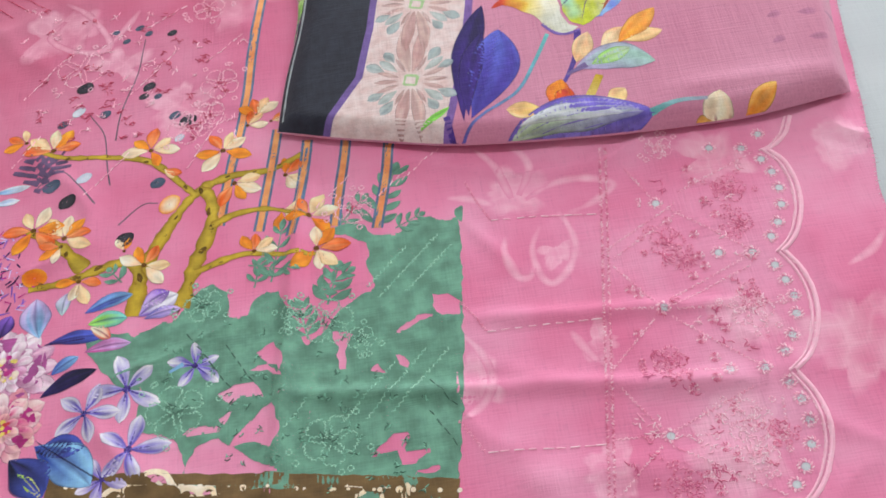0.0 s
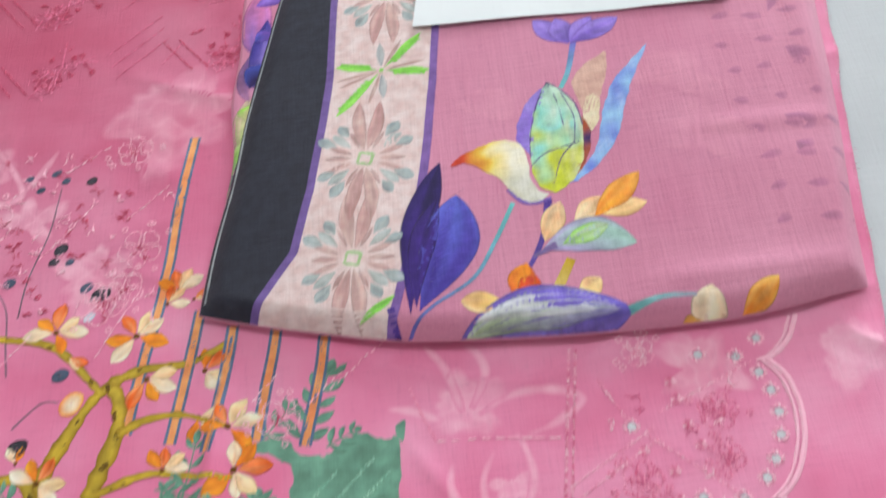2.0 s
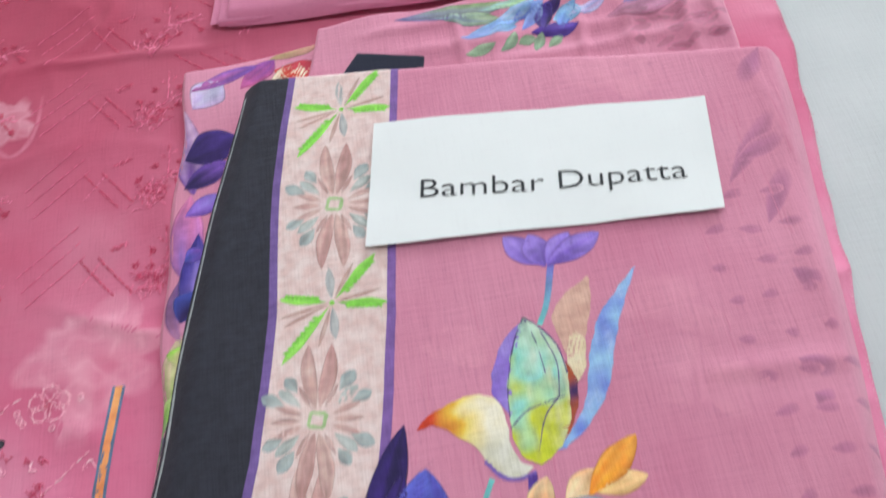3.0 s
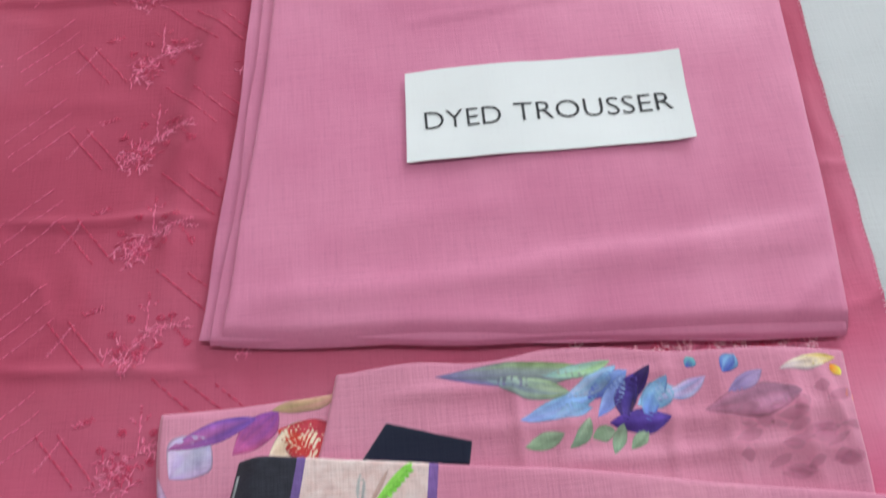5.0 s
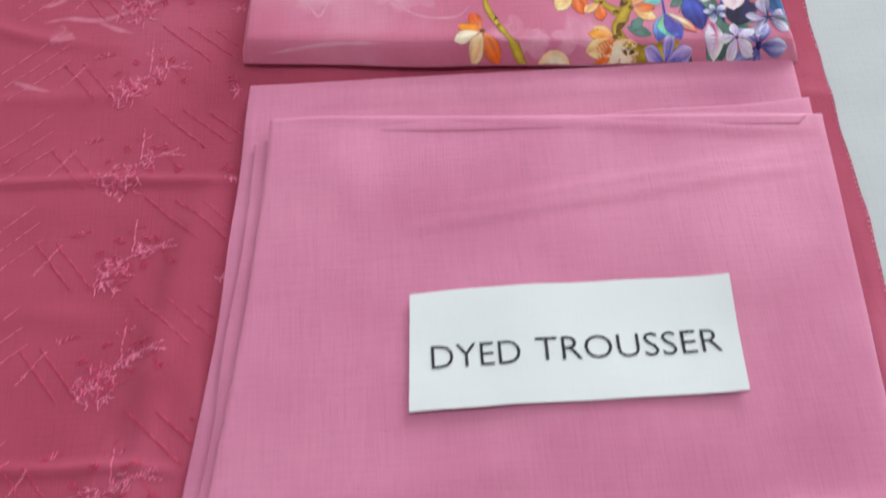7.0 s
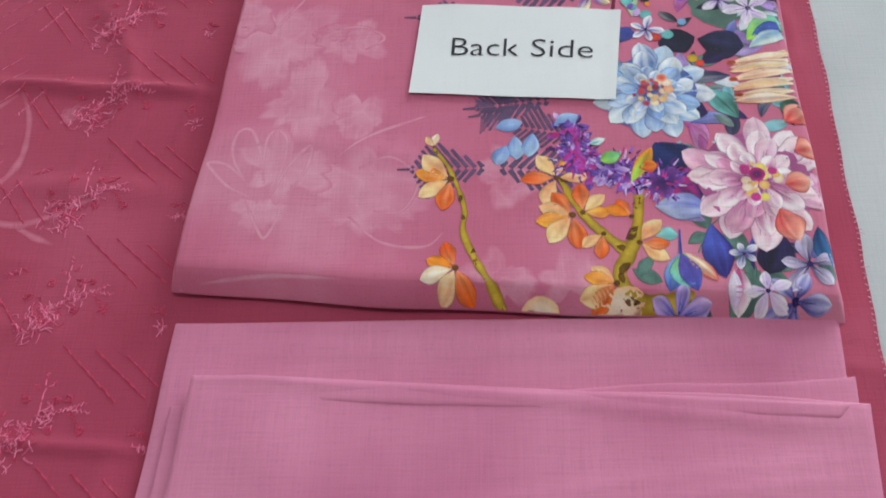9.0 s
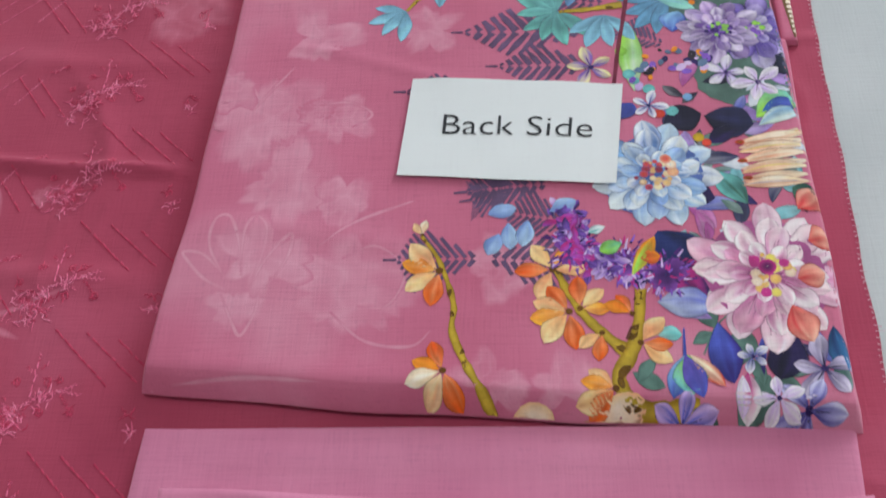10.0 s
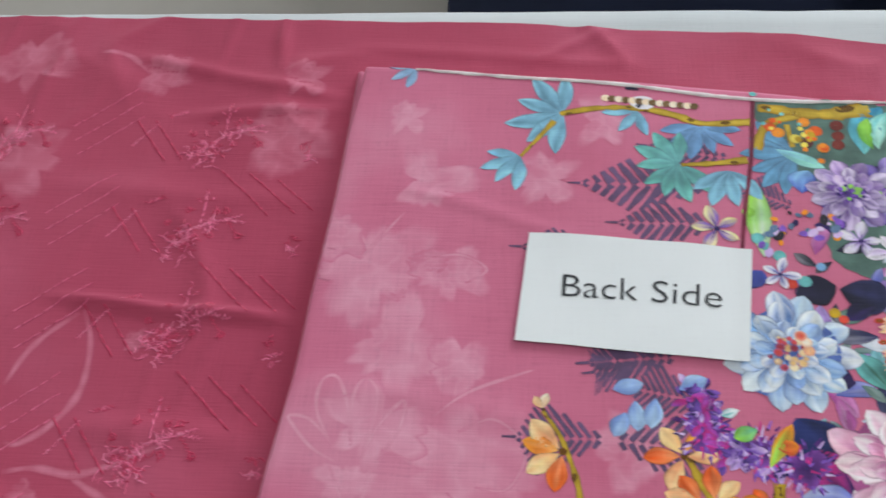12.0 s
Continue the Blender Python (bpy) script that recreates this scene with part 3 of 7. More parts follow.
def star(ink, x, y, r, turn, petals=5, c0=VIOLET, c1=WHITE, wide=0.5, eye=None):
    """A five-petalled watercolour flower, dark at its throat."""
    ink.begin()
    for i in range(petals):
        a = radians(turn + 360 / petals * i + dice.uniform(-10, 10))
        q = r * dice.uniform(0.8, 1.1)
        ink.petal(x, y, x + q * math.cos(a), y + q * math.sin(a), q * wide, c0, c1, edge=lerp(c1, VIOLET, 0.55), peak=0.62, bend=dice.uniform(-0.06, 0.06), vein=lerp(c0, c1, 0.5))
        ink.stroke((x, y, x + 0.55 * q * math.cos(a), y + 0.55 * q * math.sin(a)), r * 0.07, r * 0.01, lerp(c0, INDIGO, 0.5), cover=0.7)
        ink.cut("petal")
    ink.disc(x, y, r * 0.1, eye or INDIGO)
    ink.end("printed_star_flower")


def dahlia(ink, x, y, r, rings, n, c_in, c_out, edge, heart, squash=0.85):
    """A full double flower: rings of cupped petals from the rim to the heart."""
    ink.begin()
    ink.level = min(ink.level, 40)
    ink.disc(x, y, r * 0.72, lerp(edge, NIGHT, 0.3), lerp(edge, NIGHT, 0.1), squash=squash)
    ink.cut("printed_dahlia")
    for k in range(rings):
        q = r * (1 - 0.74 * k / rings)
        m = max(7, n - k)
        for i in range(m):
            a = 2 * math.pi * (i + 0.5 * (k % 2)) / m + dice.uniform(-0.12, 0.12)
            f = q * dice.uniform(0.82, 1.08)
            b = 0.25 * f
            tone = dice.random()
            base = lerp(lerp(c_in, edge, 0.8 * dice.random()), NIGHT, 0.15 * dice.random())
            tip_colour = lerp(lerp(c_out, WHITE, 0.6 * dice.random()), c_in, 0.8 * tone * tone)
            ca, sa = math.cos(a), math.sin(a) * squash
            ink.petal(x + b * ca, y + b * sa, x + f * ca, y + f * sa, f * 4.3 / m, base, tip_colour, edge=lerp(edge, tip_colour, 0.35), peak=0.68, tip=0.45, bend=dice.uniform(-0.07, 0.07))
            for s in (-0.09, 0.0, 0.09):
                cb, sb = math.cos(a + s), math.sin(a + s) * squash
                ink.stroke((x + b * cb, y + b * sb, x + f * dice.uniform(0.55, 0.8) * cb, y + f * dice.uniform(0.55, 0.8) * sb), f * 0.03, f * 0.005, base, cover=0.5)
            ink.cut("petal")
    for i in range(30):
        a, q = dice.uniform(0, 6.28), r * 0.26 * math.sqrt(dice.random())
        ink.disc(x + q * math.cos(a), y + q * math.sin(a) * squash, r * dice.uniform(0.03, 0.07), heart[i % len(heart)], lerp(heart[i % len(heart)], edge, 0.4), n=8)
        ink.cut("spot")
    ink.leave()


def sprig(ink, x0, y0, x1, y1, n, leaf, colour, stem=True):
    """A small frond: leaves in pairs along a stem."""
    ink.begin()
    dx, dy = x1 - x0, y1 - y0
    if stem:
        ink.stroke((x0, y0, x1, y1), leaf * 0.09, leaf * 0.05, colour)
    ink.cut("printed_frond")
    a0 = math.atan2(dy, dx)
    for i in range(n):
        t = (i + 0.4) / n
        for s in (-1, 1):
            q = leaf * (1 - 0.35 * t) * dice.uniform(0.85, 1.1)
            a = a0 + s * radians(52 - 12 * t)
            x, y = x0 + dx * t, y0 + dy * t
            ink.petal(x, y, x + q * math.cos(a), y + q * math.sin(a), q * 0.36, colour, lerp(colour, DGREEN, 0.2), bend=0.08 * s)
            ink.cut("leaf")
    ink.petal(x1 - dx * 0.1, y1 - dy * 0.1, x1 + dx / n * 0.5, y1 + dy / n * 0.5, leaf * 0.35, colour, colour)
    ink.cut("leaf")
    ink.leave()


def hatch_leaf(ink, x0, y0, x1, y1, wide, n=8, colour=DUSK):
    """A lozenge leaf drawn in slanting chalky bars on either side of a pale rib."""
    ink.cut()
    dx, dy = x1 - x0, y1 - y0
    length = math.hypot(dx, dy)
    ux, uy = dx / length, dy / length
    n = max(5, n - 1)
    for i in range(n):
        t = (i + 0.5) / n
        half = wide / 2 * min(1.0, 1.7 * t, 2.2 * (1.04 - t))
        for s in (-1, 1):
            x, y = x0 + dx * t - uy * s * 0.0008, y0 + dy * t + ux * s * 0.0008
            bx, by = x - ux * half * 0.7 - uy * s * half, y - uy * half * 0.7 + ux * s * half
            ink.stroke((x, y, bx, by), length / n * 0.62, length / n * 0.46, colour, cover=1.0, wobble=0.5)
    ink.stroke((x0 - ux * 0.008, y0 - uy * 0.008, x0, y0), 0.0012, 0.002, colour)
    ink.cut("printed_hatched_leaf")


def ghost(ink, x, y, r, n, turn=0, spread=360, colour=PALE, cover=0.4, wide=0.7):
    """A pale tone-on-tone rose in one wash: scalloped rings of petals, each paler at its rim, with a ragged faded outline."""
    ink.cut()
    seed, rows, m = x * 57 + y * 91, [], 72
    fan = spread / 360
    for j in range(19):
        k = j / 18
        row = []
        for i in range(m + 1):
            a = 2 * math.pi * (i % m) / m
            aa = a - radians(turn)
            off = abs((aa + math.pi) % (2 * math.pi) - math.pi) / math.pi
            reach = r * (1 if off <= fan else max(0.25, 1 - 3 * (off - fan)))
            lobe = abs(math.sin(n * aa / 2 + 1.3 * n2(math.cos(a), math.sin(a), 1.2, seed)))
            q = 1.25 * reach * k * (0.70 + 0.22 * lobe ** 0.6 + 0.55 * n2(math.cos(a) * 1.5, math.sin(a) * 1.5, 1.0, seed + 3) + 0.16 * n2(math.cos(a) * 5, math.sin(a) * 5, 1.0, seed + 5))
            px, py = q * math.cos(a), q * math.sin(a)
            fold_line = 1 - abs(n2(px / r, py / r, 2.4, seed + 6)) * 3.2
            edge_fade = min(1.0, max(0.0, (1.0 - k) / (0.16 + 0.35 * max(0.0, n2(math.cos(a) * 1.8, math.sin(a) * 1.8, 1.0, seed + 12)))))
            a_cover = cover * edge_fade * (0.62 + 0.40 * max(0.0, fold_line) ** 2 + 0.55 * n2(px / r, py / r, 1.6, seed + 2) + 0.3 * n2(px, py, 80, seed))
            row.append(ink.vert(x + px, y + py, (*colour, max(0.0, min(0.85, a_cover)))))
        rows.append(row)
    ink.grid(rows)
    ink.cut("pale_flower")


def chalk(ink, pts, wide, colour, cover):
    """A chalky pale line of the ground print, faded along both sides."""
    ink.cut()
    p = [Vector((pts[i], pts[i + 1])) for i in range(0, len(pts), 2)]
    p = [p[0] * 2 - p[1]] + p + [p[-1] * 2 - p[-2]]
    line = []
    for i in range(1, len(p) - 2):
        for k in range(10):
            t = k / 10
            line.append(0.5 * (2 * p[i] + (p[i + 1] - p[i - 1]) * t + (2 * p[i - 1] - 5 * p[i] + 4 * p[i + 1] - p[i + 2]) * t * t + (3 * p[i] - p[i - 1] - 3 * p[i + 1] + p[i + 2]) * t ** 3))
    rows = []
    for i, q in enumerate(line):
        d = (line[min(i + 1, len(line) - 1)] - line[max(i - 1, 0)]).normalized()
        s = i / (len(line) - 1)
        half = wide / 2 * (0.55 + 0.6 * math.sin(math.pi * s) + 0.4 * n2(q.x, q.y, 90, 3))
        fade = min(1.0, 6 * s + 0.15, 6 * (1 - s) + 0.15)
        rows.append([ink.vert(q.x - d.y * half * k, q.y + d.x * half * k, (*colour, cover * fade * (1 - abs(k) ** 2) * (0.8 + 0.5 * n2(q.x, q.y, 120, 8)))) for k in (-1, -0.75, -0.4, 0, 0.4, 0.75, 1)])
    ink.grid(rows)
    ink.cut("pale_flower")


def stripe(ink, pts, wide):
    ink.cut()
    ink.stroke(pts, wide, wide, STEEL, cover=0.95)
    ink.up(10)
    ink.stroke(pts, wide * 0.55, wide * 0.55, rgb(236, 150, 96), cover=1.0)
    ink.up(10)
    ink.cut("printed_stripe")


def berry(ink, x, y, r, c=CHAR):
    ink.cut()
    ink.disc(x, y, r, lerp(c, GREY, 0.25), c, squash=0.75, turn=0.5, wob=0.15)
    ink.disc(x - r * 0.25, y + r * 0.2, r * 0.4, lerp(c, GREY, 0.7), cover=0.5, n=9, soft=True)
    ink.cut("printed_berry")


# branches, berries and blossoms printed on the shirt
ink = Ink(shirt_h)
for pts in [(-0.1397, 0.7924, -0.1430, 0.7700, -0.1488, 0.7231, -0.1552, 0.6679, -0.1692, 0.5902, -0.1749, 0.5541), (-0.1297, 0.6387, -0.1385, 0.5842, -0.1458, 0.5434), (-0.1069, 0.6224, -0.1153, 0.5635, -0.1224, 0.5338), (-0.0770, 0.6192, -0.0846, 0.5735, -0.0906, 0.5379), (-0.0443, 0.6153, -0.0511, 0.5722, -0.0600, 0.5295)]:
    stripe(ink, pts, 0.0085)
ink.done("printed_stripes", shirt, "orange stripes edged in blue")

ink = Ink(shirt_h, 0.0004)
GREEN_EDGE = (-0.0015, 0.5183, -0.0105, 0.5287, -0.0223, 0.5320, -0.0368, 0.5296, -0.0456, 0.5217, -0.0637, 0.5237, -0.0710, 0.5362, -0.0873, 0.5383, -0.0938, 0.5324, -0.0720, 0.5217, -0.0666, 0.5108, -0.0703, 0.4982, -0.0635, 0.4812, -0.0791, 0.4723, -0.0912, 0.4652, -0.1016, 0.4511, -0.1154, 0.4424, -0.1225, 0.4616, -0.1337, 0.4893, -0.1496, 0.4850, -0.1537, 0.4718, -0.1675, 0.4733, -0.1696, 0.4934, -0.1797, 0.5034, -0.1917, 0.4974, -0.2032, 0.4783, -0.2170, 0.4761, -0.2344, 0.4677, -0.2293, 0.4444, -0.2263, 0.4222, -0.2288, 0.3975, -0.2060, 0.3877, -0.1983, 0.3764, -0.1904, 0.3517, -0.1403, 0.3401, -0.0271, 0.3224)
HOLES = [
    (-0.0268, 0.4675, -0.0094, 0.4597, -0.0104, 0.4480, -0.0246, 0.4506),
    (-0.0543, 0.4405, -0.0378, 0.4529, -0.0285, 0.4503, -0.0464, 0.4427),
    (-0.0978, 0.4491, -0.0838, 0.4457, -0.0884, 0.4324, -0.0892, 0.4182, -0.0936, 0.4202, -0.0935, 0.4363),
    (-0.0743, 0.4152, -0.0673, 0.4187, -0.0634, 0.4108),
    (-0.0549, 0.4239, -0.0484, 0.4207, -0.0476, 0.4124, -0.0532, 0.4172),
    (-0.0774, 0.3539, -0.0641, 0.3646, -0.0513, 0.3661, -0.0543, 0.3532, -0.0384, 0.3515, -0.0569, 0.3429, -0.0595, 0.3541),
    (-0.0514, 0.3375, -0.0348, 0.3417, -0.0352, 0.3379),
    (-0.1748, 0.4135, -0.1616, 0.4198, -0.1502, 0.4179, -0.1428, 0.4073, -0.1578, 0.4107, -0.1653, 0.4052),
    (-0.1746, 0.3960, -0.1646, 0.4005, -0.1690, 0.3918),
    (-0.1671, 0.3746, -0.1542, 0.3894, -0.1392, 0.4013, -0.1330, 0.3786, -0.1398, 0.3709, -0.1543, 0.3765),
    (-0.1948, 0.3571, -0.1891, 0.3769, -0.1726, 0.3811, -0.1544, 0.3654, -0.1365, 0.3517),
    (-0.1540, 0.4293, -0.1425, 0.4317, -0.1342, 0.4281, -0.1313, 0.4190, -0.1396, 0.4247),
    (-0.1481, 0.4414, -0.1364, 0.4483, -0.1291, 0.4315, -0.1335, 0.4236, -0.1417, 0.4337),
    (-0.1986, 0.3877, -0.1876, 0.3924, -0.1690, 0.3877, -0.1838, 0.3861),
]
ink.fill(GREEN_EDGE, GREEN, HOLES)
ink.fill((-0.0036, 0.5355, 0.0018, 0.5396, 0.0004, 0.5245, -0.0033, 0.5273), GREEN)
ink.fill((-0.2685, 0.4736, -0.2367, 0.4726, -0.2237, 0.4478, -0.2301, 0.4228, -0.2546, 0.4443), GREEN, cover=0.9)
for a in [(-0.0633, 0.5301, -0.0427, 0.5825, 5, 0.020), (-0.0874, 0.5373, -0.0675, 0.5584, 3, 0.014), (-0.0472, 0.5271, -0.0280, 0.5361, 3, 0.012), (-0.0987, 0.4712, -0.0892, 0.5027, 4, 0.018), (-0.1133, 0.4465, -0.1182, 0.4747, 4, 0.015), (-0.1375, 0.4971, -0.1283, 0.5452, 4, 0.015), (-0.2453, 0.5169, -0.2542, 0.5284, 2, 0.014), (-0.1534, 0.5146, -0.1213, 0.5038, 3, 0.012), (-0.1495, 0.4945, -0.1410, 0.5323, 3, 0.012), (-0.1061, 0.4819, -0.0816, 0.4965, 3, 0.014)]:
    sprig(ink, *a, GREEN)
ink.done("printed_foliage", shirt, "flat sage green printed foliage")

ink = Ink(shirt_h, 0.0005)
ink.stroke((-0.2854, 0.3628, -0.2047, 0.3494, -0.1122, 0.3350, -0.0255, 0.3185), 0.024, 0.024, KHAKI, wobble=0.1)
ink.stroke((-0.2965, 0.3306, -0.2036, 0.3166, -0.1135, 0.3023, -0.0291, 0.2869), 0.058, 0.058, KHAKI)
for x, y, r in [(-0.2163, 0.3520, 0.014), (-0.1937, 0.3409, 0.010), (-0.2406, 0.3482, 0.010), (-0.1795, 0.3424, 0.007), (-0.0914, 0.3287, 0.008), (-0.0637, 0.3244, 0.010)]:
    ink.stroke([v for k in range(10) for v in (x + r * (1 - k * 0.06) * math.cos(k * 0.8), y + r * (1 - k * 0.06) * math.sin(k * 0.8))], 0.0045, 0.0025, CREAM, wobble=0.3, step=0.002)
for i in range(26):
    t = i / 25
    ink.disc(*lerp((-0.2746, 0.3642), (-0.0291, 0.3235), t + dice.uniform(-0.02, 0.02)), dice.uniform(0.001, 0.0024), CREAM, n=8)
ink.done("printed_border", shirt, "khaki border with cream scrolls")

ink = Ink(shirt_h, 0.0006)
for pts in [(-0.2594, 0.6081, -0.2632, 0.6314, -0.2674, 0.6614, -0.2806, 0.6852), (-0.2579, 0.6535, -0.2552, 0.6829, -0.2435, 0.7244, -0.2392, 0.7631), (-0.2691, 0.5908, -0.2839, 0.6129, -0.3008, 0.6304, -0.3192, 0.6144), (-0.2505, 0.5686, -0.2343, 0.5840, -0.2214, 0.5842)]:
    ink.stroke(pts, 0.0012, 0.0008, GREY, cover=0.8)
    ink.cut("printed_stem")
for x, y, r in [(-0.2866, 0.7158, 0.0075), (-0.2333, 0.7062, 0.0058), (-0.2375, 0.6965, 0.0043), (-0.2167, 0.7655, 0.0045), (-0.2007, 0.6636, 0.0075), (-0.2913, 0.5979, 0.0078), (-0.2454, 0.5546, 0.0075)]:
    berry(ink, x, y, r)
for x, y, r in [(-0.2259, 0.6946, 0.0035), (-0.2448, 0.7780, 0.004), (-0.2366, 0.7693, 0.0038), (-0.2552, 0.7640, 0.0036), (-0.2651, 0.7764, 0.0034), (-0.2681, 0.6838, 0.005), (-0.3021, 0.6794, 0.005), (-0.2113, 0.6707, 0.0052), (-0.2222, 0.6035, 0.0062), (-0.3052, 0.6161, 0.0075)]:
    berry(ink, x, y, r, lerp(CHAR, STEEL, 0.45))
for x, y, r in [(-0.2799, 0.6189, 0.0065), (-0.2902, 0.6903, 0.006), (-0.2069, 0.6459, 0.0045)]:
    ink.disc(x, y, r, rgb(206, 210, 226), rgb(180, 190, 212), squash=0.7, turn=0.7)
    ink.cut("printed_berry")
ink.done("printed_berries", shirt, "charcoal berries on thin grey stems")

ink = Ink(shirt_h, 0.0007)
hatch_leaf(ink, -0.3235, 0.6552, -0.3121, 0.6102, 0.035, 7)
hatch_leaf(ink, -0.3002, 0.6475, -0.3153, 0.6192, 0.03, 6)
for pts, a, b in [((-0.2354, 0.4863, -0.2311, 0.5192, -0.2179, 0.5494, -0.1957, 0.5846, -0.1701, 0.5987, -0.1356, 0.6001, -0.1042, 0.6133), 0.013, 0.004), ((-0.2023, 0.4875, -0.1922, 0.5218, -0.1804, 0.5577, -0.1820, 0.5819, -0.1907, 0.5918), 0.013, 0.008),
                  ((-0.1804, 0.5551, -0.1615, 0.5630, -0.1363, 0.5623, -0.1096, 0.5488), 0.006, 0.003), ((-0.1921, 0.5159, -0.1574, 0.5253, -0.1209, 0.5175, -0.0987, 0.5153), 0.006, 0.003),
                  ((-0.3136, 0.5220, -0.2849, 0.5241, -0.2647, 0.5303, -0.2400, 0.5332, -0.2308, 0.5142), 0.005, 0.010), ((-0.3217, 0.5769, -0.2940, 0.5560, -0.2732, 0.5329), 0.004, 0.012),
                  ((-0.3286, 0.6609, -0.2999, 0.6446, -0.2636, 0.6372, -0.2274, 0.6242, -0.1936, 0.5869), 0.004, 0.006)]:
    branch(ink, pts, a, b)
for x, y, r, n, turn, spread in [(-0.3074, 0.6531, 0.024, 5, 90, 220), (-0.3300, 0.6654, 0.018, 3, 150, 140), (-0.2289, 0.6371, 0.022, 6, 60, 300), (-0.1725, 0.6256, 0.024, 6, 100, 300), (-0.1458, 0.6569, 0.019, 4, 80, 160), (-0.1535, 0.6484, 0.016, 3, 40, 120),
                                 (-0.1637, 0.5919, 0.022, 4, -50, 160), (-0.1083, 0.5491, 0.021, 5, 60, 260), (-0.2904, 0.5631, 0.024, 6, 60, 220), (-0.3151, 0.5757, 0.024, 6, 90, 330), (-0.1045, 0.5204, 0.024, 6, -20, 260),
                                 (-0.1493, 0.5263, 0.017, 4, 60, 180), (-0.2919, 0.5556, 0.018, 3, 210, 120), (-0.2765, 0.5226, 0.020, 4, -90, 220), (-0.2295, 0.5288, 0.022, 5, 50, 260), (-0.2183, 0.6167, 0.016, 2, -40, 80), (-0.1251, 0.5924, 0.020, 4, 10, 200), (-0.1280, 0.5597, 0.018, 3, -60, 160), (-0.2448, 0.5442, 0.014, 2, 100, 80), (-0.1348, 0.6486, 0.014, 2, 20, 60)]:
    blossom(ink, x, y, r, n, turn, spread)
ink.disc(-0.2127, 0.5815, 0.0095, CREAM, ORANGE, squash=0.8, turn=1.0)
ink.cut("printed_blossom")
ink.disc(-0.3096, 0.5311, 0.0095, DEEP, ORANGE, squash=0.8)
ink.cut("printed_blossom")
ink.done("printed_branch", shirt, "gold branches with orange and cream blossoms")

ink = Ink(shirt_h, 0.0008)
ink.each = "printed_petal"
for a in [(-0.3505, 0.6177, -0.3220, 0.6205), (-0.3490, 0.6064, -0.3295, 0.6081)]:
    ink.petal(*a, 0.007, SKY, WHITE)
ink.each = ""
dahlia(ink, -0.3225, 0.4581, 0.042, 4, 12, rgb(196, 80, 150), PINKW, rgb(176, 84, 150), (YELLOW, MAGENTA, CREAM))
dahlia(ink, -0.3228, 0.4129, 0.036, 4, 11, rgb(200, 60, 110), rgb(246, 200, 190), MAGENTA, (RED, YELLOW, MAGENTA))
for i in range(90):
    x, y = lerp((-0.3386, 0.5749), (-0.3258, 0.5024), dice.random())
    x += dice.gauss(0, 0.010)
    q, a = dice.uniform(0.004, 0.009), dice.uniform(0, 6.3)
    ink.stroke((x, y, x + q * math.cos(a), y + q * math.sin(a)), 0.0014, 0.0006, (INDIGO, VIOLET, LILAC, MAGENTA)[i % 4])
for x, y, r, turn, c1 in [(-0.1904, 0.4386, 0.024, 20, WHITE), (-0.2362, 0.4281, 0.030, 40, rgb(214, 206, 240)), (-0.2638, 0.4136, 0.026, 70, rgb(226, 214, 238)), (-0.2325, 0.3827, 0.030, 10, rgb(214, 206, 240)), (-0.2490, 0.3648, 0.022, 50, LILAC)]:
    star(ink, x, y, r * 0.88, turn, 5, rgb(104, 84, 196), lerp(c1, WHITE, 0.6), wide=0.42)
for a, w, c, d in [((-0.2961, 0.4318, -0.2579, 0.4471), 0.013, INDIGO, NIGHT), ((-0.2944, 0.4736, -0.2526, 0.4731), 0.012, INDIGO, BLUE), ((-0.2900, 0.4481, -0.2714, 0.4596), 0.010, BLUE, SKY), ((-0.2963, 0.3962, -0.2561, 0.3621), 0.030, rgb(40, 60, 140), SKY),
                   ((-0.2951, 0.3920, -0.2620, 0.3907), 0.018, NIGHT, BLUE), ((-0.3123, 0.3887, -0.2869, 0.3592), 0.028, NIGHT, BLUE), ((-0.3054, 0.3776, -0.2887, 0.3587), 0.008, LIME, YELLOW), ((-0.3010, 0.4793, -0.3065, 0.5134), 0.022, SKY, LILAC), ((-0.2864, 0.4954, -0.2840, 0.5142), 0.011, rgb(150, 200, 190), LILAC),
                   ((-0.2676, 0.4621, -0.2355, 0.4647), 0.011, MAGENTA, LILAC), ((-0.2702, 0.4949, -0.2365, 0.5055), 0.012, BLUE, SKY), ((-0.2674, 0.4850, -0.2394, 0.4861), 0.015, LIME, TEAL), ((-0.2652, 0.4823, -0.2504, 0.4705), 0.010, CREAM, RED),
                   ((-0.2314, 0.4856, -0.2038, 0.4996), 0.020, VIOLET, WHITE), ((-0.2297, 0.4924, -0.2100, 0.5031), 0.014, LILAC, VIOLET), ((-0.2273, 0.4825, -0.2015, 0.4873), 0.010, BLUE, LILAC), ((-0.3297, 0.4844, -0.3237, 0.5021), 0.014, INDIGO, VIOLET)]:
    ink.petal(*a, w, c, d, edge=lerp(d, INDIGO, 0.5), bend=0.06, vein=INDIGO)
    ink.cut("printed_petal")
for i in range(14):
    t = i / 13
    x, y = lerp((-0.2959, 0.4003), (-0.2567, 0.3699), t)
    ink.stroke((x, y, x + 0.006, y - 0.006), 0.0006, 0.0003, INDIGO, cover=0.7)
ink.stroke((-0.2077, 0.4363, -0.1982, 0.4412), 0.002, 0.003, SKY)
ink.stroke((-0.2964, 0.4730, -0.2685, 0.4736), 0.001, 0.001, INDIGO)
ink.done("printed_flowers", shirt, "violet, white and magenta watercolour flowers")

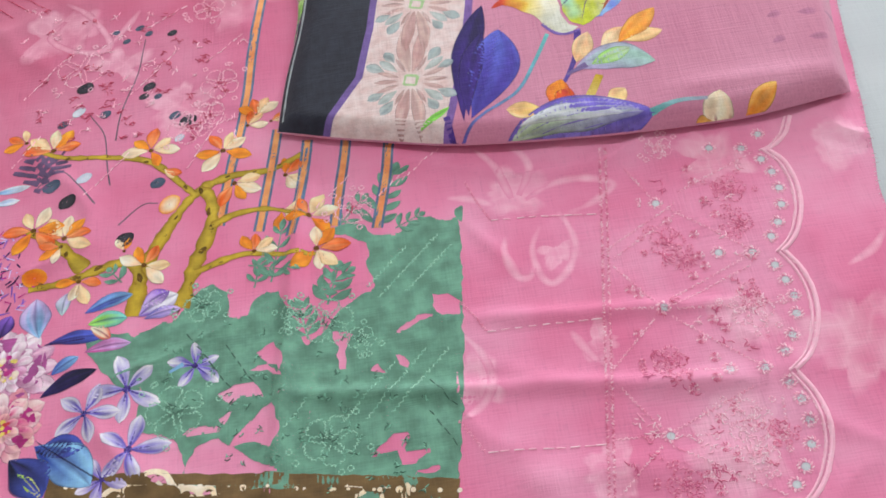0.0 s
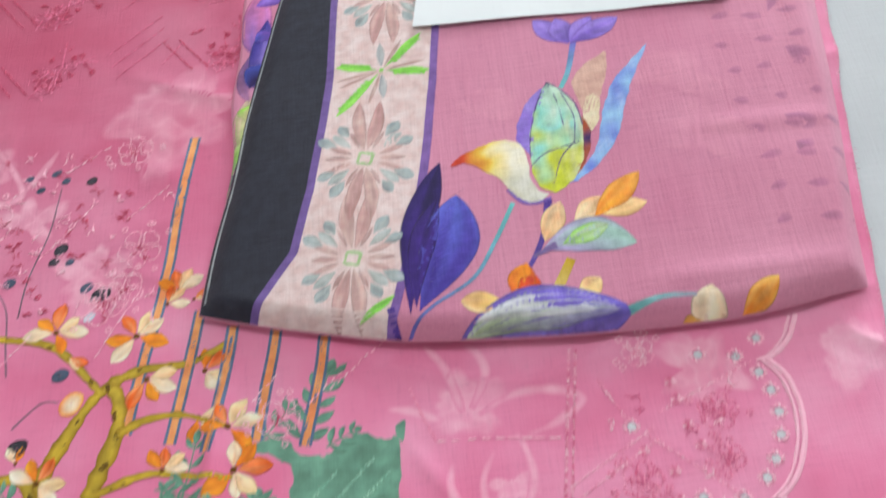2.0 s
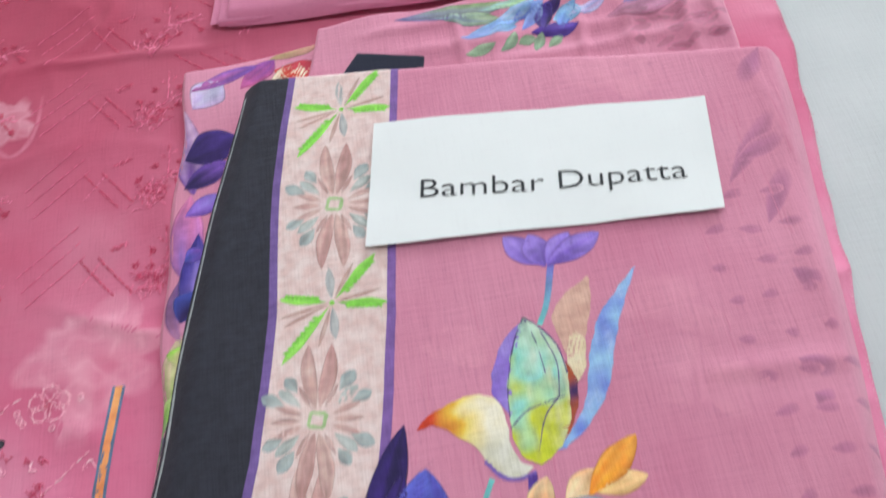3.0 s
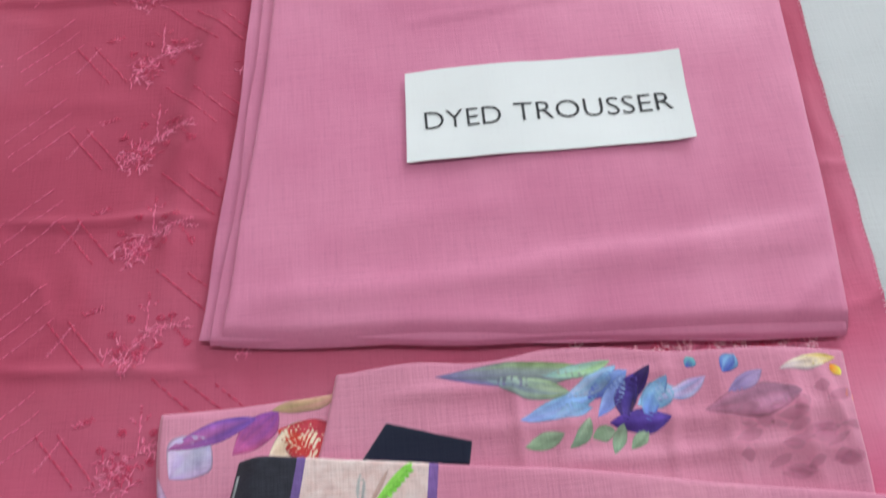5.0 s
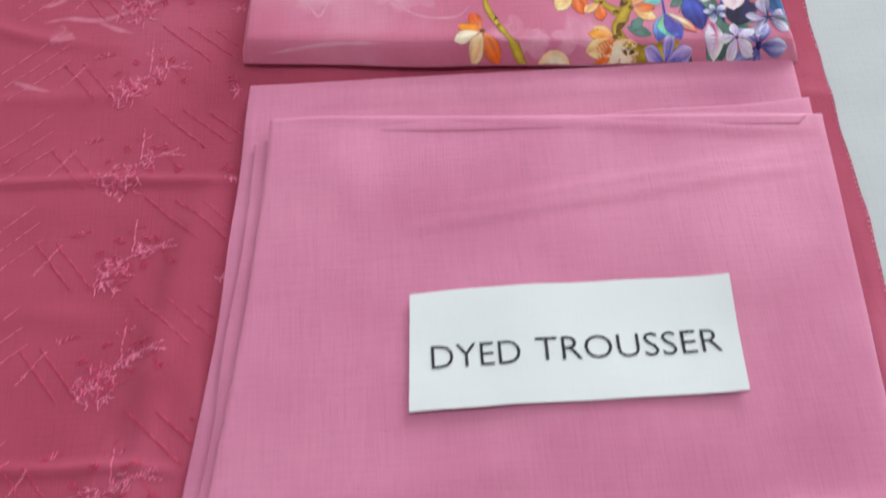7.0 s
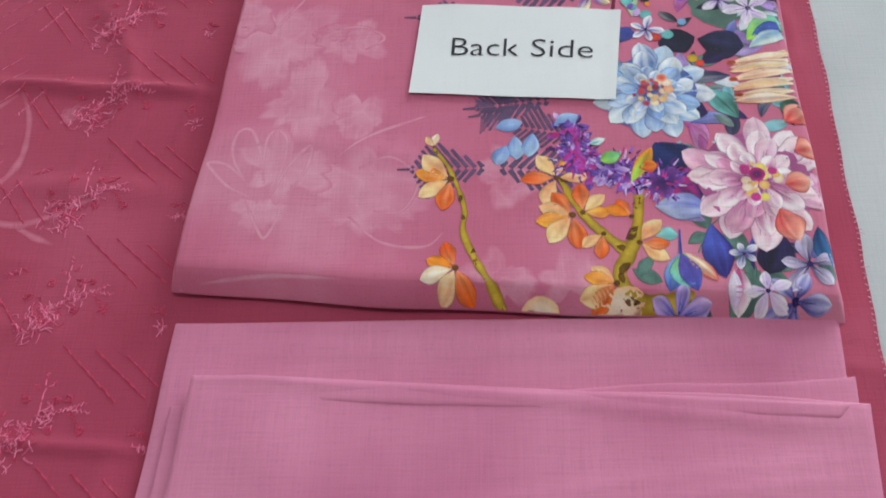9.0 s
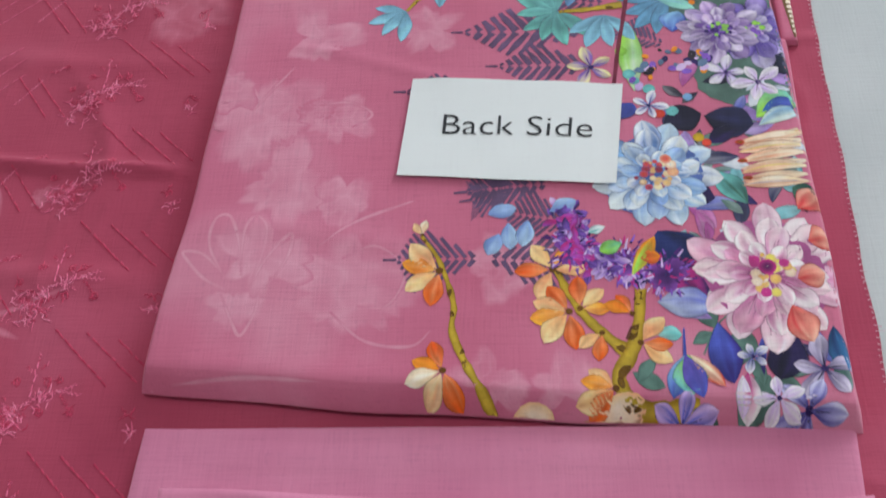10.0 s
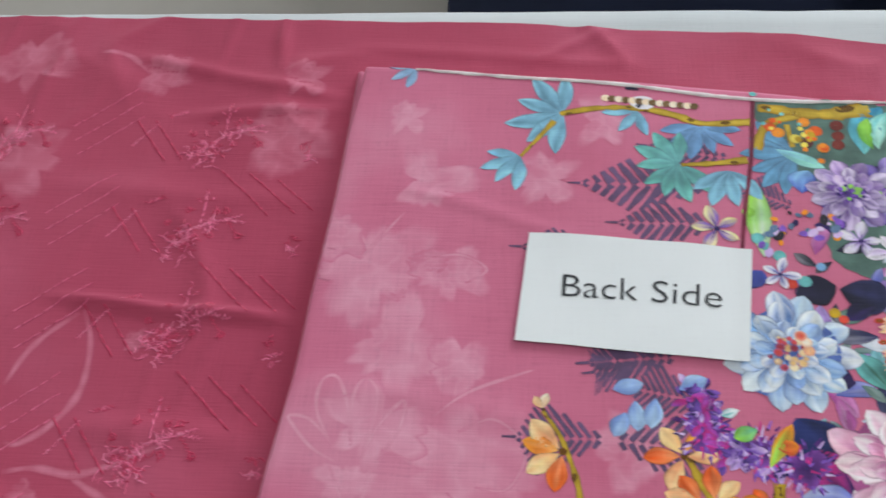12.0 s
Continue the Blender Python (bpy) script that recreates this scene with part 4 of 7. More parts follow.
# pale tone-on-tone flowers of the ground print
ink = Ink(shirt_h, 0.0003, ShirtBounds(), True)
HEM_PALE, FIELD_PALE = rgb(253, 206, 224), rgb(228, 150, 176)
for flower in [(0.0685, 0.3190, 0.0192, 7, 0, 360), (0.0751, 0.4110, 0.0166, 5, -30, 220), (0.2372, 0.3847, 0.0314, 9, 0, 360), (0.1424, 0.3214, 0.0296, 7, 0, 360), (0.0383, 0.5435, 0.0222, 5, -20, 300), (-0.0067, 0.3933, 0.0166, 5, 0, 300), (-0.3175, 0.7871, 0.0278, 6, 10, 360), (-0.2604, 0.7341, 0.0222, 5, 60, 240), (-0.2068, 0.6784, 0.0259, 6, 0, 300), (0.1730, 0.4132, 0.0222, 6, 20, 360), (0.1794, 0.5470, 0.0259, 6, 0, 300), (0.2715, 0.5442, 0.0185, 5, 0, 300), (0.0619, 0.4887, 0.0141, 5, -80, 200)]:
    ghost(ink, *flower, HEM_PALE, cover=0.42)
for flower in [(-0.2624, 1.8837, 0.0259, 7, 0, 360), (-0.2464, 1.7967, 0.0296, 7, 0, 360), (-0.1617, 1.8721, 0.0185, 5, 0, 300), (-0.0572, 1.8665, 0.0185, 5, 0, 300), (-0.0655, 1.8106, 0.0314, 7, 20, 300), (-0.1326, 1.6469, 0.0074, 4, 0, 360)] + [(-0.1758, 1.5446, 0.0089, 9, 0, 360)]:
    ghost(ink, *flower, FIELD_PALE, cover=0.34)
for flower in [(-0.1586, 0.8144, 0.0407, 7, 40, 300), (-0.2324, 1.0452, 0.0222, 5, 0, 300)]:
    ghost(ink, *flower, HEM_PALE, cover=0.34)
for pts in [(0.0431, 0.5400, 0.0536, 0.5616, 0.0502, 0.5775, 0.0420, 0.5847), (0.0376, 0.5385, 0.0284, 0.5710, 0.0153, 0.5902), (0.0473, 0.5355, 0.0693, 0.5458, 0.0937, 0.5457, 0.1103, 0.5366, 0.0939, 0.5243, 0.0726, 0.5173), (0.0282, 0.5058, 0.0265, 0.4905, 0.0320, 0.4714, 0.0405, 0.4689, 0.0449, 0.4775), (0.0535, 0.5099, 0.0455, 0.4918, 0.0477, 0.4699, 0.0556, 0.4614, 0.0682, 0.4722, 0.0753, 0.4910, 0.0723, 0.5103, 0.0673, 0.5214), (-0.0113, 0.4327, -0.0001, 0.4167, 0.0053, 0.3955, 0.0008, 0.3830, -0.0091, 0.3733, -0.0197, 0.3686), (0.0604, 0.4222, 0.0686, 0.4057, 0.0747, 0.3953), (-0.0084, 0.5475, 0.0076, 0.5433, 0.0266, 0.5328), (-0.3106, 0.8208, -0.2892, 0.8016, -0.2694, 0.7626, -0.2955, 0.7584, -0.3218, 0.7812, -0.3090, 0.8026), (-0.2694, 0.7626, -0.2538, 0.7865, -0.2448, 0.8020), (0.2472, 0.4399, 0.2672, 0.4501, 0.2811, 0.4663)]:
    chalk(ink, pts, 0.0065, HEM_PALE, 0.5)
for pts in [(-0.2074, 1.6156, -0.1958, 1.6434, -0.1702, 1.6693), (-0.1702, 1.6693, -0.1604, 1.6442, -0.1596, 1.6131, -0.1709, 1.5904, -0.1877, 1.5772, -0.1976, 1.5787), (-0.1926, 1.5594, -0.1734, 1.5624, -0.1493, 1.5590, -0.1278, 1.5660, -0.0978, 1.5799), (-0.1525, 1.5589, -0.1369, 1.5492, -0.1224, 1.5430), (-0.2129, 1.8922, -0.1908, 1.8893, -0.1695, 1.8693)] + [(-0.2087, 1.5051, -0.1916, 1.4971, -0.1771, 1.4916)] + [(-0.2601, 1.0795, -0.2509, 1.0365, -0.2302, 1.0086, -0.2118, 1.0268, -0.2079, 1.0730)]:
    chalk(ink, pts, 0.0050, FIELD_PALE, 0.5)
ink.done("pale_flowers", shirt, "pale pink tone-on-tone flowers", SHIRT_WASH)

# ---- embroidery ----
THREADS = (rgb(254, 190, 212), rgb(250, 166, 196), rgb(255, 212, 226))
ROSE_THREADS = (rgb(228, 108, 148), rgb(218, 94, 134), rgb(238, 132, 168))
# darker rose that puts the shade of the hem's tufts into the thread colour
SHADE_THREAD = (rgb(214, 92, 138), rgb(222, 104, 148))
DARK_THREAD = (rgb(186, 40, 84), rgb(204, 60, 100))


def stitched(ink, x0, y0, x1, y1, colours, stitch=0.0045, wide=0.0013, gap=1.6, slant=0.25):
    """A dashed line of raised stitches."""
    length = math.hypot(x1 - x0, y1 - y0)
    n = max(1, int(length / stitch / gap))
    a = math.atan2(y1 - y0, x1 - x0)
    for i in range(n):
        t = (i + dice.uniform(0, 0.2)) / n
        x, y = x0 + (x1 - x0) * t, y0 + (y1 - y0) * t
        b = a + dice.uniform(-1, 1) * slant
        q = stitch * dice.uniform(0.8, 1.25)
        ink.stroke((x, y, x + q * math.cos(b), y + q * math.sin(b)), wide, wide * 0.7, colours[i % len(colours)], ridge=0.0003)


def tuft(ink, x, y, r, n, colours, stitch=0.005):
    """A knot of loose curled stitches."""
    for i in range(n):
        a, q = dice.uniform(0, 6.28), r * dice.random() ** 0.6
        px, py = x + q * math.cos(a), y + q * math.sin(a)
        b, s = dice.uniform(0, 6.28), stitch * dice.uniform(0.6, 1.4)
        c = b + dice.uniform(-1.4, 1.4)
        ink.stroke((px, py, px + s * 0.5 * math.cos(b), py + s * 0.5 * math.sin(b), px + s * 0.5 * (math.cos(b) + math.cos(c)), py + s * 0.5 * (math.sin(b) + math.sin(c))), 0.0009, 0.0006, colours[i % len(colours)], ridge=0.0003, step=0.0015)


def ring(ink, x, y, r, colours):
    for i in range(12):
        a = i * math.pi / 6 + dice.uniform(-0.15, 0.15)
        ink.stroke((x + r * 1.1 * math.cos(a), y + r * 1.1 * math.sin(a), x + r * 1.6 * math.cos(a + 0.3), y + r * 1.6 * math.sin(a + 0.3)), 0.0010, 0.0007, colours[i % len(colours)], ridge=0.0002)


def corded(ink, pts, colours, wide=0.0024, step=0.0013):
    """A line of close slanting satin stitches along x, y, x, y ..."""
    side = 1
    for i in range(0, len(pts) - 2, 2):
        dx, dy = pts[i + 2] - pts[i], pts[i + 3] - pts[i + 1]
        length = math.hypot(dx, dy)
        n = max(1, int(length / step))
        a = math.atan2(dy, dx)
        for k in range(n):
            t = (k + dice.random() * 0.6) / n
            x, y = pts[i] + dx * t, pts[i + 1] + dy * t
            side = -side
            b = a + side * dice.uniform(0.5, 1.2)
            q = wide * dice.uniform(0.7, 1.2) / 2
            ink.stroke((x - q * math.cos(b), y - q * math.sin(b), x + q * math.cos(b), y + q * math.sin(b)), 0.0007, 0.0005, colours[dice.randrange(len(colours))], ridge=0.00015)


def stitched_flower(ink, x, y, r, colours, dark):
    """An embroidered flower of five looped petals with a trailing stem and knots."""
    turn = dice.random() * 6
    for i in range(5):
        a = i * 1.2566 + turn
        loop = []
        for k in range(9):
            f, w = math.sin(math.pi * k / 8), 0.55 * math.sin(2 * math.pi * k / 8)
            loop += [x + r * (0.15 + 0.85 * f) * math.cos(a + w), y + r * (0.15 + 0.85 * f) * math.sin(a + w)]
        corded(ink, loop, colours, 0.0022)
    tuft(ink, x, y, r * 0.3, 12, dark, r * 0.18)
    for i in range(6):
        a = dice.uniform(0, 6.28)
        ring(ink, x + r * 1.5 * math.cos(a), y + r * 1.3 * math.sin(a), 0.0014, colours)


def thread_sprig(ink, x, y):
    """The repeating sprig: a round dark and rose flower head, a slanting stem with a pale spray, an upright twig and knots."""
    for i in range(7):
        a = i * 0.9 + dice.uniform(-0.2, 0.2)
        corded(ink, (x + 0.003 * math.cos(a), y + 0.003 * math.sin(a), x + 0.011 * math.cos(a + 0.25), y + 0.010 * math.sin(a + 0.25)), (DARK_THREAD, ROSE_THREADS, DARK_THREAD + ROSE_THREADS[:1])[i % 3], 0.0045, 0.0011)
    tuft(ink, x, y, 0.013, 26, DARK_THREAD, 0.004)
    tuft(ink, x - 0.003, y - 0.003, 0.014, 46, ROSE_THREADS, 0.0055)
    tuft(ink, x + 0.016, y + 0.013, 0.007, 18, ROSE_THREADS, 0.005)
    corded(ink, (x + 0.003, y + 0.006, x + 0.014, y + 0.013, x + 0.026, y + 0.017), ROSE_THREADS, 0.0036, 0.0014)
    corded(ink, (x + 0.026, y + 0.017, x + 0.040, y + 0.0146), ROSE_THREADS, 0.0030, 0.0014)
    corded(ink, (x + 0.026, y + 0.017, x + 0.037, y + 0.021), ROSE_THREADS, 0.0030, 0.0013)
    corded(ink, (x + 0.028, y + 0.015, x + 0.034, y + 0.007, x + 0.036, y + 0.001), DARK_THREAD, 0.0030, 0.0013)
    stitched(ink, x + 0.010, y + 0.013, x + 0.0107, y + 0.0366, ROSE_THREADS[:2], 0.004, 0.0013, 1.1)
    for px, py, b in ((0.008, 0.030, 2.3), (0.014, 0.032, 0.8), (0.011, 0.037, 1.6)):
        corded(ink, (x + px, y + py, x + px + 0.005 * math.cos(b), y + py + 0.005 * math.sin(b)), DARK_THREAD + ROSE_THREADS[:1], 0.0026, 0.0012)
    for px, py in ((0.0005, 0.024), (0.019, 0.023), (0.018, 0.004), (0.036, 0.004), (-0.012, 0.014), (0.026, 0.024)):
        tuft(ink, x + px, y + py, 0.0022, 5, DARK_THREAD, 0.003)
        ring(ink, x + px, y + py, 0.0015, DARK_THREAD)


# the hem: eyelets, scallops and a lattice of stitched lines
hem = Ink(shirt_h, 0.0004)
EYELETS = [(0.2196, 0.5614), (0.1830, 0.5554), (0.2047, 0.5509), (0.2160, 0.5385), (0.2202, 0.5261), (0.2214, 0.5115), (0.2189, 0.4969), (0.2127, 0.4828), (0.2052, 0.4722), (0.1679, 0.4654), (0.1898, 0.4618), (0.2016, 0.4493), (0.2052, 0.4367), (0.2072, 0.4238), (0.2048, 0.4101), (0.1979, 0.3950), (0.1903, 0.3845), (0.1746, 0.3740), (0.1536, 0.3768), (0.1866, 0.3622), (0.1908, 0.3500), (0.1917, 0.3354), (0.1883, 0.3200), (0.1809, 0.3063), (0.1726, 0.2960), (0.1359, 0.5146), (0.1227, 0.4284), (0.1075, 0.3380)]
for x, y in EYELETS:
    ring(hem, x, y, 0.0027, THREADS + ROSE_THREADS[2:])
    ring(hem, x, y, 0.0033, THREADS)
    # a darker disc behind the offset pale one paints the shaded crescent in the hole
    hem.disc(x, y, 0.0034, rgb(196, 120, 150), rgb(216, 130, 166), wob=0.08)
    hem.disc(x + 0.0002, y - 0.0004, 0.0027, rgb(206, 208, 214), rgb(176, 176, 186), wob=0.05)
SCALLOPS = [(0.2468, 0.5739, 0.2394, 0.5590, 0.2284, 0.5488, 0.2204, 0.5461), (0.2230, 0.5466, 0.2315, 0.5338, 0.2347, 0.5140, 0.2318, 0.4929, 0.2243, 0.4748, 0.2170, 0.4652, 0.2092, 0.4591), (0.2114, 0.4587, 0.2174, 0.4455, 0.2205, 0.4276, 0.2185, 0.4086, 0.2123, 0.3912, 0.2038, 0.3781, 0.1928, 0.3693), (0.1937, 0.3675, 0.2008, 0.3534, 0.2033, 0.3362, 0.2010, 0.3194, 0.1934, 0.3021, 0.1851, 0.2908, 0.1761, 0.2827)]
for pts in SCALLOPS:
    for shift, wide in ((0.0, 0.0030), (-0.0040, 0.0018)):
        q = [v + (shift if i % 2 == 0 else 0) for i, v in enumerate(pts)]
        hem.stroke(q, wide, wide, rgb(252, 186, 210), ridge=0.0006, wobble=0.2, step=0.002)
        fine = []
        for k in range(0, len(q) - 2, 2):
            fine += lerp(q[k:k + 2], q[k + 2:k + 4], 0.0) + lerp(q[k:k + 2], q[k + 2:k + 4], 0.5)
        corded(hem, fine + q[-2:], THREADS, wide * 1.25, 0.0010)
for pts in [(0.1071, 0.5714, 0.0629, 0.3009), (0.1110, 0.5706, 0.0662, 0.3004)]:
    corded(hem, pts, THREADS + ROSE_THREADS, 0.0026, 0.0011)
for pts in [(0.0960, 0.4823, 0.1493, 0.5125), (0.0995, 0.4744, 0.1516, 0.5050), (0.1532, 0.5209, 0.2136, 0.5464), (0.1207, 0.5482, 0.1338, 0.5196), (0.1426, 0.5088, 0.1883, 0.4649), (0.1281, 0.4345, 0.1839, 0.4582), (0.1295, 0.4289, 0.1869, 0.4521), (0.0971, 0.4678, 0.1186, 0.4336), (0.1271, 0.4214, 0.1726, 0.3772), (0.0818, 0.3887, 0.1162, 0.4224), (0.0844, 0.3738, 0.1044, 0.3428), (0.1110, 0.3409, 0.1652, 0.3626), (0.1070, 0.3309, 0.1659, 0.2899), (0.0706, 0.3040, 0.1021, 0.3324), (0.1318, 0.4258, 0.2040, 0.4191), (0.0913, 0.4322, 0.1176, 0.4288), (0.0744, 0.3407, 0.1034, 0.3383), (0.1119, 0.3373, 0.1371, 0.3343), (0.1271, 0.3809, 0.1477, 0.3774), (0.1880, 0.4282, 0.1826, 0.3943), (0.1803, 0.3537, 0.1750, 0.3161)]:
    corded(hem, pts, THREADS + THREADS[:2] + ROSE_THREADS[2:], 0.0022, 0.0016)
for x, y, r in [(0.1483, 0.5630, 0.0101), (0.1779, 0.4176, 0.0144), (0.1558, 0.3401, 0.0151), (0.1571, 0.3190, 0.0122)]:
    stitched_flower(hem, x, y, r, THREADS, THREADS[1:] + ROSE_THREADS[2:])
    tuft(hem, x, y, r * 0.8, 26, THREADS, r * 0.22)
for x, y, r in [(0.1872, 0.5167, 0.0122), (0.1882, 0.4866, 0.0086), (0.1364, 0.4804, 0.0122), (0.1442, 0.4637, 0.0086), (0.1180, 0.3887, 0.0115), (0.1095, 0.3045, 0.0115), (0.1792, 0.4298, 0.0079), (0.1725, 0.3316, 0.0072)]:
    stitched_flower(hem, x, y, r, ROSE_THREADS + THREADS[1:2], SHADE_THREAD)
    tuft(hem, x, y, r * 0.9, 30, ROSE_THREADS + SHADE_THREAD[1:] + THREADS[1:2], r * 0.22)
for x, y in [(0.1555, 0.4831), (0.1553, 0.4654), (0.1570, 0.4567), (0.1476, 0.4505), (0.1416, 0.4015), (0.1468, 0.3871), (0.1397, 0.3447), (0.1382, 0.3251), (0.1438, 0.3174), (0.1502, 0.3508), (0.1239, 0.3084), (0.1293, 0.2985), (0.1044, 0.4470), (0.1090, 0.4416), (0.1030, 0.4126), (0.1284, 0.3664), (0.1437, 0.3711), (0.1403, 0.4982), (0.1648, 0.5278), (0.1635, 0.5396), (0.1732, 0.4968), (0.1686, 0.5102), (0.1521, 0.4147), (0.1587, 0.4071)]:
    for q in (0.0012, 0.0022):
        ring(hem, x, y, q, THREADS[1:] + ROSE_THREADS)
for pts in [(0.0062, 0.5594, 0.0131, 0.5381, 0.0203, 0.5213), (-0.0095, 0.4585, -0.0005, 0.4441, 0.0062, 0.4309), (-0.0197, 0.3690, -0.0119, 0.3559, -0.0056, 0.3440)]:
    corded(hem, pts, ROSE_THREADS[2:] + THREADS[1:2], 0.0024, 0.0014)
for pts in [(0.0203, 0.5213, 0.0548, 0.5187), (0.0548, 0.5187, 0.0939, 0.5137), (0.0062, 0.4309, 0.0429, 0.4297), (0.0429, 0.4297, 0.0819, 0.4277), (-0.0056, 0.3440, 0.0290, 0.3408), (0.0290, 0.3408, 0.0697, 0.3380)]:
    stitched(hem, *pts, THREADS[2:] + THREADS[:1], 0.0055, 0.0010, 1.35, 0.06)
for i in range(46):
    x, y = lerp(lerp((0.1207, 0.5589), (0.2164, 0.5342), dice.random()), lerp((0.0745, 0.3063), (0.1646, 0.3031), dice.random()), dice.random())
    tuft(hem, x, y, dice.uniform(0.002, 0.004), 6, (THREADS, ROSE_THREADS, SHADE_THREAD + ROSE_THREADS[:1])[i % 3], 0.0035)
hem.done("hem_embroidery", shirt, "pale pink eyelet embroidery with scallops", THREAD, "stuff")

sew = Ink(shirt_h, 0.0009)
GREEN_THREAD = (rgb(150, 205, 180), rgb(120, 180, 156), rgb(170, 220, 196))
for a in [(-0.0774, 0.3808, -0.0347, 0.4261), (-0.0609, 0.3821, -0.0199, 0.4235), (-0.0939, 0.3795, -0.0560, 0.4190), (-0.0635, 0.4704, -0.0178, 0.5164), (-0.0438, 0.4729, -0.0089, 0.5063), (-0.0707, 0.4802, -0.0405, 0.5108), (-0.1304, 0.3814, -0.1150, 0.4014)]:
    corded(sew, a, GREEN_THREAD, 0.0026, 0.0019)
for a in [(-0.0351, 0.4026, -0.0193, 0.3793), (-0.1969, 0.4656, -0.1654, 0.4162), (-0.1693, 0.4518, -0.1502, 0.4179), (-0.0374, 0.3803, -0.0207, 0.3517)]:
    stitched(sew, *a, (DGREEN,), 0.005, 0.0012, 1.4, 0.2)
for x, y, r in [(-0.1017, 0.3688, 0.018), (-0.0993, 0.4575, 0.018), (-0.1185, 0.4655, 0.012), (-0.1855, 0.4868, 0.014), (-0.2029, 0.4056, 0.020), (-0.0772, 0.4401, 0.010)]:
    stitched_flower(sew, x, y, r, GREEN_THREAD, (DGREEN,))
for i in range(80):
    x, y = lerp((-0.2080, 0.4451), (-0.0356, 0.3275), dice.random())
    tuft(sew, x + dice.gauss(0, 0.02), y + dice.gauss(0, 0.03), 0.002, 4, (DGREEN, GREEN_THREAD[1]), 0.003)
sew.done("green_embroidery", shirt, "sage green raised stitches", THREAD, "stuff")

sew = Ink(shirt_h, 0.0009)
for a in [(-0.1872, 0.7250, -0.1567, 0.7499), (-0.2492, 0.7002, -0.2158, 0.7379), (-0.2857, 0.7533, -0.2582, 0.7742), (-0.3389, 0.7131, -0.3050, 0.7543), (-0.3399, 0.6411, -0.3184, 0.6719), (-0.2785, 0.6008, -0.2459, 0.6394), (-0.2007, 0.6131, -0.1727, 0.6626), (-0.2364, 0.7761, -0.2055, 0.7969), (-0.1031, 0.5559, -0.0765, 0.5827), (-0.0441, 0.5655, -0.0075, 0.5953), (-0.0572, 0.5574, -0.0345, 0.5798)]:
    stitched(sew, *a, THREADS, 0.0045, 0.0011, 1.2, 0.3)
for x, y, r in [(-0.1753, 0.6969, 0.016), (-0.2917, 0.7382, 0.020), (-0.1996, 0.6562, 0.018), (-0.1840, 0.6649, 0.014), (-0.0763, 0.5507, 0.014), (-0.1858, 0.7889, 0.014)]:
    stitched_flower(sew, x, y, r, THREADS, DARK_THREAD)
for i in range(90):
    tuft(sew, *lerp(lerp((-0.3615, 0.8259), (-0.1325, 0.7731), dice.random()), lerp((-0.3434, 0.6711), (-0.1615, 0.6337), dice.random()), dice.random()), 0.003, 5, DARK_THREAD if i % 2 else THREADS, 0.004)
# the pattern repeats up the cloth
for k in range(1, 15):
    y = 0.796 + 0.0773 * k
    if y > 1.87:
        break
    for x in (-0.118, -0.265, -0.412):
        thread_sprig(sew, x + dice.uniform(-0.002, 0.002), y + dice.uniform(-0.002, 0.002))
        for x0, y0, x1, y1 in ((0.015, -0.019, 0.053, -0.057), (0.035, -0.022, 0.070, -0.055), (0.055, -0.027, 0.081, -0.052)):
            if x + x1 < -0.036 - 0.03 * (y < 1.1) and not -0.214 < x + x1 < -0.15:
                stitched(sew, x + x0, y + y0, x + x1, y + y1, DARK_THREAD, 0.0040, 0.0013, 1.2, 0.12)
        for x0 in (-0.040, -0.053):
            stitched(sew, x + x0, y + 0.026, x + x0 + 0.026, y - 0.010, DARK_THREAD, 0.0040, 0.0013, 1.2, 0.12)
        if x < -0.2:
            continue
        for n in range(3):
            stitched(sew, x - 0.09 - 0.004 * n, y - 0.006 + 0.013 * n, x - 0.048 - 0.004 * n, y + 0.030 + 0.013 * n, ROSE_THREADS[:2] + ROSE_THREADS[:1], 0.0055, 0.0010, 1.2, 0.08)
        corded(sew, (x - 0.052, y + 0.002, x - 0.046, y + 0.010, x - 0.036, y + 0.024), ROSE_THREADS, 0.0024, 0.0014)
        corded(sew, (x - 0.030, y + 0.030, x - 0.018, y + 0.034), DARK_THREAD + ROSE_THREADS[:1], 0.0045, 0.0011)
        if y > 1.1:
            tuft(sew, x + 0.072, y - 0.008, 0.0035, 9, ROSE_THREADS, 0.005)
            tuft(sew, x + 0.070, y + 0.002, 0.004, 8, DARK_THREAD, 0.004)
for i in range(60):
    x, y = lerp((0.1484, 1.0768), (0.3095, 1.0667), dice.random())
    tuft(sew, x, y + dice.uniform(-0.006, 0.006), 0.003, 8, (ROSE_THREADS, THREADS, DARK_THREAD)[i % 3], 0.0045)
sew.done("sprig_embroidery", shirt, "rose pink embroidered sprigs and stitched lines", THREAD, "stuff")
edge_ink = Ink(shirt_h, 0.0003)
for i in range(420):
    y = 0.25 + 1.65 * i / 420
    x = shirt_right(y)
    q = 0.003 * dice.random() ** 2
    edge_ink.stroke((x - 0.002, y, x + q, y + dice.uniform(-0.002, 0.002)), 0.0006, 0.0002, rgb(246, 200, 218), ridge=0.0003)
edge_ink.done("frayed_edge", shirt, "frayed pale selvedge threads", None, "stuff")

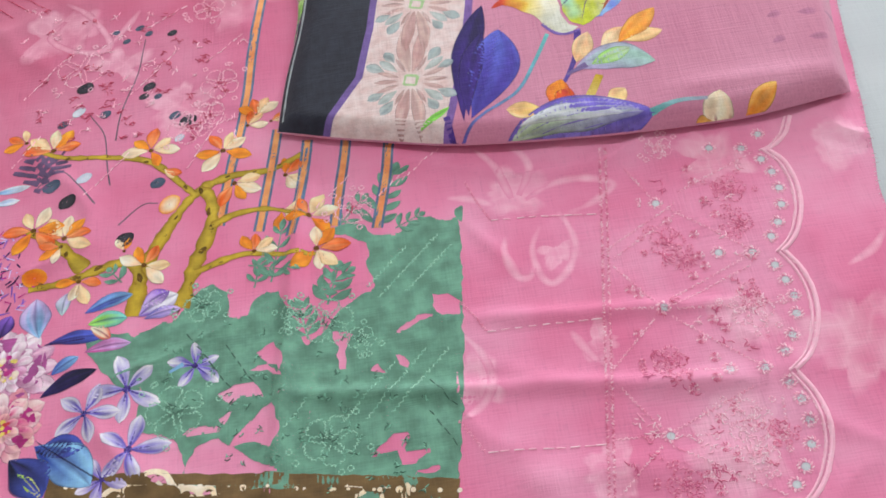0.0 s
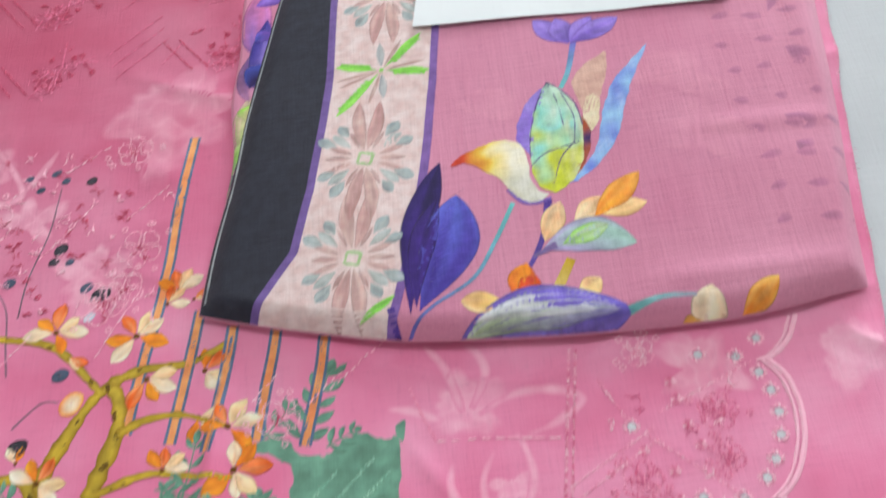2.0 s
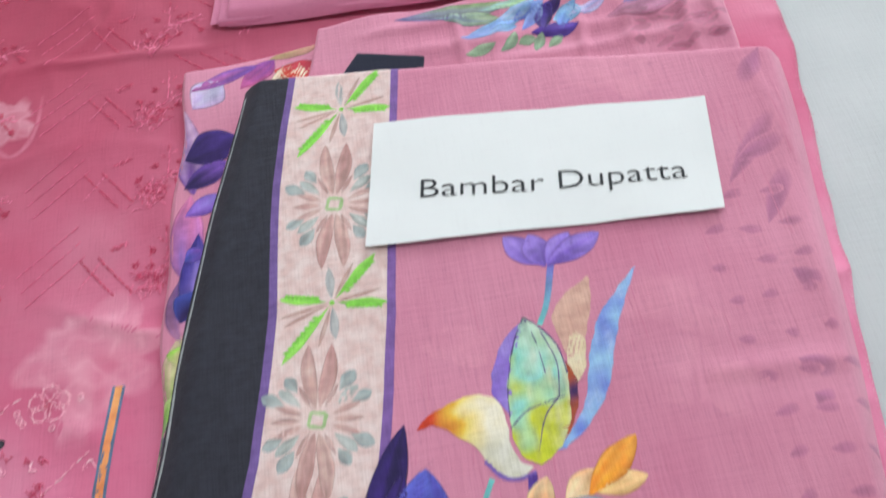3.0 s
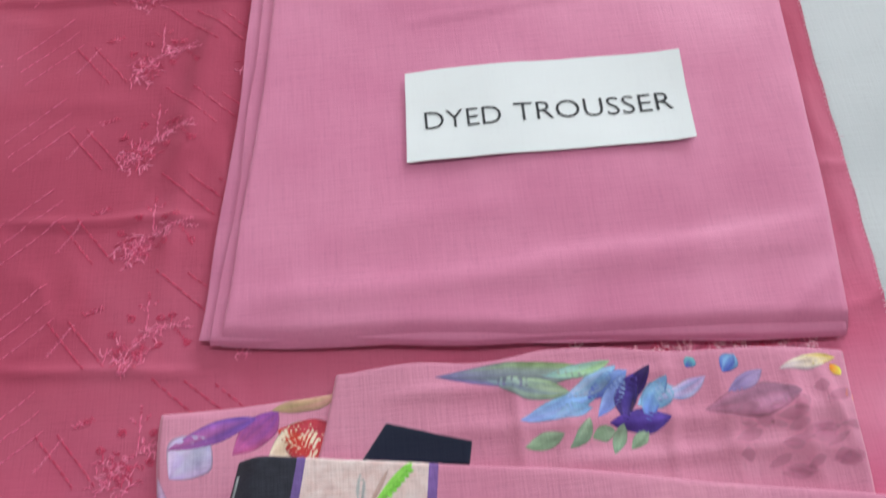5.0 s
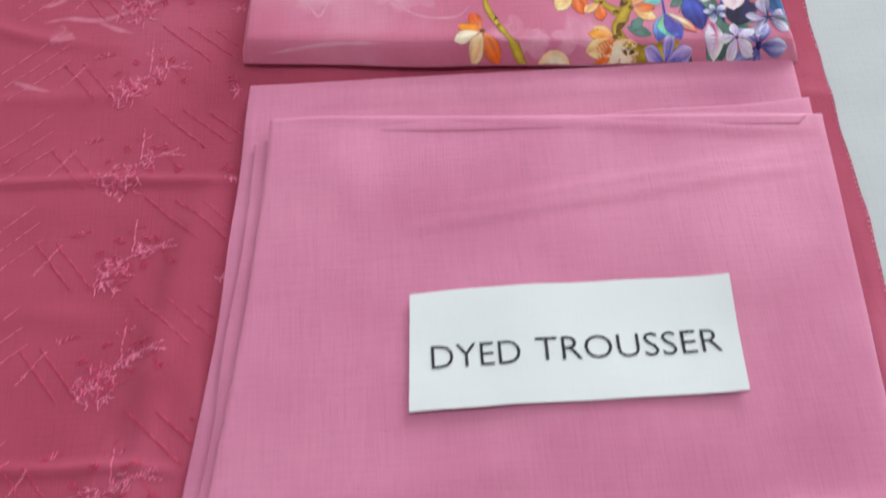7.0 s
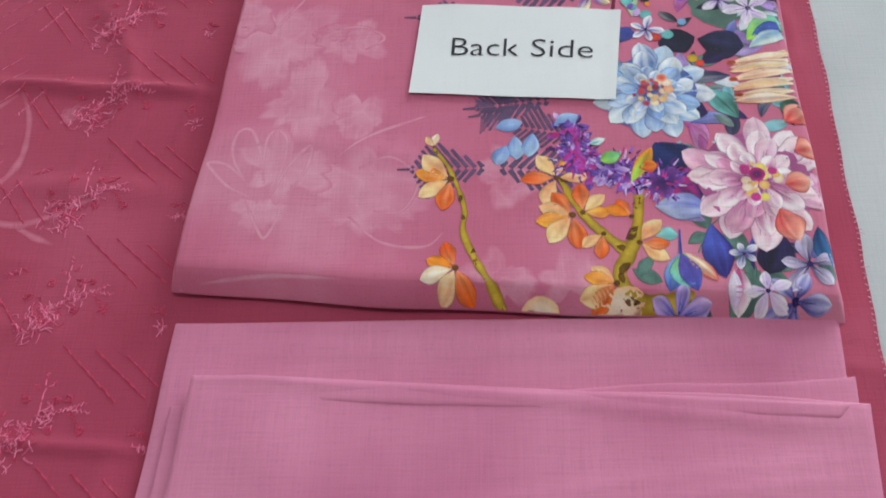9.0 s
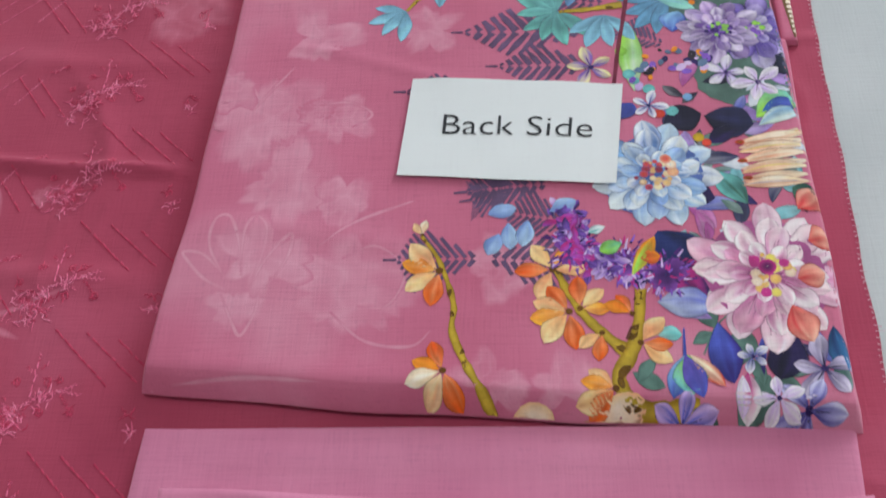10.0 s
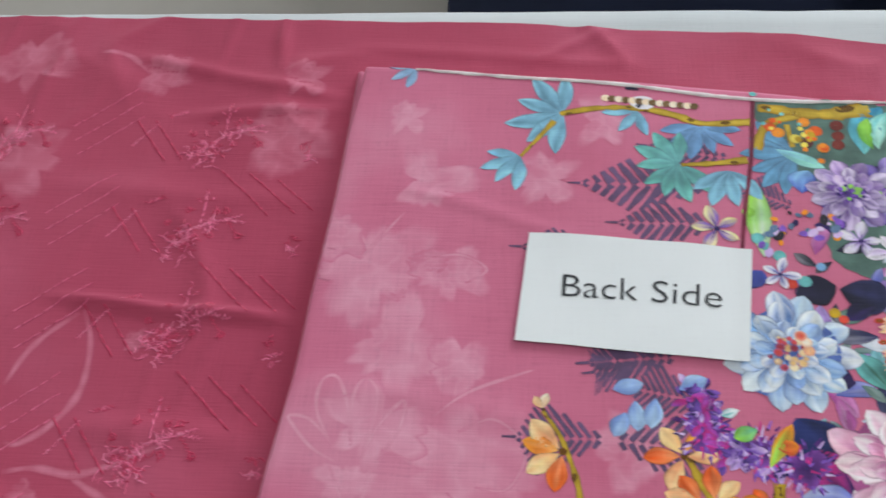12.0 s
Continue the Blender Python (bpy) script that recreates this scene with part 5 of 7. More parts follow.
# ---- the folded chiffon shawl ----
shawl = tagged(new("dupatta_shawl"), "folded pink chiffon shawl with a black and cream border", "shawl", "folded cloths on the shirt")
D_CREASES = [(0.2115, 0.7171, 0.3237, 0.7101, 0.0014, 0.007), (0.1626, 0.6040, 0.2923, 0.5991, 0.0022, 0.008), (0.3099, 0.9051, 0.3046, 0.7404, 0.0014, 0.006), (0.3109, 0.9482, 0.3201, 0.8521, 0.002, 0.006), (0.1956, 0.6415, 0.2240, 0.7560, 0.0008, 0.002)]
M_CREASES = [(0.1170, 1.0682, 0.1209, 0.9894, 0.0030, 0.004), (0.1541, 1.0646, 0.1400, 0.9876, 0.0024, 0.005), (0.2112, 1.0590, 0.2064, 0.9813, 0.0032, 0.004), (0.2421, 1.0597, 0.2442, 0.9777, 0.0024, 0.006), (0.2823, 1.0558, 0.2881, 0.9736, 0.0034, 0.005), (0.2989, 1.0541, 0.3136, 0.9846, 0.0030, 0.004), (0.0411, 1.0533, 0.2172, 1.0546, 0.0022, 0.005), (0.0662, 1.0291, 0.3102, 1.0199, 0.0020, 0.006), (0.1421, 1.0027, 0.3110, 0.9986, 0.0022, 0.005)]
lower = Fold((-0.1190, 0.6575), (0.2886, 0.6046), (0.3221, 1.0521), (-0.0905, 1.0596), 0.001, 0.006, 0.004, 0.004, 0.004, 0.006, bow=(0, 0.010, -0.002, 0), wrinkle=0.004, low=0.002, tuck=0.004, wob=0.008)
middle = Fold((-0.1173, 0.6562), (0.2886, 0.6046), (0.3219, 1.0578), (0.0154, 1.0772), 0.002, 0.009, 0.004, 0.003, 0.004, 0.006, bow=(0, 0.006, 0, 0), wrinkle=0.0050, creases=M_CREASES, low=0.003, tuck=0.004, wob=0.008)
top = Fold((-0.1300, 0.6293), (0.2919, 0.5816), (0.3400, 0.9621), (-0.0488, 1.0238), 0.002, 0.017, 0.013, 0.003, 0.022, 0.014, bow=(-0.026, 0.004, -0.004, 0.002), wrinkle=0.0022, creases=D_CREASES, low=0.004, tuck=0.007, wob=0.003)
part("under_fold", lower.mesh(0.003), DUPATTA, shawl)
part("middle_fold", middle.mesh(0.003), DUPATTA, shawl)
part("top_fold", top.mesh(0.004), DUPATTA, shawl)


def along(v, values):
    """A value between those given at even steps along the cloth."""
    k = max(0.0, min(0.9999, v)) * (len(values) - 1)
    i = int(k)
    return values[i] + (values[i + 1] - values[i]) * (k - i)


def band(ink, fold, inner, outer, colour, nv=210):
    rows = []
    for j in range(nv + 1):
        v = 0.002 + 0.996 * j / nv
        u0, u1 = inner(v), outer(v)
        n = 22
        rows.append([ink.vert(*fold.xy(u0 + (u1 - u0) * i / n, v), colour) for i in range(n + 1)])
    ink.grid(rows)


def first_line(v):
    return along(v, (0.085, 0.138, 0.147, 0.142, 0.137, 0.126, 0.113, 0.104, 0.096))


def second_line(v):
    return along(v, (0.293, 0.312, 0.320, 0.324, 0.324, 0.314, 0.305, 0.298, 0.292))


ink = Ink(top.h, 0.0004, top)
BLACK = rgb(44, 46, 58)
band(ink, top, lambda v: 0.0005, first_line, BLACK)
ink.done("black_band", shawl, "charcoal black woven border band", CHIFFON_INK)
ink = Ink(top.h, 0.0004, top)
band(ink, top, first_line, lambda v: first_line(v) + 0.013, rgb(112, 88, 150))
ink.cut("purple_line", "purple edging line")
band(ink, top, lambda v: first_line(v) + 0.013, second_line, rgb(222, 196, 194))
ink.cut()
band(ink, top, second_line, lambda v: second_line(v) + 0.014, rgb(124, 92, 160))
ink.cut("purple_line", "purple edging line")


def band_flower(ink, x, y, r):
    """Long brown kites up and down, thin rays to either side, slate arrow leaves in the corners and a hollow green heart."""
    ink.begin()
    lean = radians(-6)

    def ray(a, near, far, wide, c, d, cover=0.8, peak=0.5, bend=0.0):
        a = radians(a) + lean
        ink.petal(x + r * near * math.cos(a), y + r * near * math.sin(a), x + r * far * math.cos(a), y + r * far * math.sin(a), r * wide, c, d, cover=cover, peak=peak, bend=bend)
        ink.cut("petal")

    brown, slate = rgb(210, 170, 166), rgb(182, 196, 196)
    for up in (90, 270):
        ray(up - 8, 0.25, 1.62, 0.30, brown, rgb(196, 150, 148), bend=-0.04)
        ray(up + 8, 0.25, 1.62, 0.30, rgb(216, 180, 174), brown, bend=0.04)
        for s in (-27, 27):
            ray(up + s, 0.3, 0.8, 0.10, rgb(224, 188, 184), brown, 0.6)
    for across in (0, 180):
        for s in (-22, 0, 22):
            ray(across + s, 0.3, 0.86, 0.13, rgb(222, 182, 176), brown, 0.75)
    for corner in (42, 138, 222, 318):
        ray(corner, 0.42, 1.0, 0.22, rgb(196, 204, 200), slate, 0.8, 0.6)
        ray(corner + 14, 0.7, 1.2, 0.28, slate, rgb(170, 190, 194), 0.7, 0.6)
        ray(corner - 14, 0.7, 1.12, 0.24, slate, rgb(170, 190, 194), 0.7, 0.6)
    for k in range(4):
        a, b = radians(30 + 90 * k), radians(120 + 90 * k)
        ink.stroke((x + r * 0.2 * math.cos(a), y + r * 0.2 * math.sin(a), x + r * 0.2 * math.cos(b), y + r * 0.2 * math.sin(b)), 0.0022, 0.0022, rgb(170, 206, 146), cover=0.85, wobble=0.6)
    ink.end("dusty_star")


def band_cross(ink, x, y, r):
    """A bright green cross of saw-edged leaves over faint slate kites and brown rays."""
    ink.begin()
    for a, f, w, c in ((90, 0.75, 0.16, rgb(186, 196, 200)), (270, 0.75, 0.16, rgb(186, 196, 200)), (8, 0.9, 0.08, rgb(216, 176, 168)), (188, 0.95, 0.08, rgb(216, 176, 168)), (200, 0.95, 0.07, rgb(216, 176, 168)), (60, 0.9, 0.08, rgb(216, 180, 172)), (250, 0.9, 0.08, rgb(216, 180, 172))):
        a = radians(a)
        ink.petal(x + r * 0.1 * math.cos(a), y + r * 0.1 * math.sin(a), x + r * f * math.cos(a), y + r * f * math.sin(a), r * w, c, c, cover=0.65)
        ink.cut("petal")
    leaf = rgb(126, 206, 78)
    for a, f in ((46, 1.25), (-10, 1.0), (164, 0.98), (228, 1.45)):
        a = radians(a)
        ink.petal(x + r * 0.1 * math.cos(a), y + r * 0.1 * math.sin(a), x + r * f * math.cos(a), y + r * f * math.sin(a), r * 0.17, leaf, rgb(142, 214, 92), peak=0.6)
        for i in range(8):
            t = 0.25 + 0.65 * i / 8
            px, py = x + r * f * t * math.cos(a), y + r * f * t * math.sin(a)
            ink.petal(px, py, px + r * 0.14 * math.cos(a - 1.0), py + r * 0.14 * math.sin(a - 1.0), r * 0.08, leaf, leaf)
        ink.cut("petal")
    ink.disc(x, y, r * 0.05, leaf)
    ink.end("green_cross")


for x, y in [(0.0249, 0.9776), (0.0048, 0.8135)]:
    band_cross(ink, x, y, 0.036)
for x, y in [(0.0129, 0.8926), (-0.0107, 0.7322), (-0.0226, 0.6498)]:
    band_flower(ink, x, y, 0.033)
ink.petal(-0.0210, 0.6014, 0.0035, 0.6173, 0.006, rgb(128, 206, 84), rgb(140, 212, 92))
ink.done("cream_band", shawl, "cream border band with green crosses and dusty stars", CHIFFON_INK)

ink = Ink(top.h, 0.0005, top, True)
# pale ghosts and the print that shows through from the folds below
for x, y, r, n in [(0.2044, 0.7626, 0.03, 5), (0.0734, 0.7616, 0.018, 3), (0.2161, 0.9559, 0.03, 4), (0.0814, 0.7597, 0.018, 3), (0.2163, 0.7045, 0.03, 4)]:
    ghost(ink, x, y, r, n, 60, 200, rgb(232, 164, 186), 0.3)
ink.each = "faint_mark"
for a in [(0.2708, 0.8494, 0.3186, 0.9082), (0.2795, 0.8667, 0.3183, 0.8823), (0.2858, 0.8132, 0.3111, 0.8591), (0.3230, 0.9620, 0.3012, 0.9287), (0.2890, 0.7772, 0.3047, 0.7610), (0.2729, 0.7156, 0.2954, 0.7033), (0.2753, 0.6924, 0.2852, 0.6831)]:
    ink.petal(*a, 0.016, rgb(140, 82, 128), rgb(156, 94, 138), cover=0.6, wash=True)
for j in range(9):
    for i in range(3):
        x, y = 0.2402, 0.7392
        x, y = x + 0.024 * i + 0.004 * j * 0.3 + dice.uniform(-0.003, 0.003), y + 0.10 - 0.026 * j
        ink.petal(x, y, x + dice.uniform(0.010, 0.018), y + dice.uniform(-0.004, 0.005), 0.008, rgb(150, 84, 128), rgb(158, 92, 134), cover=0.5, wash=True)
ink.each = ""
for i in range(60):
    x, y = lerp((0.0610, 0.6272), (0.3099, 0.9051), dice.random())
    x += dice.gauss(0, 0.05)
    ink.stroke((x, y, x + dice.uniform(-0.002, 0.002), y + dice.uniform(0.012, 0.03)), 0.0007, 0.0003, rgb(196, 104, 136), cover=0.35)
ink.done("show_through", shawl, "faint purple print showing through the chiffon", DUPATTA_WASH, "stuff")

ink = Ink(top.h, 0.0007, top)
ink.each = "printed_petal"
# the large tulip and its leaves
def bud_tone(x, y):
    """Aqua at the tip, lime and ochre at the foot, paler to one side."""
    k = max(0.0, min(1.0, (0.7772 - y) / 0.0993 + 0.5 * n2(x, y, 60, 2)))
    c = lerp(rgb(176, 216, 190), rgb(140, 218, 206), min(1.0, 2.2 * k)) if k < 0.45 else lerp(rgb(150, 216, 190), rgb(196, 206, 50), min(1.0, 3.2 * (k - 0.45)))
    c = lerp(c, rgb(214, 214, 176), max(0.0, min(0.8, 30 * (x - 0.1233) + 0.8 * n2(x * 3, y, 70, 5))))
    return lerp(c, rgb(92, 70, 120), 0.55 * max(0.0, n2(x * 4, y * 0.7, 60, 9)))


def curl_tone(x, y):
    """Red at the curled tip, then yellow, cream and a violet lower rim."""
    k = max(0.0, min(1.0, (x - 0.0463) / 0.0497 + 0.25 * n2(x, y, 70, 4)))
    c = lerp(rgb(196, 60, 36), rgb(238, 196, 70), max(0.0, min(1.0, 2.4 * k - 0.5))) if k < 0.6 else lerp(rgb(238, 210, 100), rgb(240, 234, 212), min(1.0, 3 * (k - 0.6)))
    return lerp(c, rgb(186, 190, 178), max(0.0, min(0.6, 40 * (0.7074 - y))))


def leaf_tone(x, y):
    return lerp(lerp(rgb(150, 196, 236), rgb(104, 120, 214), 0.5 + 0.9 * n2(x * 2, y, 55, 6)), rgb(186, 206, 240), max(0.0, 0.8 * n2(x * 3, y * 0.6, 90, 7)))


ink.fill((0.1974, 0.7999, 0.1791, 0.7824, 0.1671, 0.7682, 0.1571, 0.7460, 0.1507, 0.7239, 0.1437, 0.7065, 0.1329, 0.6940, 0.1245, 0.6848, 0.1369, 0.6896, 0.1513, 0.7031, 0.1636, 0.7212, 0.1736, 0.7505, 0.1849, 0.7769), leaf_tone, rough=0.0006)
ink.fill((0.1665, 0.7980, 0.1502, 0.7887, 0.1386, 0.7744, 0.1396, 0.7618, 0.1432, 0.7450, 0.1458, 0.7326, 0.1555, 0.7544, 0.1638, 0.7773), rgb(208, 166, 152), rough=0.0006)
ink.fill((0.1480, 0.7600, 0.1417, 0.7413, 0.1443, 0.7252, 0.1518, 0.7353, 0.1561, 0.7542), rgb(226, 210, 176), rough=0.0006)
ink.fill((0.1408, 0.7415, 0.1390, 0.7225, 0.1334, 0.7048, 0.1267, 0.6880, 0.1348, 0.6954, 0.1419, 0.7106, 0.1457, 0.7288), lambda x, y: lerp(rgb(176, 84, 40), rgb(70, 40, 90), max(0.0, 0.4 + n2(x, y, 70, 3))), rough=0.0006)
ink.fill((0.1209, 0.7740, 0.1069, 0.7647, 0.0964, 0.7429, 0.0946, 0.7278, 0.1032, 0.7128, 0.1080, 0.7405, 0.1147, 0.7590), lambda x, y: lerp(rgb(128, 96, 196), rgb(164, 150, 222), max(0.0, 0.3 + n2(x, y, 70, 3))), rough=0.0006)
ink.fill((0.1214, 0.7772, 0.1107, 0.7558, 0.1038, 0.7297, 0.1016, 0.7038, 0.1049, 0.6851, 0.1150, 0.6779, 0.1283, 0.6877, 0.1366, 0.7042, 0.1409, 0.7336, 0.1381, 0.7540, 0.1303, 0.7679), bud_tone, rough=0.0006)
ink.stroke((0.1214, 0.7772, 0.1117, 0.7576, 0.1041, 0.7296, 0.1022, 0.7111), 0.0012, 0.0007, rgb(96, 74, 140), cover=0.7, wobble=0.6)
ink.stroke((0.1214, 0.7772, 0.1303, 0.7679, 0.1383, 0.7532, 0.1406, 0.7337), 0.0014, 0.0008, rgb(96, 74, 140), cover=0.7, wobble=0.6)
ink.stroke((0.1222, 0.7754, 0.1264, 0.7565, 0.1278, 0.7364), 0.001, 0.0006, rgb(96, 74, 140), cover=0.7, wobble=0.6)
ink.stroke((0.1299, 0.7659, 0.1358, 0.7425, 0.1331, 0.7199), 0.001, 0.0006, rgb(96, 74, 140), cover=0.7, wobble=0.6)
ink.stroke((0.1331, 0.7199, 0.1222, 0.7071, 0.1150, 0.6867), 0.0012, 0.0007, rgb(96, 74, 140), cover=0.7, wobble=0.6)
ink.stroke((0.1016, 0.7038, 0.1116, 0.7130, 0.1223, 0.7164, 0.1363, 0.7192), 0.0012, 0.0007, rgb(96, 74, 140), cover=0.7, wobble=0.6)
ink.fill((0.0463, 0.7142, 0.0558, 0.7224, 0.0702, 0.7282, 0.0858, 0.7303, 0.0953, 0.7257, 0.0997, 0.7116, 0.0998, 0.6933, 0.1043, 0.6817, 0.1100, 0.6771, 0.1028, 0.6732, 0.0934, 0.6751, 0.0854, 0.6854, 0.0790, 0.6974, 0.0673, 0.7078, 0.0566, 0.7158), curl_tone, rough=0.0006)
ink.stroke((0.0839, 0.6864, 0.0918, 0.6750, 0.1009, 0.6719, 0.1112, 0.6747), 0.003, 0.002, rgb(128, 100, 180), wobble=0.5)
ink.stroke((0.0859, 0.6750, 0.0712, 0.6472, 0.0546, 0.6219, 0.0278, 0.6060, 0.0127, 0.5929, 0.0070, 0.5841), 0.0032, 0.0022, TEAL, rgb(100, 80, 170))
ink.stroke((0.1089, 0.6737, 0.1040, 0.6509, 0.0935, 0.6290, 0.0778, 0.6064), 0.0055, 0.0018, rgb(80, 52, 140), rgb(96, 80, 160))
for a, w, c, d in [((0.0126, 0.6018, 0.0401, 0.7189), 0.022, rgb(60, 36, 120), rgb(42, 30, 86)), ((0.0183, 0.6031, 0.0494, 0.6884), 0.040, rgb(78, 62, 164), rgb(92, 100, 200)), ((0.0166, 0.6056, 0.0364, 0.6883), 0.018, rgb(66, 42, 130), INDIGO)]:
    ink.petal(*a, w, c, d, edge=lerp(d, INDIGO, 0.3), bend=-0.06 if w > 0.03 else 0.05, peak=0.6)
for i in range(16):
    t = i / 15
    x, y = lerp((0.0253, 0.6224), (0.0441, 0.6869), t)
    ink.stroke((x, y, x + 0.011, y + 0.006), 0.0006, 0.0003, INDIGO, cover=0.35)
ink.petal(0.1027, 0.6416, 0.1162, 0.6708, 0.016, PEACH, rgb(236, 200, 160))
ink.petal(0.1231, 0.6523, 0.1430, 0.6707, 0.014, rgb(236, 200, 160), PEACH)
ink.petal(0.1407, 0.6563, 0.1719, 0.6618, 0.014, rgb(240, 196, 130), PEACH, edge=rgb(220, 150, 80))
ink.petal(0.1367, 0.6546, 0.1708, 0.6872, 0.017, ORANGE, rgb(240, 160, 70), edge=rgb(220, 130, 60))
ink.petal(0.0999, 0.6349, 0.1601, 0.6312, 0.028, rgb(160, 150, 190), rgb(160, 196, 186), bend=0.16)
ink.petal(0.1134, 0.6372, 0.1451, 0.6482, 0.014, LIME, rgb(180, 200, 170), cover=0.7, soft=True)
ink.stroke((0.0938, 0.6313, 0.1097, 0.6379), 0.002, 0.006, rgb(120, 100, 150))
ink.stroke((0.1173, 0.6257, 0.1050, 0.6040), 0.006, 0.007, GOLD, rgb(220, 190, 110))
for a, w, c, d in [((0.0791, 0.6017, 0.0889, 0.6275), 0.018, RED, ORANGE), ((0.0827, 0.6011, 0.0939, 0.6173), 0.016, DEEP, RED), ((0.0716, 0.6007, 0.0445, 0.6063), 0.016, rgb(236, 190, 110), PEACH), ((0.1186, 0.5972, 0.1332, 0.6091), 0.015, rgb(240, 210, 140), PEACH), ((0.1891, 0.5635, 0.1987, 0.5923), 0.022, rgb(240, 210, 170), CREAM), ((0.1756, 0.5657, 0.1908, 0.5717), 0.018, ORANGE, rgb(230, 170, 90)), ((0.2137, 0.5722, 0.2394, 0.5919), 0.014, ORANGE, rgb(240, 170, 90)), ((0.2085, 0.5645, 0.2371, 0.5682), 0.012, DEEP, ORANGE), ((0.2366, 0.5661, 0.2763, 0.5723), 0.010, RED, rgb(190, 70, 70))]:
    ink.petal(*a, w, c, d, edge=lerp(d, BROWN, 0.2))
ink.petal(0.0345, 0.5770, 0.1494, 0.5831, 0.046, rgb(120, 100, 170), rgb(110, 96, 190), bend=0.06, peak=0.5)
ink.petal(0.0443, 0.5841, 0.1419, 0.5852, 0.026, rgb(176, 196, 160), rgb(150, 140, 205), bend=0.10, cover=0.85, soft=True)
ink.petal(0.0522, 0.5907, 0.1278, 0.5867, 0.016, rgb(206, 212, 206), rgb(190, 190, 216), bend=0.1, cover=0.8, soft=True)
for i in range(20):
    x, y = lerp((0.0513, 0.5821), (0.1338, 0.5792), i / 19)
    ink.stroke((x, y - 0.008, x + 0.001, y + 0.010), 0.0006, 0.0003, rgb(110, 100, 150), cover=0.35)
ink.stroke((0.1470, 0.5835, 0.1676, 0.5888, 0.1887, 0.5873), 0.005, 0.003, TEAL, rgb(150, 150, 170), cover=0.9)
ink.stroke((-0.0000, 0.6084, 0.0026, 0.5901, 0.0058, 0.5830), 0.005, 0.004, rgb(80, 56, 140))
# the upper violet flower, half under the paper
ink.stroke((0.1460, 0.8134, 0.1379, 0.7848, 0.1305, 0.7697), 0.0045, 0.0035, rgb(110, 100, 190), TEAL)
for a in [(0.1403, 0.8125, 0.1194, 0.8398), (0.1418, 0.8108, 0.1359, 0.8384), (0.1436, 0.8104, 0.1613, 0.8349), (0.1431, 0.8119, 0.1807, 0.8305)]:
    ink.petal(*a, 0.018, rgb(120, 90, 190), rgb(150, 126, 214), edge=VIOLET)
ink.done("printed_tulip", shawl, "violet, green and orange watercolour tulip spray", CHIFFON_INK)

ink = Ink(lower.h, 0.0006, lower)
ink.each = "printed_petal"
for a, w, c, d in [((-0.0944, 1.0179, -0.0878, 0.9343), 0.022, rgb(206, 170, 210), rgb(120, 80, 160)), ((-0.0899, 0.9348, -0.0961, 0.8629), 0.026, rgb(214, 120, 170), rgb(150, 110, 190)), ((-0.0949, 0.8673, -0.0951, 0.8094), 0.024, rgb(90, 70, 160), rgb(206, 140, 170)), ((-0.0973, 0.8185, -0.1017, 0.7616), 0.022, rgb(210, 180, 160), rgb(150, 200, 100)), ((-0.1017, 0.7695, -0.1084, 0.7173), 0.022, rgb(150, 190, 110), rgb(120, 120, 150)), ((-0.0842, 0.8983, -0.0906, 0.8257), 0.022, rgb(70, 60, 150), rgb(150, 130, 210)), ((-0.0504, 1.0271, -0.0233, 1.0532), 0.020, rgb(190, 90, 140), rgb(130, 70, 150))]:
    ink.petal(*a, w, c, d, cover=0.95)
for a, w, c, d in [((-0.0872, 1.0160, -0.0652, 1.0399), 0.030, LILAC, rgb(196, 196, 232)), ((-0.0938, 0.9674, -0.0561, 0.9828), 0.034, INDIGO, rgb(70, 50, 130)), ((-0.0947, 0.9411, -0.0609, 0.9594), 0.022, INDIGO, VIOLET), ((-0.0892, 1.0341, -0.0366, 1.0505), 0.014, rgb(160, 90, 150), VIOLET), ((-0.0290, 1.0246, 0.0040, 1.0369), 0.030, CREAM, rgb(240, 220, 190)), ((-0.0239, 1.0412, 0.0137, 1.0224), 0.030, RED, rgb(206, 70, 96)), ((-0.0276, 1.0543, 0.0158, 1.0614), 0.014, rgb(170, 150, 110), rgb(206, 150, 140)),
                   ((-0.0940, 0.9154, -0.0657, 0.9291), 0.018, VIOLET, rgb(140, 120, 210)), ((-0.0941, 0.8765, -0.0824, 0.8834), 0.014, BLUE, VIOLET), ((-0.0981, 0.8273, -0.0847, 0.8512), 0.024, INDIGO, BLUE), ((-0.0981, 0.7932, -0.0944, 0.8092), 0.020, rgb(206, 190, 150), LIME), ((-0.1052, 0.7544, -0.0999, 0.7731), 0.018, LIME, rgb(190, 210, 150)), ((-0.1102, 0.7325, -0.1016, 0.7460), 0.018, rgb(120, 70, 60), STEEL)]:
    ink.petal(*a, w, c, d, edge=lerp(d, INDIGO, 0.4), cover=0.92)
ink.done("printed_under_flowers", shawl, "violet and red print on the fold beneath", CHIFFON_INK)
ink = Ink(middle.h, 0.0006, middle)
ink.each = "printed_petal"
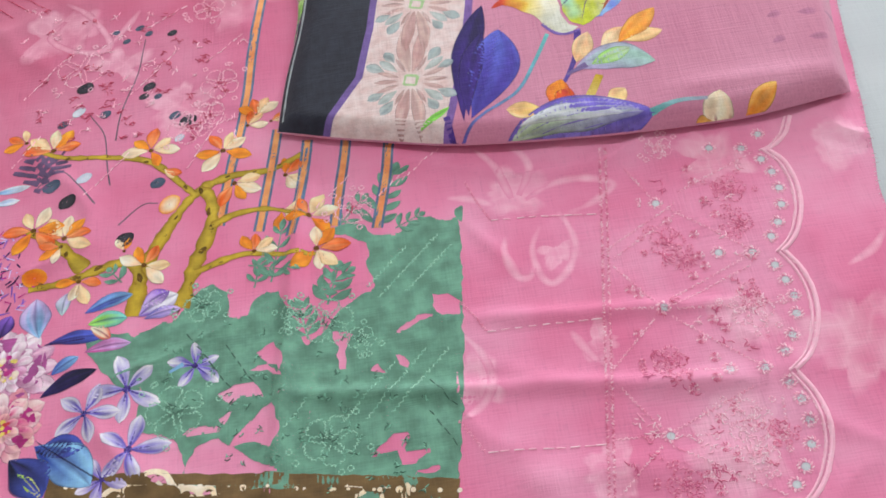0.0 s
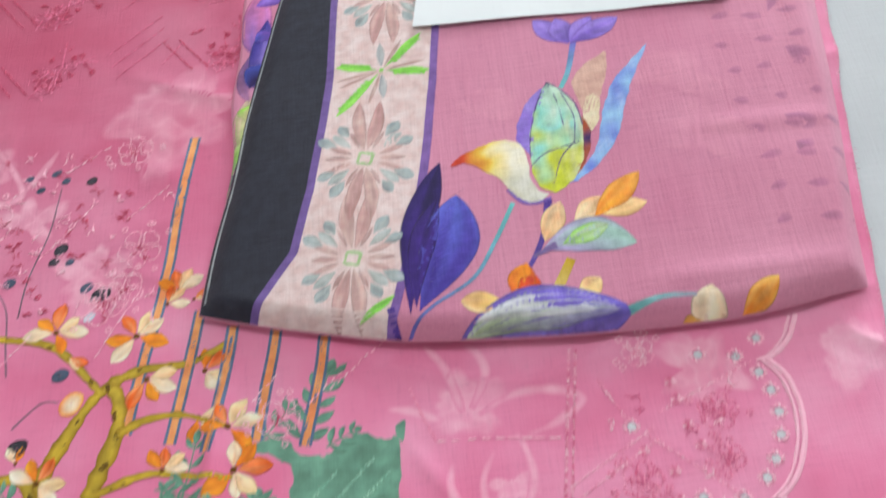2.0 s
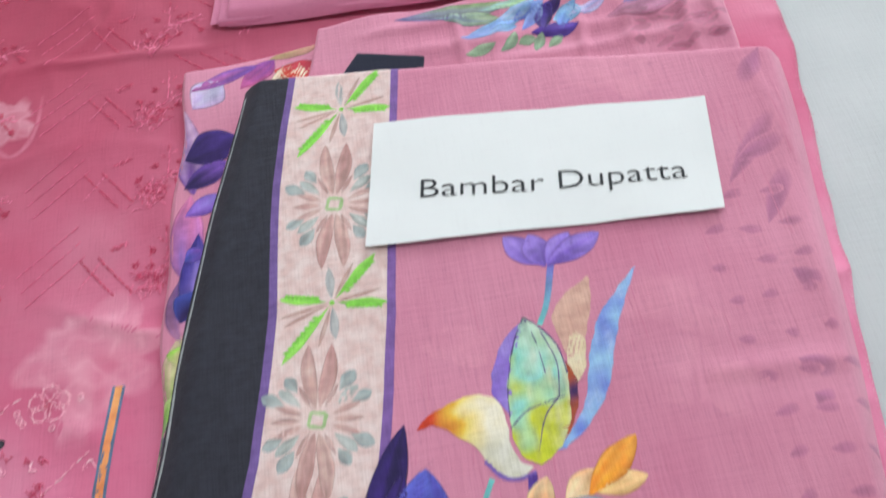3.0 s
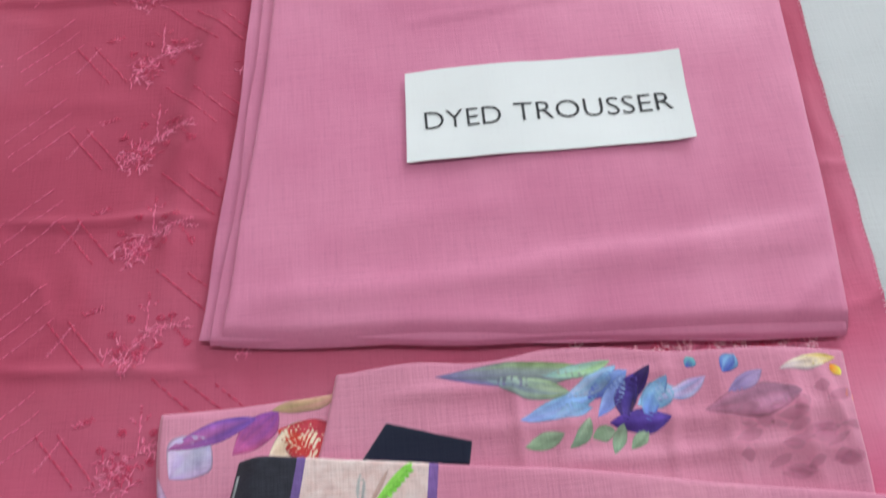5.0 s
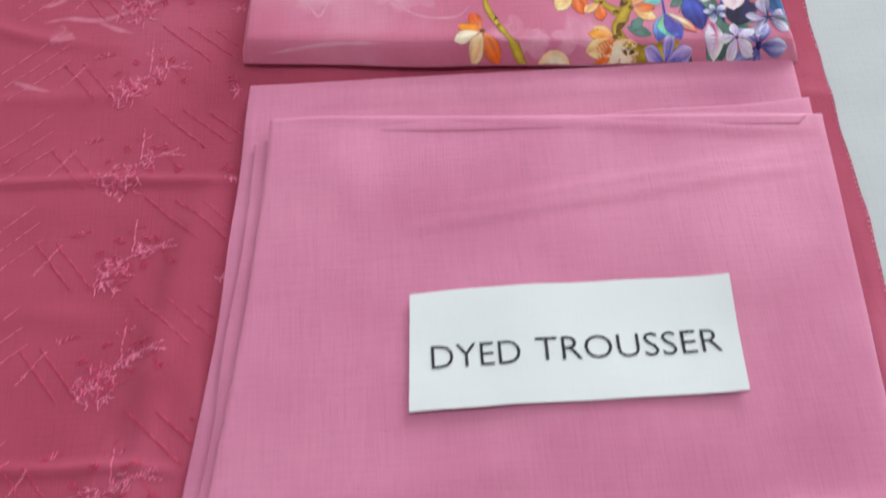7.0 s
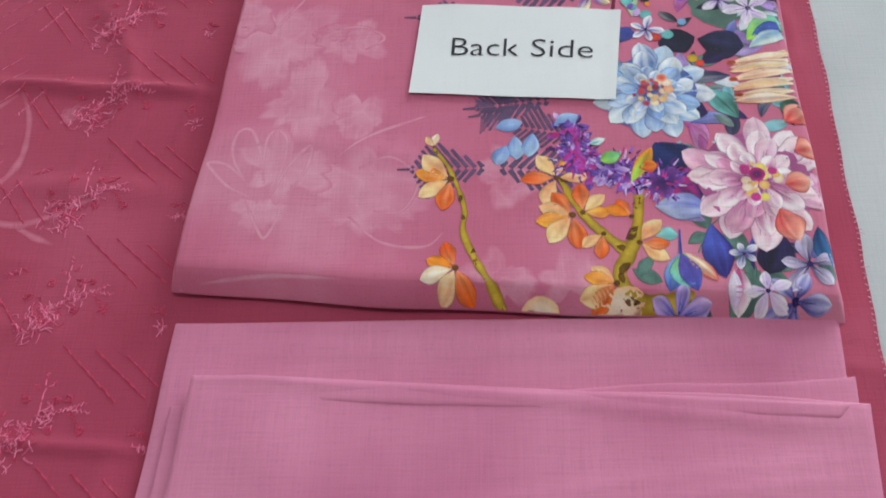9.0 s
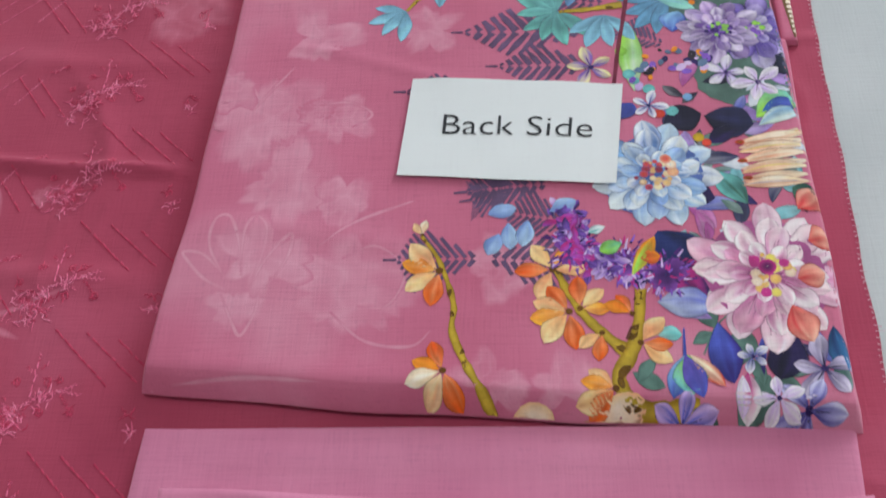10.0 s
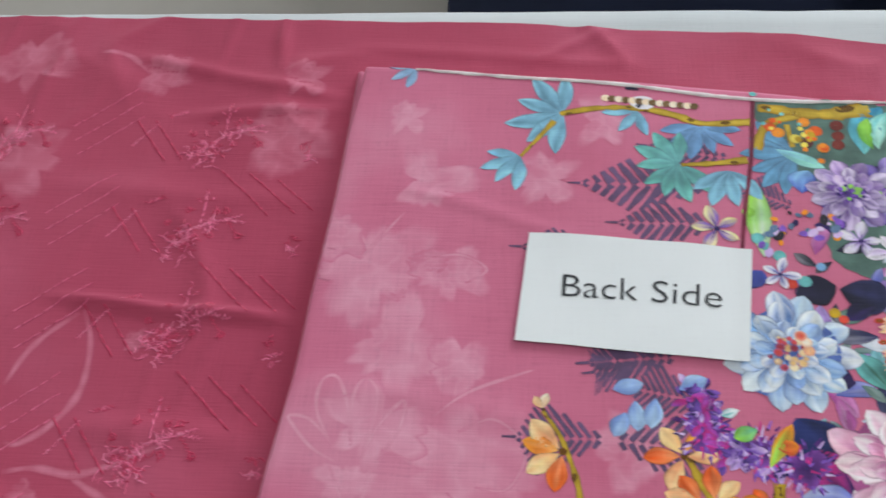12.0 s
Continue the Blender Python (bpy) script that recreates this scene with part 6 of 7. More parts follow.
for a, w, c, d in [((0.0722, 1.0632, 0.1704, 1.0592), 0.018, rgb(120, 110, 170), rgb(150, 180, 130)), ((0.1192, 1.0294, 0.1681, 1.0446), 0.014, rgb(140, 160, 225), SKY), ((0.1609, 1.0416, 0.1871, 1.0576), 0.014, BLUE, rgb(120, 150, 215)), ((0.1716, 1.0243, 0.2081, 1.0244), 0.016, rgb(74, 44, 140), rgb(90, 70, 160)), ((0.1796, 1.0325, 0.2012, 1.0600), 0.010, rgb(74, 44, 140), INDIGO), ((0.1901, 1.0351, 0.2135, 1.0438), 0.018, SKY, rgb(150, 180, 226)), ((0.2435, 1.0502, 0.2528, 1.0617), 0.012, BLUE, SKY), ((0.2226, 1.0560, 0.2282, 1.0618), 0.008, BLUE, TEAL), ((0.2851, 1.0536, 0.3124, 1.0535), 0.008, CREAM, rgb(220, 190, 90)), ((0.3080, 1.0495, 0.3126, 1.0415), 0.007, ORANGE, YELLOW), ((0.1206, 1.0134, 0.1445, 1.0198), 0.010, rgb(130, 160, 130), rgb(150, 176, 150)), ((0.1605, 1.0165, 0.1743, 1.0205), 0.010, rgb(130, 160, 130), rgb(150, 176, 150)), ((0.1820, 1.0075, 0.1938, 1.0186), 0.008, rgb(130, 160, 130), rgb(150, 176, 150)), ((0.2288, 1.0277, 0.2868, 1.0330), 0.022, rgb(176, 110, 140), rgb(170, 120, 150))]:
    ink.petal(*a, w, c, d, cover=0.9)
for a, w, c, d in [((0.1477, 1.0429, 0.1810, 1.0619), 0.012, rgb(170, 190, 236), SKY), ((0.1656, 1.0285, 0.1849, 1.0540), 0.011, rgb(110, 130, 210), rgb(150, 176, 230)), ((0.1814, 1.0234, 0.1918, 1.0552), 0.013, INDIGO, rgb(90, 70, 170)), ((0.1944, 1.0221, 0.2099, 1.0516), 0.012, rgb(96, 112, 200), SKY), ((0.2022, 1.0376, 0.2332, 1.0493), 0.010, rgb(150, 170, 226), LILAC), ((0.1024, 1.0591, 0.1515, 1.0462), 0.014, rgb(132, 150, 170), rgb(160, 186, 150)), ((0.1363, 1.0588, 0.1782, 1.0652), 0.010, rgb(140, 180, 190), rgb(150, 190, 140)), ((0.1465, 1.0109, 0.1607, 1.0289), 0.008, rgb(120, 156, 130), rgb(150, 176, 150)), ((0.1718, 1.0050, 0.1798, 1.0235), 0.008, rgb(120, 156, 130), rgb(150, 176, 150)), ((0.1391, 1.0292, 0.1634, 1.0359), 0.010, rgb(150, 170, 226), SKY), ((0.2772, 1.0487, 0.3046, 1.0498), 0.009, rgb(200, 180, 190), CREAM), ((0.2441, 1.0372, 0.2672, 1.0497), 0.010, rgb(140, 120, 180), rgb(170, 150, 200))]:
    ink.petal(*a, w, c, d, cover=0.85, bend=dice.uniform(-0.12, 0.12))
for i in range(26):
    x, y = lerp(lerp((0.2309, 1.0384), (0.3140, 1.0340), dice.random()), lerp((0.2355, 0.9819), (0.3118, 0.9780), dice.random()), dice.random())
    ink.petal(x, y, x + dice.uniform(0.008, 0.02), y + dice.uniform(-0.005, 0.008), dice.uniform(0.004, 0.009), rgb(190, 106, 142), rgb(196, 124, 158), cover=0.25)
ink.stroke((0.3130, 1.0304, 0.3202, 1.0261, 0.3206, 1.0153), 0.005, 0.005, ORANGE, YELLOW)
ink.done("printed_middle_flowers", shawl, "blue and green print on the middle fold", CHIFFON_INK)
flap = Fold((0.0231, 1.0123), (0.0879, 1.0068), (0.0912, 1.0211), (0.0409, 1.0380), 0.0085, 0.0045, 0.002, 0.002, 0.002, 0.002, wrinkle=0.0016, low=0.002, tuck=0.002)
part("turned_corner", flap.mesh(0.003), NAVY, shawl, "crumpled black corner of the border band")
rim = Ink(top.h, 0.0006, top)
# pale ridged stroke paints the fold's highlight along the black band's left edge
rim.stroke([v for k in range(24) for v in top.xy(0.010, 0.02 + 0.95 * k / 23)], 0.0022, 0.0018, rgb(176, 186, 190), cover=0.75, ridge=0.0006, wobble=0.6)
rim.done("selvedge_highlight", shawl, "pale fold highlight painted along the selvedge")

# ---- the folded trouser cloth ----
trouser = tagged(new("trouser_cloth"), "folded plain dusty pink cotton trouser cloth in layers", "cloth", "folded cloths on the shirt")
T_CREASES = [(-0.0474, 1.1243, 0.3352, 1.1388, 0.0021, 0.010), (0.1248, 1.1370, 0.3392, 1.1516, 0.0017, 0.008), (0.0734, 1.3493, 0.3351, 1.3819, 0.0011, 0.004), (0.0286, 1.4018, 0.0500, 1.3368, 0.0009, 0.012), (-0.0113, 1.4467, 0.3456, 1.4096, 0.0014, 0.004), (0.0924, 1.3610, 0.3379, 1.3912, 0.0009, 0.005), (0.1131, 1.0953, 0.1567, 1.0812, 0.0025, 0.006), (0.2900, 1.0790, 0.3290, 1.1180, 0.0019, 0.006), (0.0100, 1.1700, 0.1500, 1.1850, 0.0010, 0.012)]
LOW_CREASES = [(0.1880, 1.4480, 0.2000, 1.4800, 0.0022, 0.003), (0.0050, 1.4650, 0.3300, 1.4600, 0.0014, 0.004)]
t_low = Fold((-0.0738, 1.1063), (0.3246, 1.0716), (0.3450, 1.4815), (-0.0345, 1.4825), 0.001, 0.0050, 0.004, 0.002, 0.0012, 0.003, bow=(-0.002, 0, 0.004, 0), wrinkle=0.0014, creases=LOW_CREASES, low=0.0040, tuck=0.006, wob=0.003)
t_mid = Fold((-0.0660, 1.1029), (0.3256, 1.0715), (0.3460, 1.4400), (-0.0300, 1.4290), 0.0068, 0.0026, 0.003, 0.002, 0.0010, 0.003, bow=(-0.002, 0, 0.004, 0), wrinkle=0.0008, low=0.0020, tuck=0.005, wob=0.003, drop=0.0040)
t_top = Fold((-0.0588, 1.1009), (0.3284, 1.0728), (0.3538, 1.4239), (-0.0190, 1.4441), 0.0102, 0.0040, 0.012, 0.0015, 0.0010, 0.005, bow=(-0.002, 0.001, 0.004, 0.001), wrinkle=0.0022, creases=T_CREASES, low=0.0022, tuck=0.004, wob=0.003, drop=0.0085)
part("under_fold", t_low.mesh(0.006), TROUSER, trouser)
part("middle_fold", t_mid.mesh(0.006), TROUSER, trouser)
part("top_fold", t_top.mesh(0.004), TROUSER, trouser)
strip = Fold((-0.0022, 1.4294), (0.3349, 1.4136), (0.3418, 1.4219), (0.0128, 1.4446), 0.0125, 0.002, 0.002, 0.001, 0.002, 0.002, wrinkle=0.0006, creases=[(0.1753, 1.4301, 0.1941, 1.4665, 0.001, 0.003)])
part("turned_edge", strip.mesh(0.005), TROUSER, trouser)

# ---- the folded back-panel cloth ----
back = tagged(new("back_cloth"), "folded pink cotton cloth with a bright floral print", "cloth", "folded cloths on the shirt")
B_CREASES = [(0.0286, 1.7507, 0.1404, 1.7137, 0.0012, 0.004), (-0.0192, 1.6126, 0.1124, 1.5913, 0.0008, 0.008), (-0.0268, 1.5173, 0.1579, 1.4974, 0.0010, 0.012)]
b_low = Fold((-0.0300, 1.5140), (0.3450, 1.4860), (0.3484, 1.7551), (-0.0193, 1.8725), 0.001, 0.005, 0.003, 0.003, 0.003, 0.003, wrinkle=0.0006)
b_top = Fold((-0.0408, 1.5048), (0.3500, 1.4761), (0.3399, 1.8298), (-0.0129, 1.8644), 0.001, 0.0165, 0.014, 0.002, 0.004, 0.005, bow=(-0.004, 0.001, 0, 0), wrinkle=0.0016, creases=B_CREASES, low=0.0085, tuck=0.009, wob=0.0025, drop=0.0050)
part("under_fold", b_low.mesh(0.006), BACK, back)
part("top_fold", b_top.mesh(0.004), BACK, back)
b_side = Fold((0.3429, 1.7529), (0.3556, 1.7527), (0.3560, 1.8391), (0.3427, 1.8421), 0.001, 0.004, 0.002, 0.002, 0.002, 0.002)
part("side_fold", b_side.mesh(0.004), BACK, back)
ink = Ink(b_side.h, 0.0005, b_side)
ink.stroke((0.3520, 1.8339, 0.3520, 1.8187), 0.007, 0.007, WHITE)
ink.stroke((0.3520, 1.8187, 0.3520, 1.8138), 0.007, 0.007, NIGHT)
ink.stroke((0.3520, 1.8138, 0.3521, 1.7885, 0.3544, 1.7536), 0.0075, 0.003, KHAKI)
for i in range(12):
    t = i / 12
    ink.disc(*lerp((0.3518, 1.8103), (0.3542, 1.7568), t), 0.0022 * (1 - t * 0.4), CREAM, n=8)
ink.done("printed_selvedge", back, "khaki and cream printed selvedge")

ink = Ink(b_top.h, 0.0004, b_top, True)
for flower in [(0.0798, 1.5633, 0.0342, 8, 0, 360), (0.0097, 1.6930, 0.0342, 8, 20, 360), (0.0580, 1.6908, 0.0198, 5, 0, 360), (0.0297, 1.6364, 0.0270, 7, 0, 360), (0.0659, 1.6240, 0.0173, 5, 0, 300), (0.0086, 1.5553, 0.0162, 5, -90, 220), (0.1655, 1.5767, 0.0198, 5, 0, 360), (0.1553, 1.5015, 0.0180, 4, 60, 220), (0.1952, 1.4972, 0.0173, 4, 100, 220), (-0.0157, 1.7189, 0.0180, 6, 0, 300)] + [(0.0214, 1.8147, 0.0144, 5, 0, 300), (0.1126, 1.7622, 0.0216, 5, 0, 300), (0.1490, 1.8102, 0.0180, 5, 0, 260), (0.0404, 1.7614, 0.0216, 6, 0, 300), (0.0212, 1.5844, 0.0252, 6, 0, 300)]:
    ghost(ink, *flower, rgb(236, 186, 208), 0.36)
for pts in [(0.0019, 1.5695, -0.0115, 1.5946, -0.0104, 1.6137, -0.0018, 1.6156, 0.0055, 1.5982, 0.0100, 1.5733), (0.0100, 1.5733, 0.0085, 1.6024, 0.0141, 1.6150, 0.0220, 1.6061, 0.0207, 1.5852, 0.0158, 1.5671), (0.0160, 1.5651, 0.0241, 1.5851, 0.0371, 1.6014, 0.0361, 1.5848, 0.0246, 1.5628), (0.0026, 1.5634, -0.0120, 1.5719, -0.0234, 1.5845, -0.0267, 1.5909, -0.0142, 1.5884, 0.0017, 1.5715), (-0.0005, 1.5615, 0.0085, 1.5417, 0.0144, 1.5339, 0.0210, 1.5491, 0.0219, 1.5629), (0.0543, 1.5925, 0.0738, 1.6086, 0.1009, 1.6206, 0.1111, 1.6245), (0.0642, 1.5480, 0.0850, 1.5285, 0.1109, 1.5242, 0.1234, 1.5351), (0.0685, 1.5838, 0.0884, 1.5914, 0.1059, 1.5745, 0.0969, 1.5511, 0.0772, 1.5516), (-0.0232, 1.5067, 0.0221, 1.5077, 0.0673, 1.5032), (-0.0360, 1.5052, -0.0251, 1.4977, -0.0192, 1.4905), (0.0017, 1.6982, 0.0148, 1.7174, 0.0282, 1.7371), (0.0462, 1.7010, 0.0646, 1.7026, 0.0799, 1.6922, 0.0659, 1.6808)]:
    chalk(ink, pts, 0.0024, rgb(238, 200, 218), 0.36)
ink.done("pale_flowers", back, "pale lilac-pink tone-on-tone flowers", BACK_WASH)

ink = Ink(b_top.h, 0.0006, b_top)
for a in [(0.1006, 1.5817, 0.1480, 1.5811, 0.046), (0.2077, 1.5746, 0.1544, 1.5810, 0.044), (0.1408, 1.6297, 0.1772, 1.6331, 0.04), (0.1639, 1.6135, 0.2025, 1.6052, 0.04), (0.1365, 1.7590, 0.2146, 1.7568, 0.042), (0.1595, 1.7286, 0.2199, 1.7278, 0.036), (0.1007, 1.7098, 0.1508, 1.7072, 0.03), (0.1410, 1.6299, 0.1891, 1.6335, 0.03), (0.1801, 1.7902, 0.2300, 1.7797, 0.03), (0.2356, 1.7564, 0.2657, 1.7425, 0.03), (0.1442, 1.6237, 0.1574, 1.6254, 0.03)]:
    hatch_leaf(ink, *a, n=11)
ink.done("printed_hatched_leaves", back, "dusky purple hatched leaves")

ink = Ink(b_top.h, 0.0016, b_top)
tuft_path = [(0.1996, 1.6129), (0.2036, 1.5900), (0.2202, 1.5751), (0.2444, 1.5670)]
for i in range(260):
    k = dice.random() * 2.999
    x, y = lerp(tuft_path[int(k)], tuft_path[int(k) + 1], k % 1)
    x, y, a = x + dice.gauss(0, 0.004), y + dice.gauss(0, 0.003), dice.uniform(0, 6.28)
    q = dice.uniform(0.005, 0.011)
    ink.petal(x, y, x + q * math.cos(a), y + q * math.sin(a), q * 0.45, (VIOLET, INDIGO, MAGENTA)[i % 3], (LILAC, VIOLET, rgb(150, 70, 170))[i % 3], cover=0.9)
ink.done("printed_tufted_flower", back, "violet and magenta feathery tufted flower")


def plain_leaf(ink, rows):
    for a, w, c, d in rows:
        ink.cut()
        ink.petal(*a, w, c, d, edge=lerp(d, NIGHT, 0.35), bend=dice.uniform(-0.08, 0.08))
        ink.cut("printed_leaf")


ink = Ink(b_top.h, 0.0002, b_top)
SLATE = rgb(84, 116, 108)
ink.fill((0.2516, 1.8281, 0.3353, 1.8259, 0.3397, 1.7591, 0.3482, 1.6867, 0.3186, 1.6830, 0.2853, 1.7036, 0.2833, 1.7466, 0.2577, 1.7698), SLATE, cover=0.9)
plain_leaf(ink, [((0.2314, 1.5069, 0.2480, 1.4974), 0.010, SLATE, SLATE), ((0.2339, 1.5005, 0.2436, 1.5150), 0.008, SLATE, SLATE), ((0.2894, 1.5100, 0.2921, 1.5329), 0.016, SLATE, SLATE), ((0.2629, 1.4729, 0.2700, 1.4881), 0.016, SLATE, SLATE), ((0.2879, 1.4730, 0.3029, 1.5037), 0.020, SLATE, SLATE), ((0.2993, 1.4974, 0.2956, 1.5132), 0.008, SLATE, SLATE), ((0.2774, 1.5329, 0.2699, 1.5465), 0.012, SLATE, SLATE), ((0.2647, 1.5231, 0.2771, 1.5296), 0.008, SLATE, SLATE), ((0.3025, 1.5005, 0.3186, 1.4943), 0.012, SLATE, SLATE)])
ink.stroke((0.2699, 1.5165, 0.2774, 1.5329, 0.2873, 1.5430), 0.001, 0.001, SLATE)
FILL = (SLATE, NIGHT, rgb(40, 44, 84), INDIGO, rgb(80, 90, 170), rgb(110, 170, 180), rgb(150, 120, 190), rgb(60, 100, 96), rgb(170, 80, 150), rgb(190, 200, 220))
for i in range(95):
    t, w = dice.random(), dice.random()
    x, y = lerp(lerp((0.2350, 1.5642), (0.2366, 1.6992), t), lerp((0.3386, 1.4974), (0.3414, 1.7230), t), 0.25 + 0.75 * w)
    a, q = dice.uniform(0, 6.28), dice.uniform(0.012, 0.026)
    c = FILL[i % len(FILL)]
    ink.cut()
    ink.petal(x, y, x + q * math.cos(a), y + q * math.sin(a), q * 0.42, c, lerp(c, WHITE, 0.25 * dice.random()), edge=lerp(c, NIGHT, 0.4), bend=dice.uniform(-0.12, 0.12))
    ink.cut("printed_leaf")
ink.done("printed_foliage", back, "slate green printed foliage")

ink = Ink(b_top.h, 0.0024, b_top)
for pts, a, b in [((0.1148, 1.5981, 0.1257, 1.5799, 0.1345, 1.5510, 0.1340, 1.5337, 0.1414, 1.5136, 0.1521, 1.4942, 0.1624, 1.4780), 0.0022, 0.0055), ((0.1927, 1.5718, 0.2022, 1.5504, 0.2151, 1.5332, 0.2306, 1.5182), 0.0035, 0.008), ((0.2392, 1.5589, 0.2360, 1.5331, 0.2305, 1.5166, 0.2239, 1.5037, 0.2303, 1.4896, 0.2443, 1.4856, 0.2656, 1.4865), 0.0055, 0.011), ((0.1753, 1.4762, 0.2012, 1.4794, 0.2241, 1.4819), 0.005, 0.009),
                  ((0.1233, 1.8174, 0.1496, 1.8228, 0.1759, 1.8230, 0.1981, 1.8173, 0.2162, 1.8097, 0.2463, 1.8109), 0.0045, 0.006), ((0.1197, 1.8110, 0.0984, 1.7807), 0.0042, 0.0025), ((0.2001, 1.7744, 0.2217, 1.7758, 0.2415, 1.7786), 0.003, 0.006), ((0.2475, 1.7879, 0.2582, 1.8095, 0.2902, 1.8210), 0.008, 0.005), ((0.2520, 1.8237, 0.2936, 1.8184, 0.3233, 1.8235), 0.006, 0.012), ((0.2709, 1.7897, 0.2691, 1.8092), 0.004, 0.004)]:
    branch(ink, pts, a, b)
FRUIT = (PEACH, ORANGE, PEACH, DEEP)
for x, y, r, n, turn, spread in [(0.1154, 1.5988, 0.012, 2, 95, 90), (0.1260, 1.5733, 0.028, 4, 190, 170), (0.1905, 1.5726, 0.024, 5, 120, 300), (0.1990, 1.5453, 0.026, 5, 200, 190), (0.2051, 1.5470, 0.022, 3, 45, 130), (0.2165, 1.5316, 0.020, 2, -120, 90), (0.1295, 1.5087, 0.024, 5, 200, 240), (0.2221, 1.4974, 0.024, 4, 185, 120), (0.2369, 1.5248, 0.022, 3, 0, 120), (0.2337, 1.5433, 0.020, 2, 140, 60)]:
    blossom(ink, x, y, r * 0.9, n, turn, spread, FRUIT if (x * 1000) % 2 < 1.2 else (ORANGE, DEEP, PEACH, CREAM), 0.50)
ink.disc(0.1783, 1.4842, 0.011, CREAM, PEACH, squash=0.7)
ink.disc(0.2243, 1.4843, 0.014, CREAM, PEACH, squash=0.7, turn=0.5)
ink.done("printed_branch", back, "gold branches with peach and orange blossoms")

ink = Ink(b_top.h, 0.0022, b_top)
ink.each = "printed_leaf"
CYAN = rgb(128, 186, 212)
for x, y, r, n, turn, spread, c in [(0.0243, 1.8610, 0.020, 3, 215, 120, rgb(150, 186, 224)), (0.1252, 1.8184, 0.036, 6, 175, 210, CYAN), (0.0984, 1.7797, 0.026, 4, 215, 130, CYAN), (0.1740, 1.8210, 0.024, 3, 235, 150, CYAN), (0.2142, 1.8068, 0.028, 6, -90, 200, rgb(112, 158, 206)), (0.1984, 1.7749, 0.030, 8, 200, 260, rgb(104, 178, 170)), (0.2302, 1.7695, 0.030, 4, -100, 130, CYAN), (0.2720, 1.7825, 0.034, 6, 190, 150, rgb(96, 150, 186))]:
    for i in range(n):
        a = radians(turn + spread * (i - (n - 1) / 2) / n)
        q = r * dice.uniform(0.85, 1.1)
        ink.petal(x, y, x + q * math.cos(a), y + q * math.sin(a), q * 0.34, lerp(c, STEEL, 0.35), c, edge=lerp(c, STEEL, 0.6), bend=dice.uniform(-0.06, 0.06))
ink.petal(0.2600, 1.7876, 0.2887, 1.7727, 0.010, CYAN, rgb(150, 220, 200))
for a in [(0.1532, 1.6125, 0.1705, 1.6165), (0.1899, 1.6131, 0.2056, 1.6206), (0.1655, 1.6057, 0.1665, 1.5868), (0.1769, 1.6075, 0.1735, 1.5886), (0.1601, 1.5982, 0.1537, 1.5832)]:
    ink.petal(*a, 0.011, rgb(120, 150, 214), rgb(160, 190, 226))
ink.done("printed_blue_leaves", back, "pale blue and teal printed leaves")

ink = Ink(b_top.h, 0.0026, b_top)
ink.each = "printed_petal"
plain_leaf(ink, [((0.2730, 1.5639, 0.2512, 1.5969), 0.034, NIGHT, rgb(40, 56, 120)), ((0.2762, 1.5499, 0.2606, 1.5783), 0.022, INDIGO, MAGENTA), ((0.2604, 1.6759, 0.2846, 1.6847), 0.022, NIGHT, NIGHT), ((0.2861, 1.6825, 0.3151, 1.6745), 0.026, NIGHT, rgb(36, 40, 80)), ((0.2477, 1.5501, 0.2788, 1.5464), 0.020, rgb(170, 180, 210), rgb(110, 120, 200)), ((0.2792, 1.5363, 0.2839, 1.4990), 0.018, BLUE, rgb(50, 40, 120)), ((0.3181, 1.5311, 0.3076, 1.5005), 0.022, INDIGO, NIGHT), ((0.3400, 1.5326, 0.3441, 1.5052), 0.012, rgb(30, 60, 110), rgb(50, 110, 160)), ((0.2462, 1.5297, 0.2594, 1.5290), 0.010, rgb(140, 180, 176), TEAL),
                 ((0.3001, 1.5037, 0.3048, 1.5295), 0.005, INDIGO, BLUE), ((0.2454, 1.7040, 0.2447, 1.7608), 0.016, rgb(190, 220, 190), LIME), ((0.2356, 1.6817, 0.2432, 1.6946), 0.014, rgb(60, 70, 130), BLUE), ((0.3421, 1.7120, 0.3370, 1.7334), 0.02, NIGHT, rgb(30, 40, 70)), ((0.2863, 1.6192, 0.2676, 1.6234), 0.02, INDIGO, NIGHT), ((0.3458, 1.6181, 0.3313, 1.6261), 0.014, rgb(30, 90, 90), DGREEN), ((0.3047, 1.6150, 0.2883, 1.6389), 0.016, DGREEN, TEAL), ((0.3048, 1.6714, 0.2873, 1.6613), 0.012, NIGHT, INDIGO)])
for a, w, c, d in [((0.3173, 1.6796, 0.3459, 1.6952), 0.020, LIME, TEAL), ((0.3212, 1.6837, 0.3451, 1.6895), 0.012, rgb(40, 90, 150), BLUE), ((0.3182, 1.6732, 0.3458, 1.6831), 0.012, rgb(200, 220, 210), SKY), ((0.3146, 1.7838, 0.3307, 1.8248), 0.022, TEAL, rgb(40, 130, 170)), ((0.3240, 1.7883, 0.3336, 1.8197), 0.014, rgb(160, 220, 200), TEAL), ((0.3205, 1.7884, 0.3204, 1.8151), 0.010, rgb(90, 160, 60), LIME), ((0.2727, 1.7525, 0.2780, 1.7707), 0.018, BLUE, SKY)]:
    ink.petal(*a, w, c, d, edge=lerp(c, NIGHT, 0.4), bend=0.12)
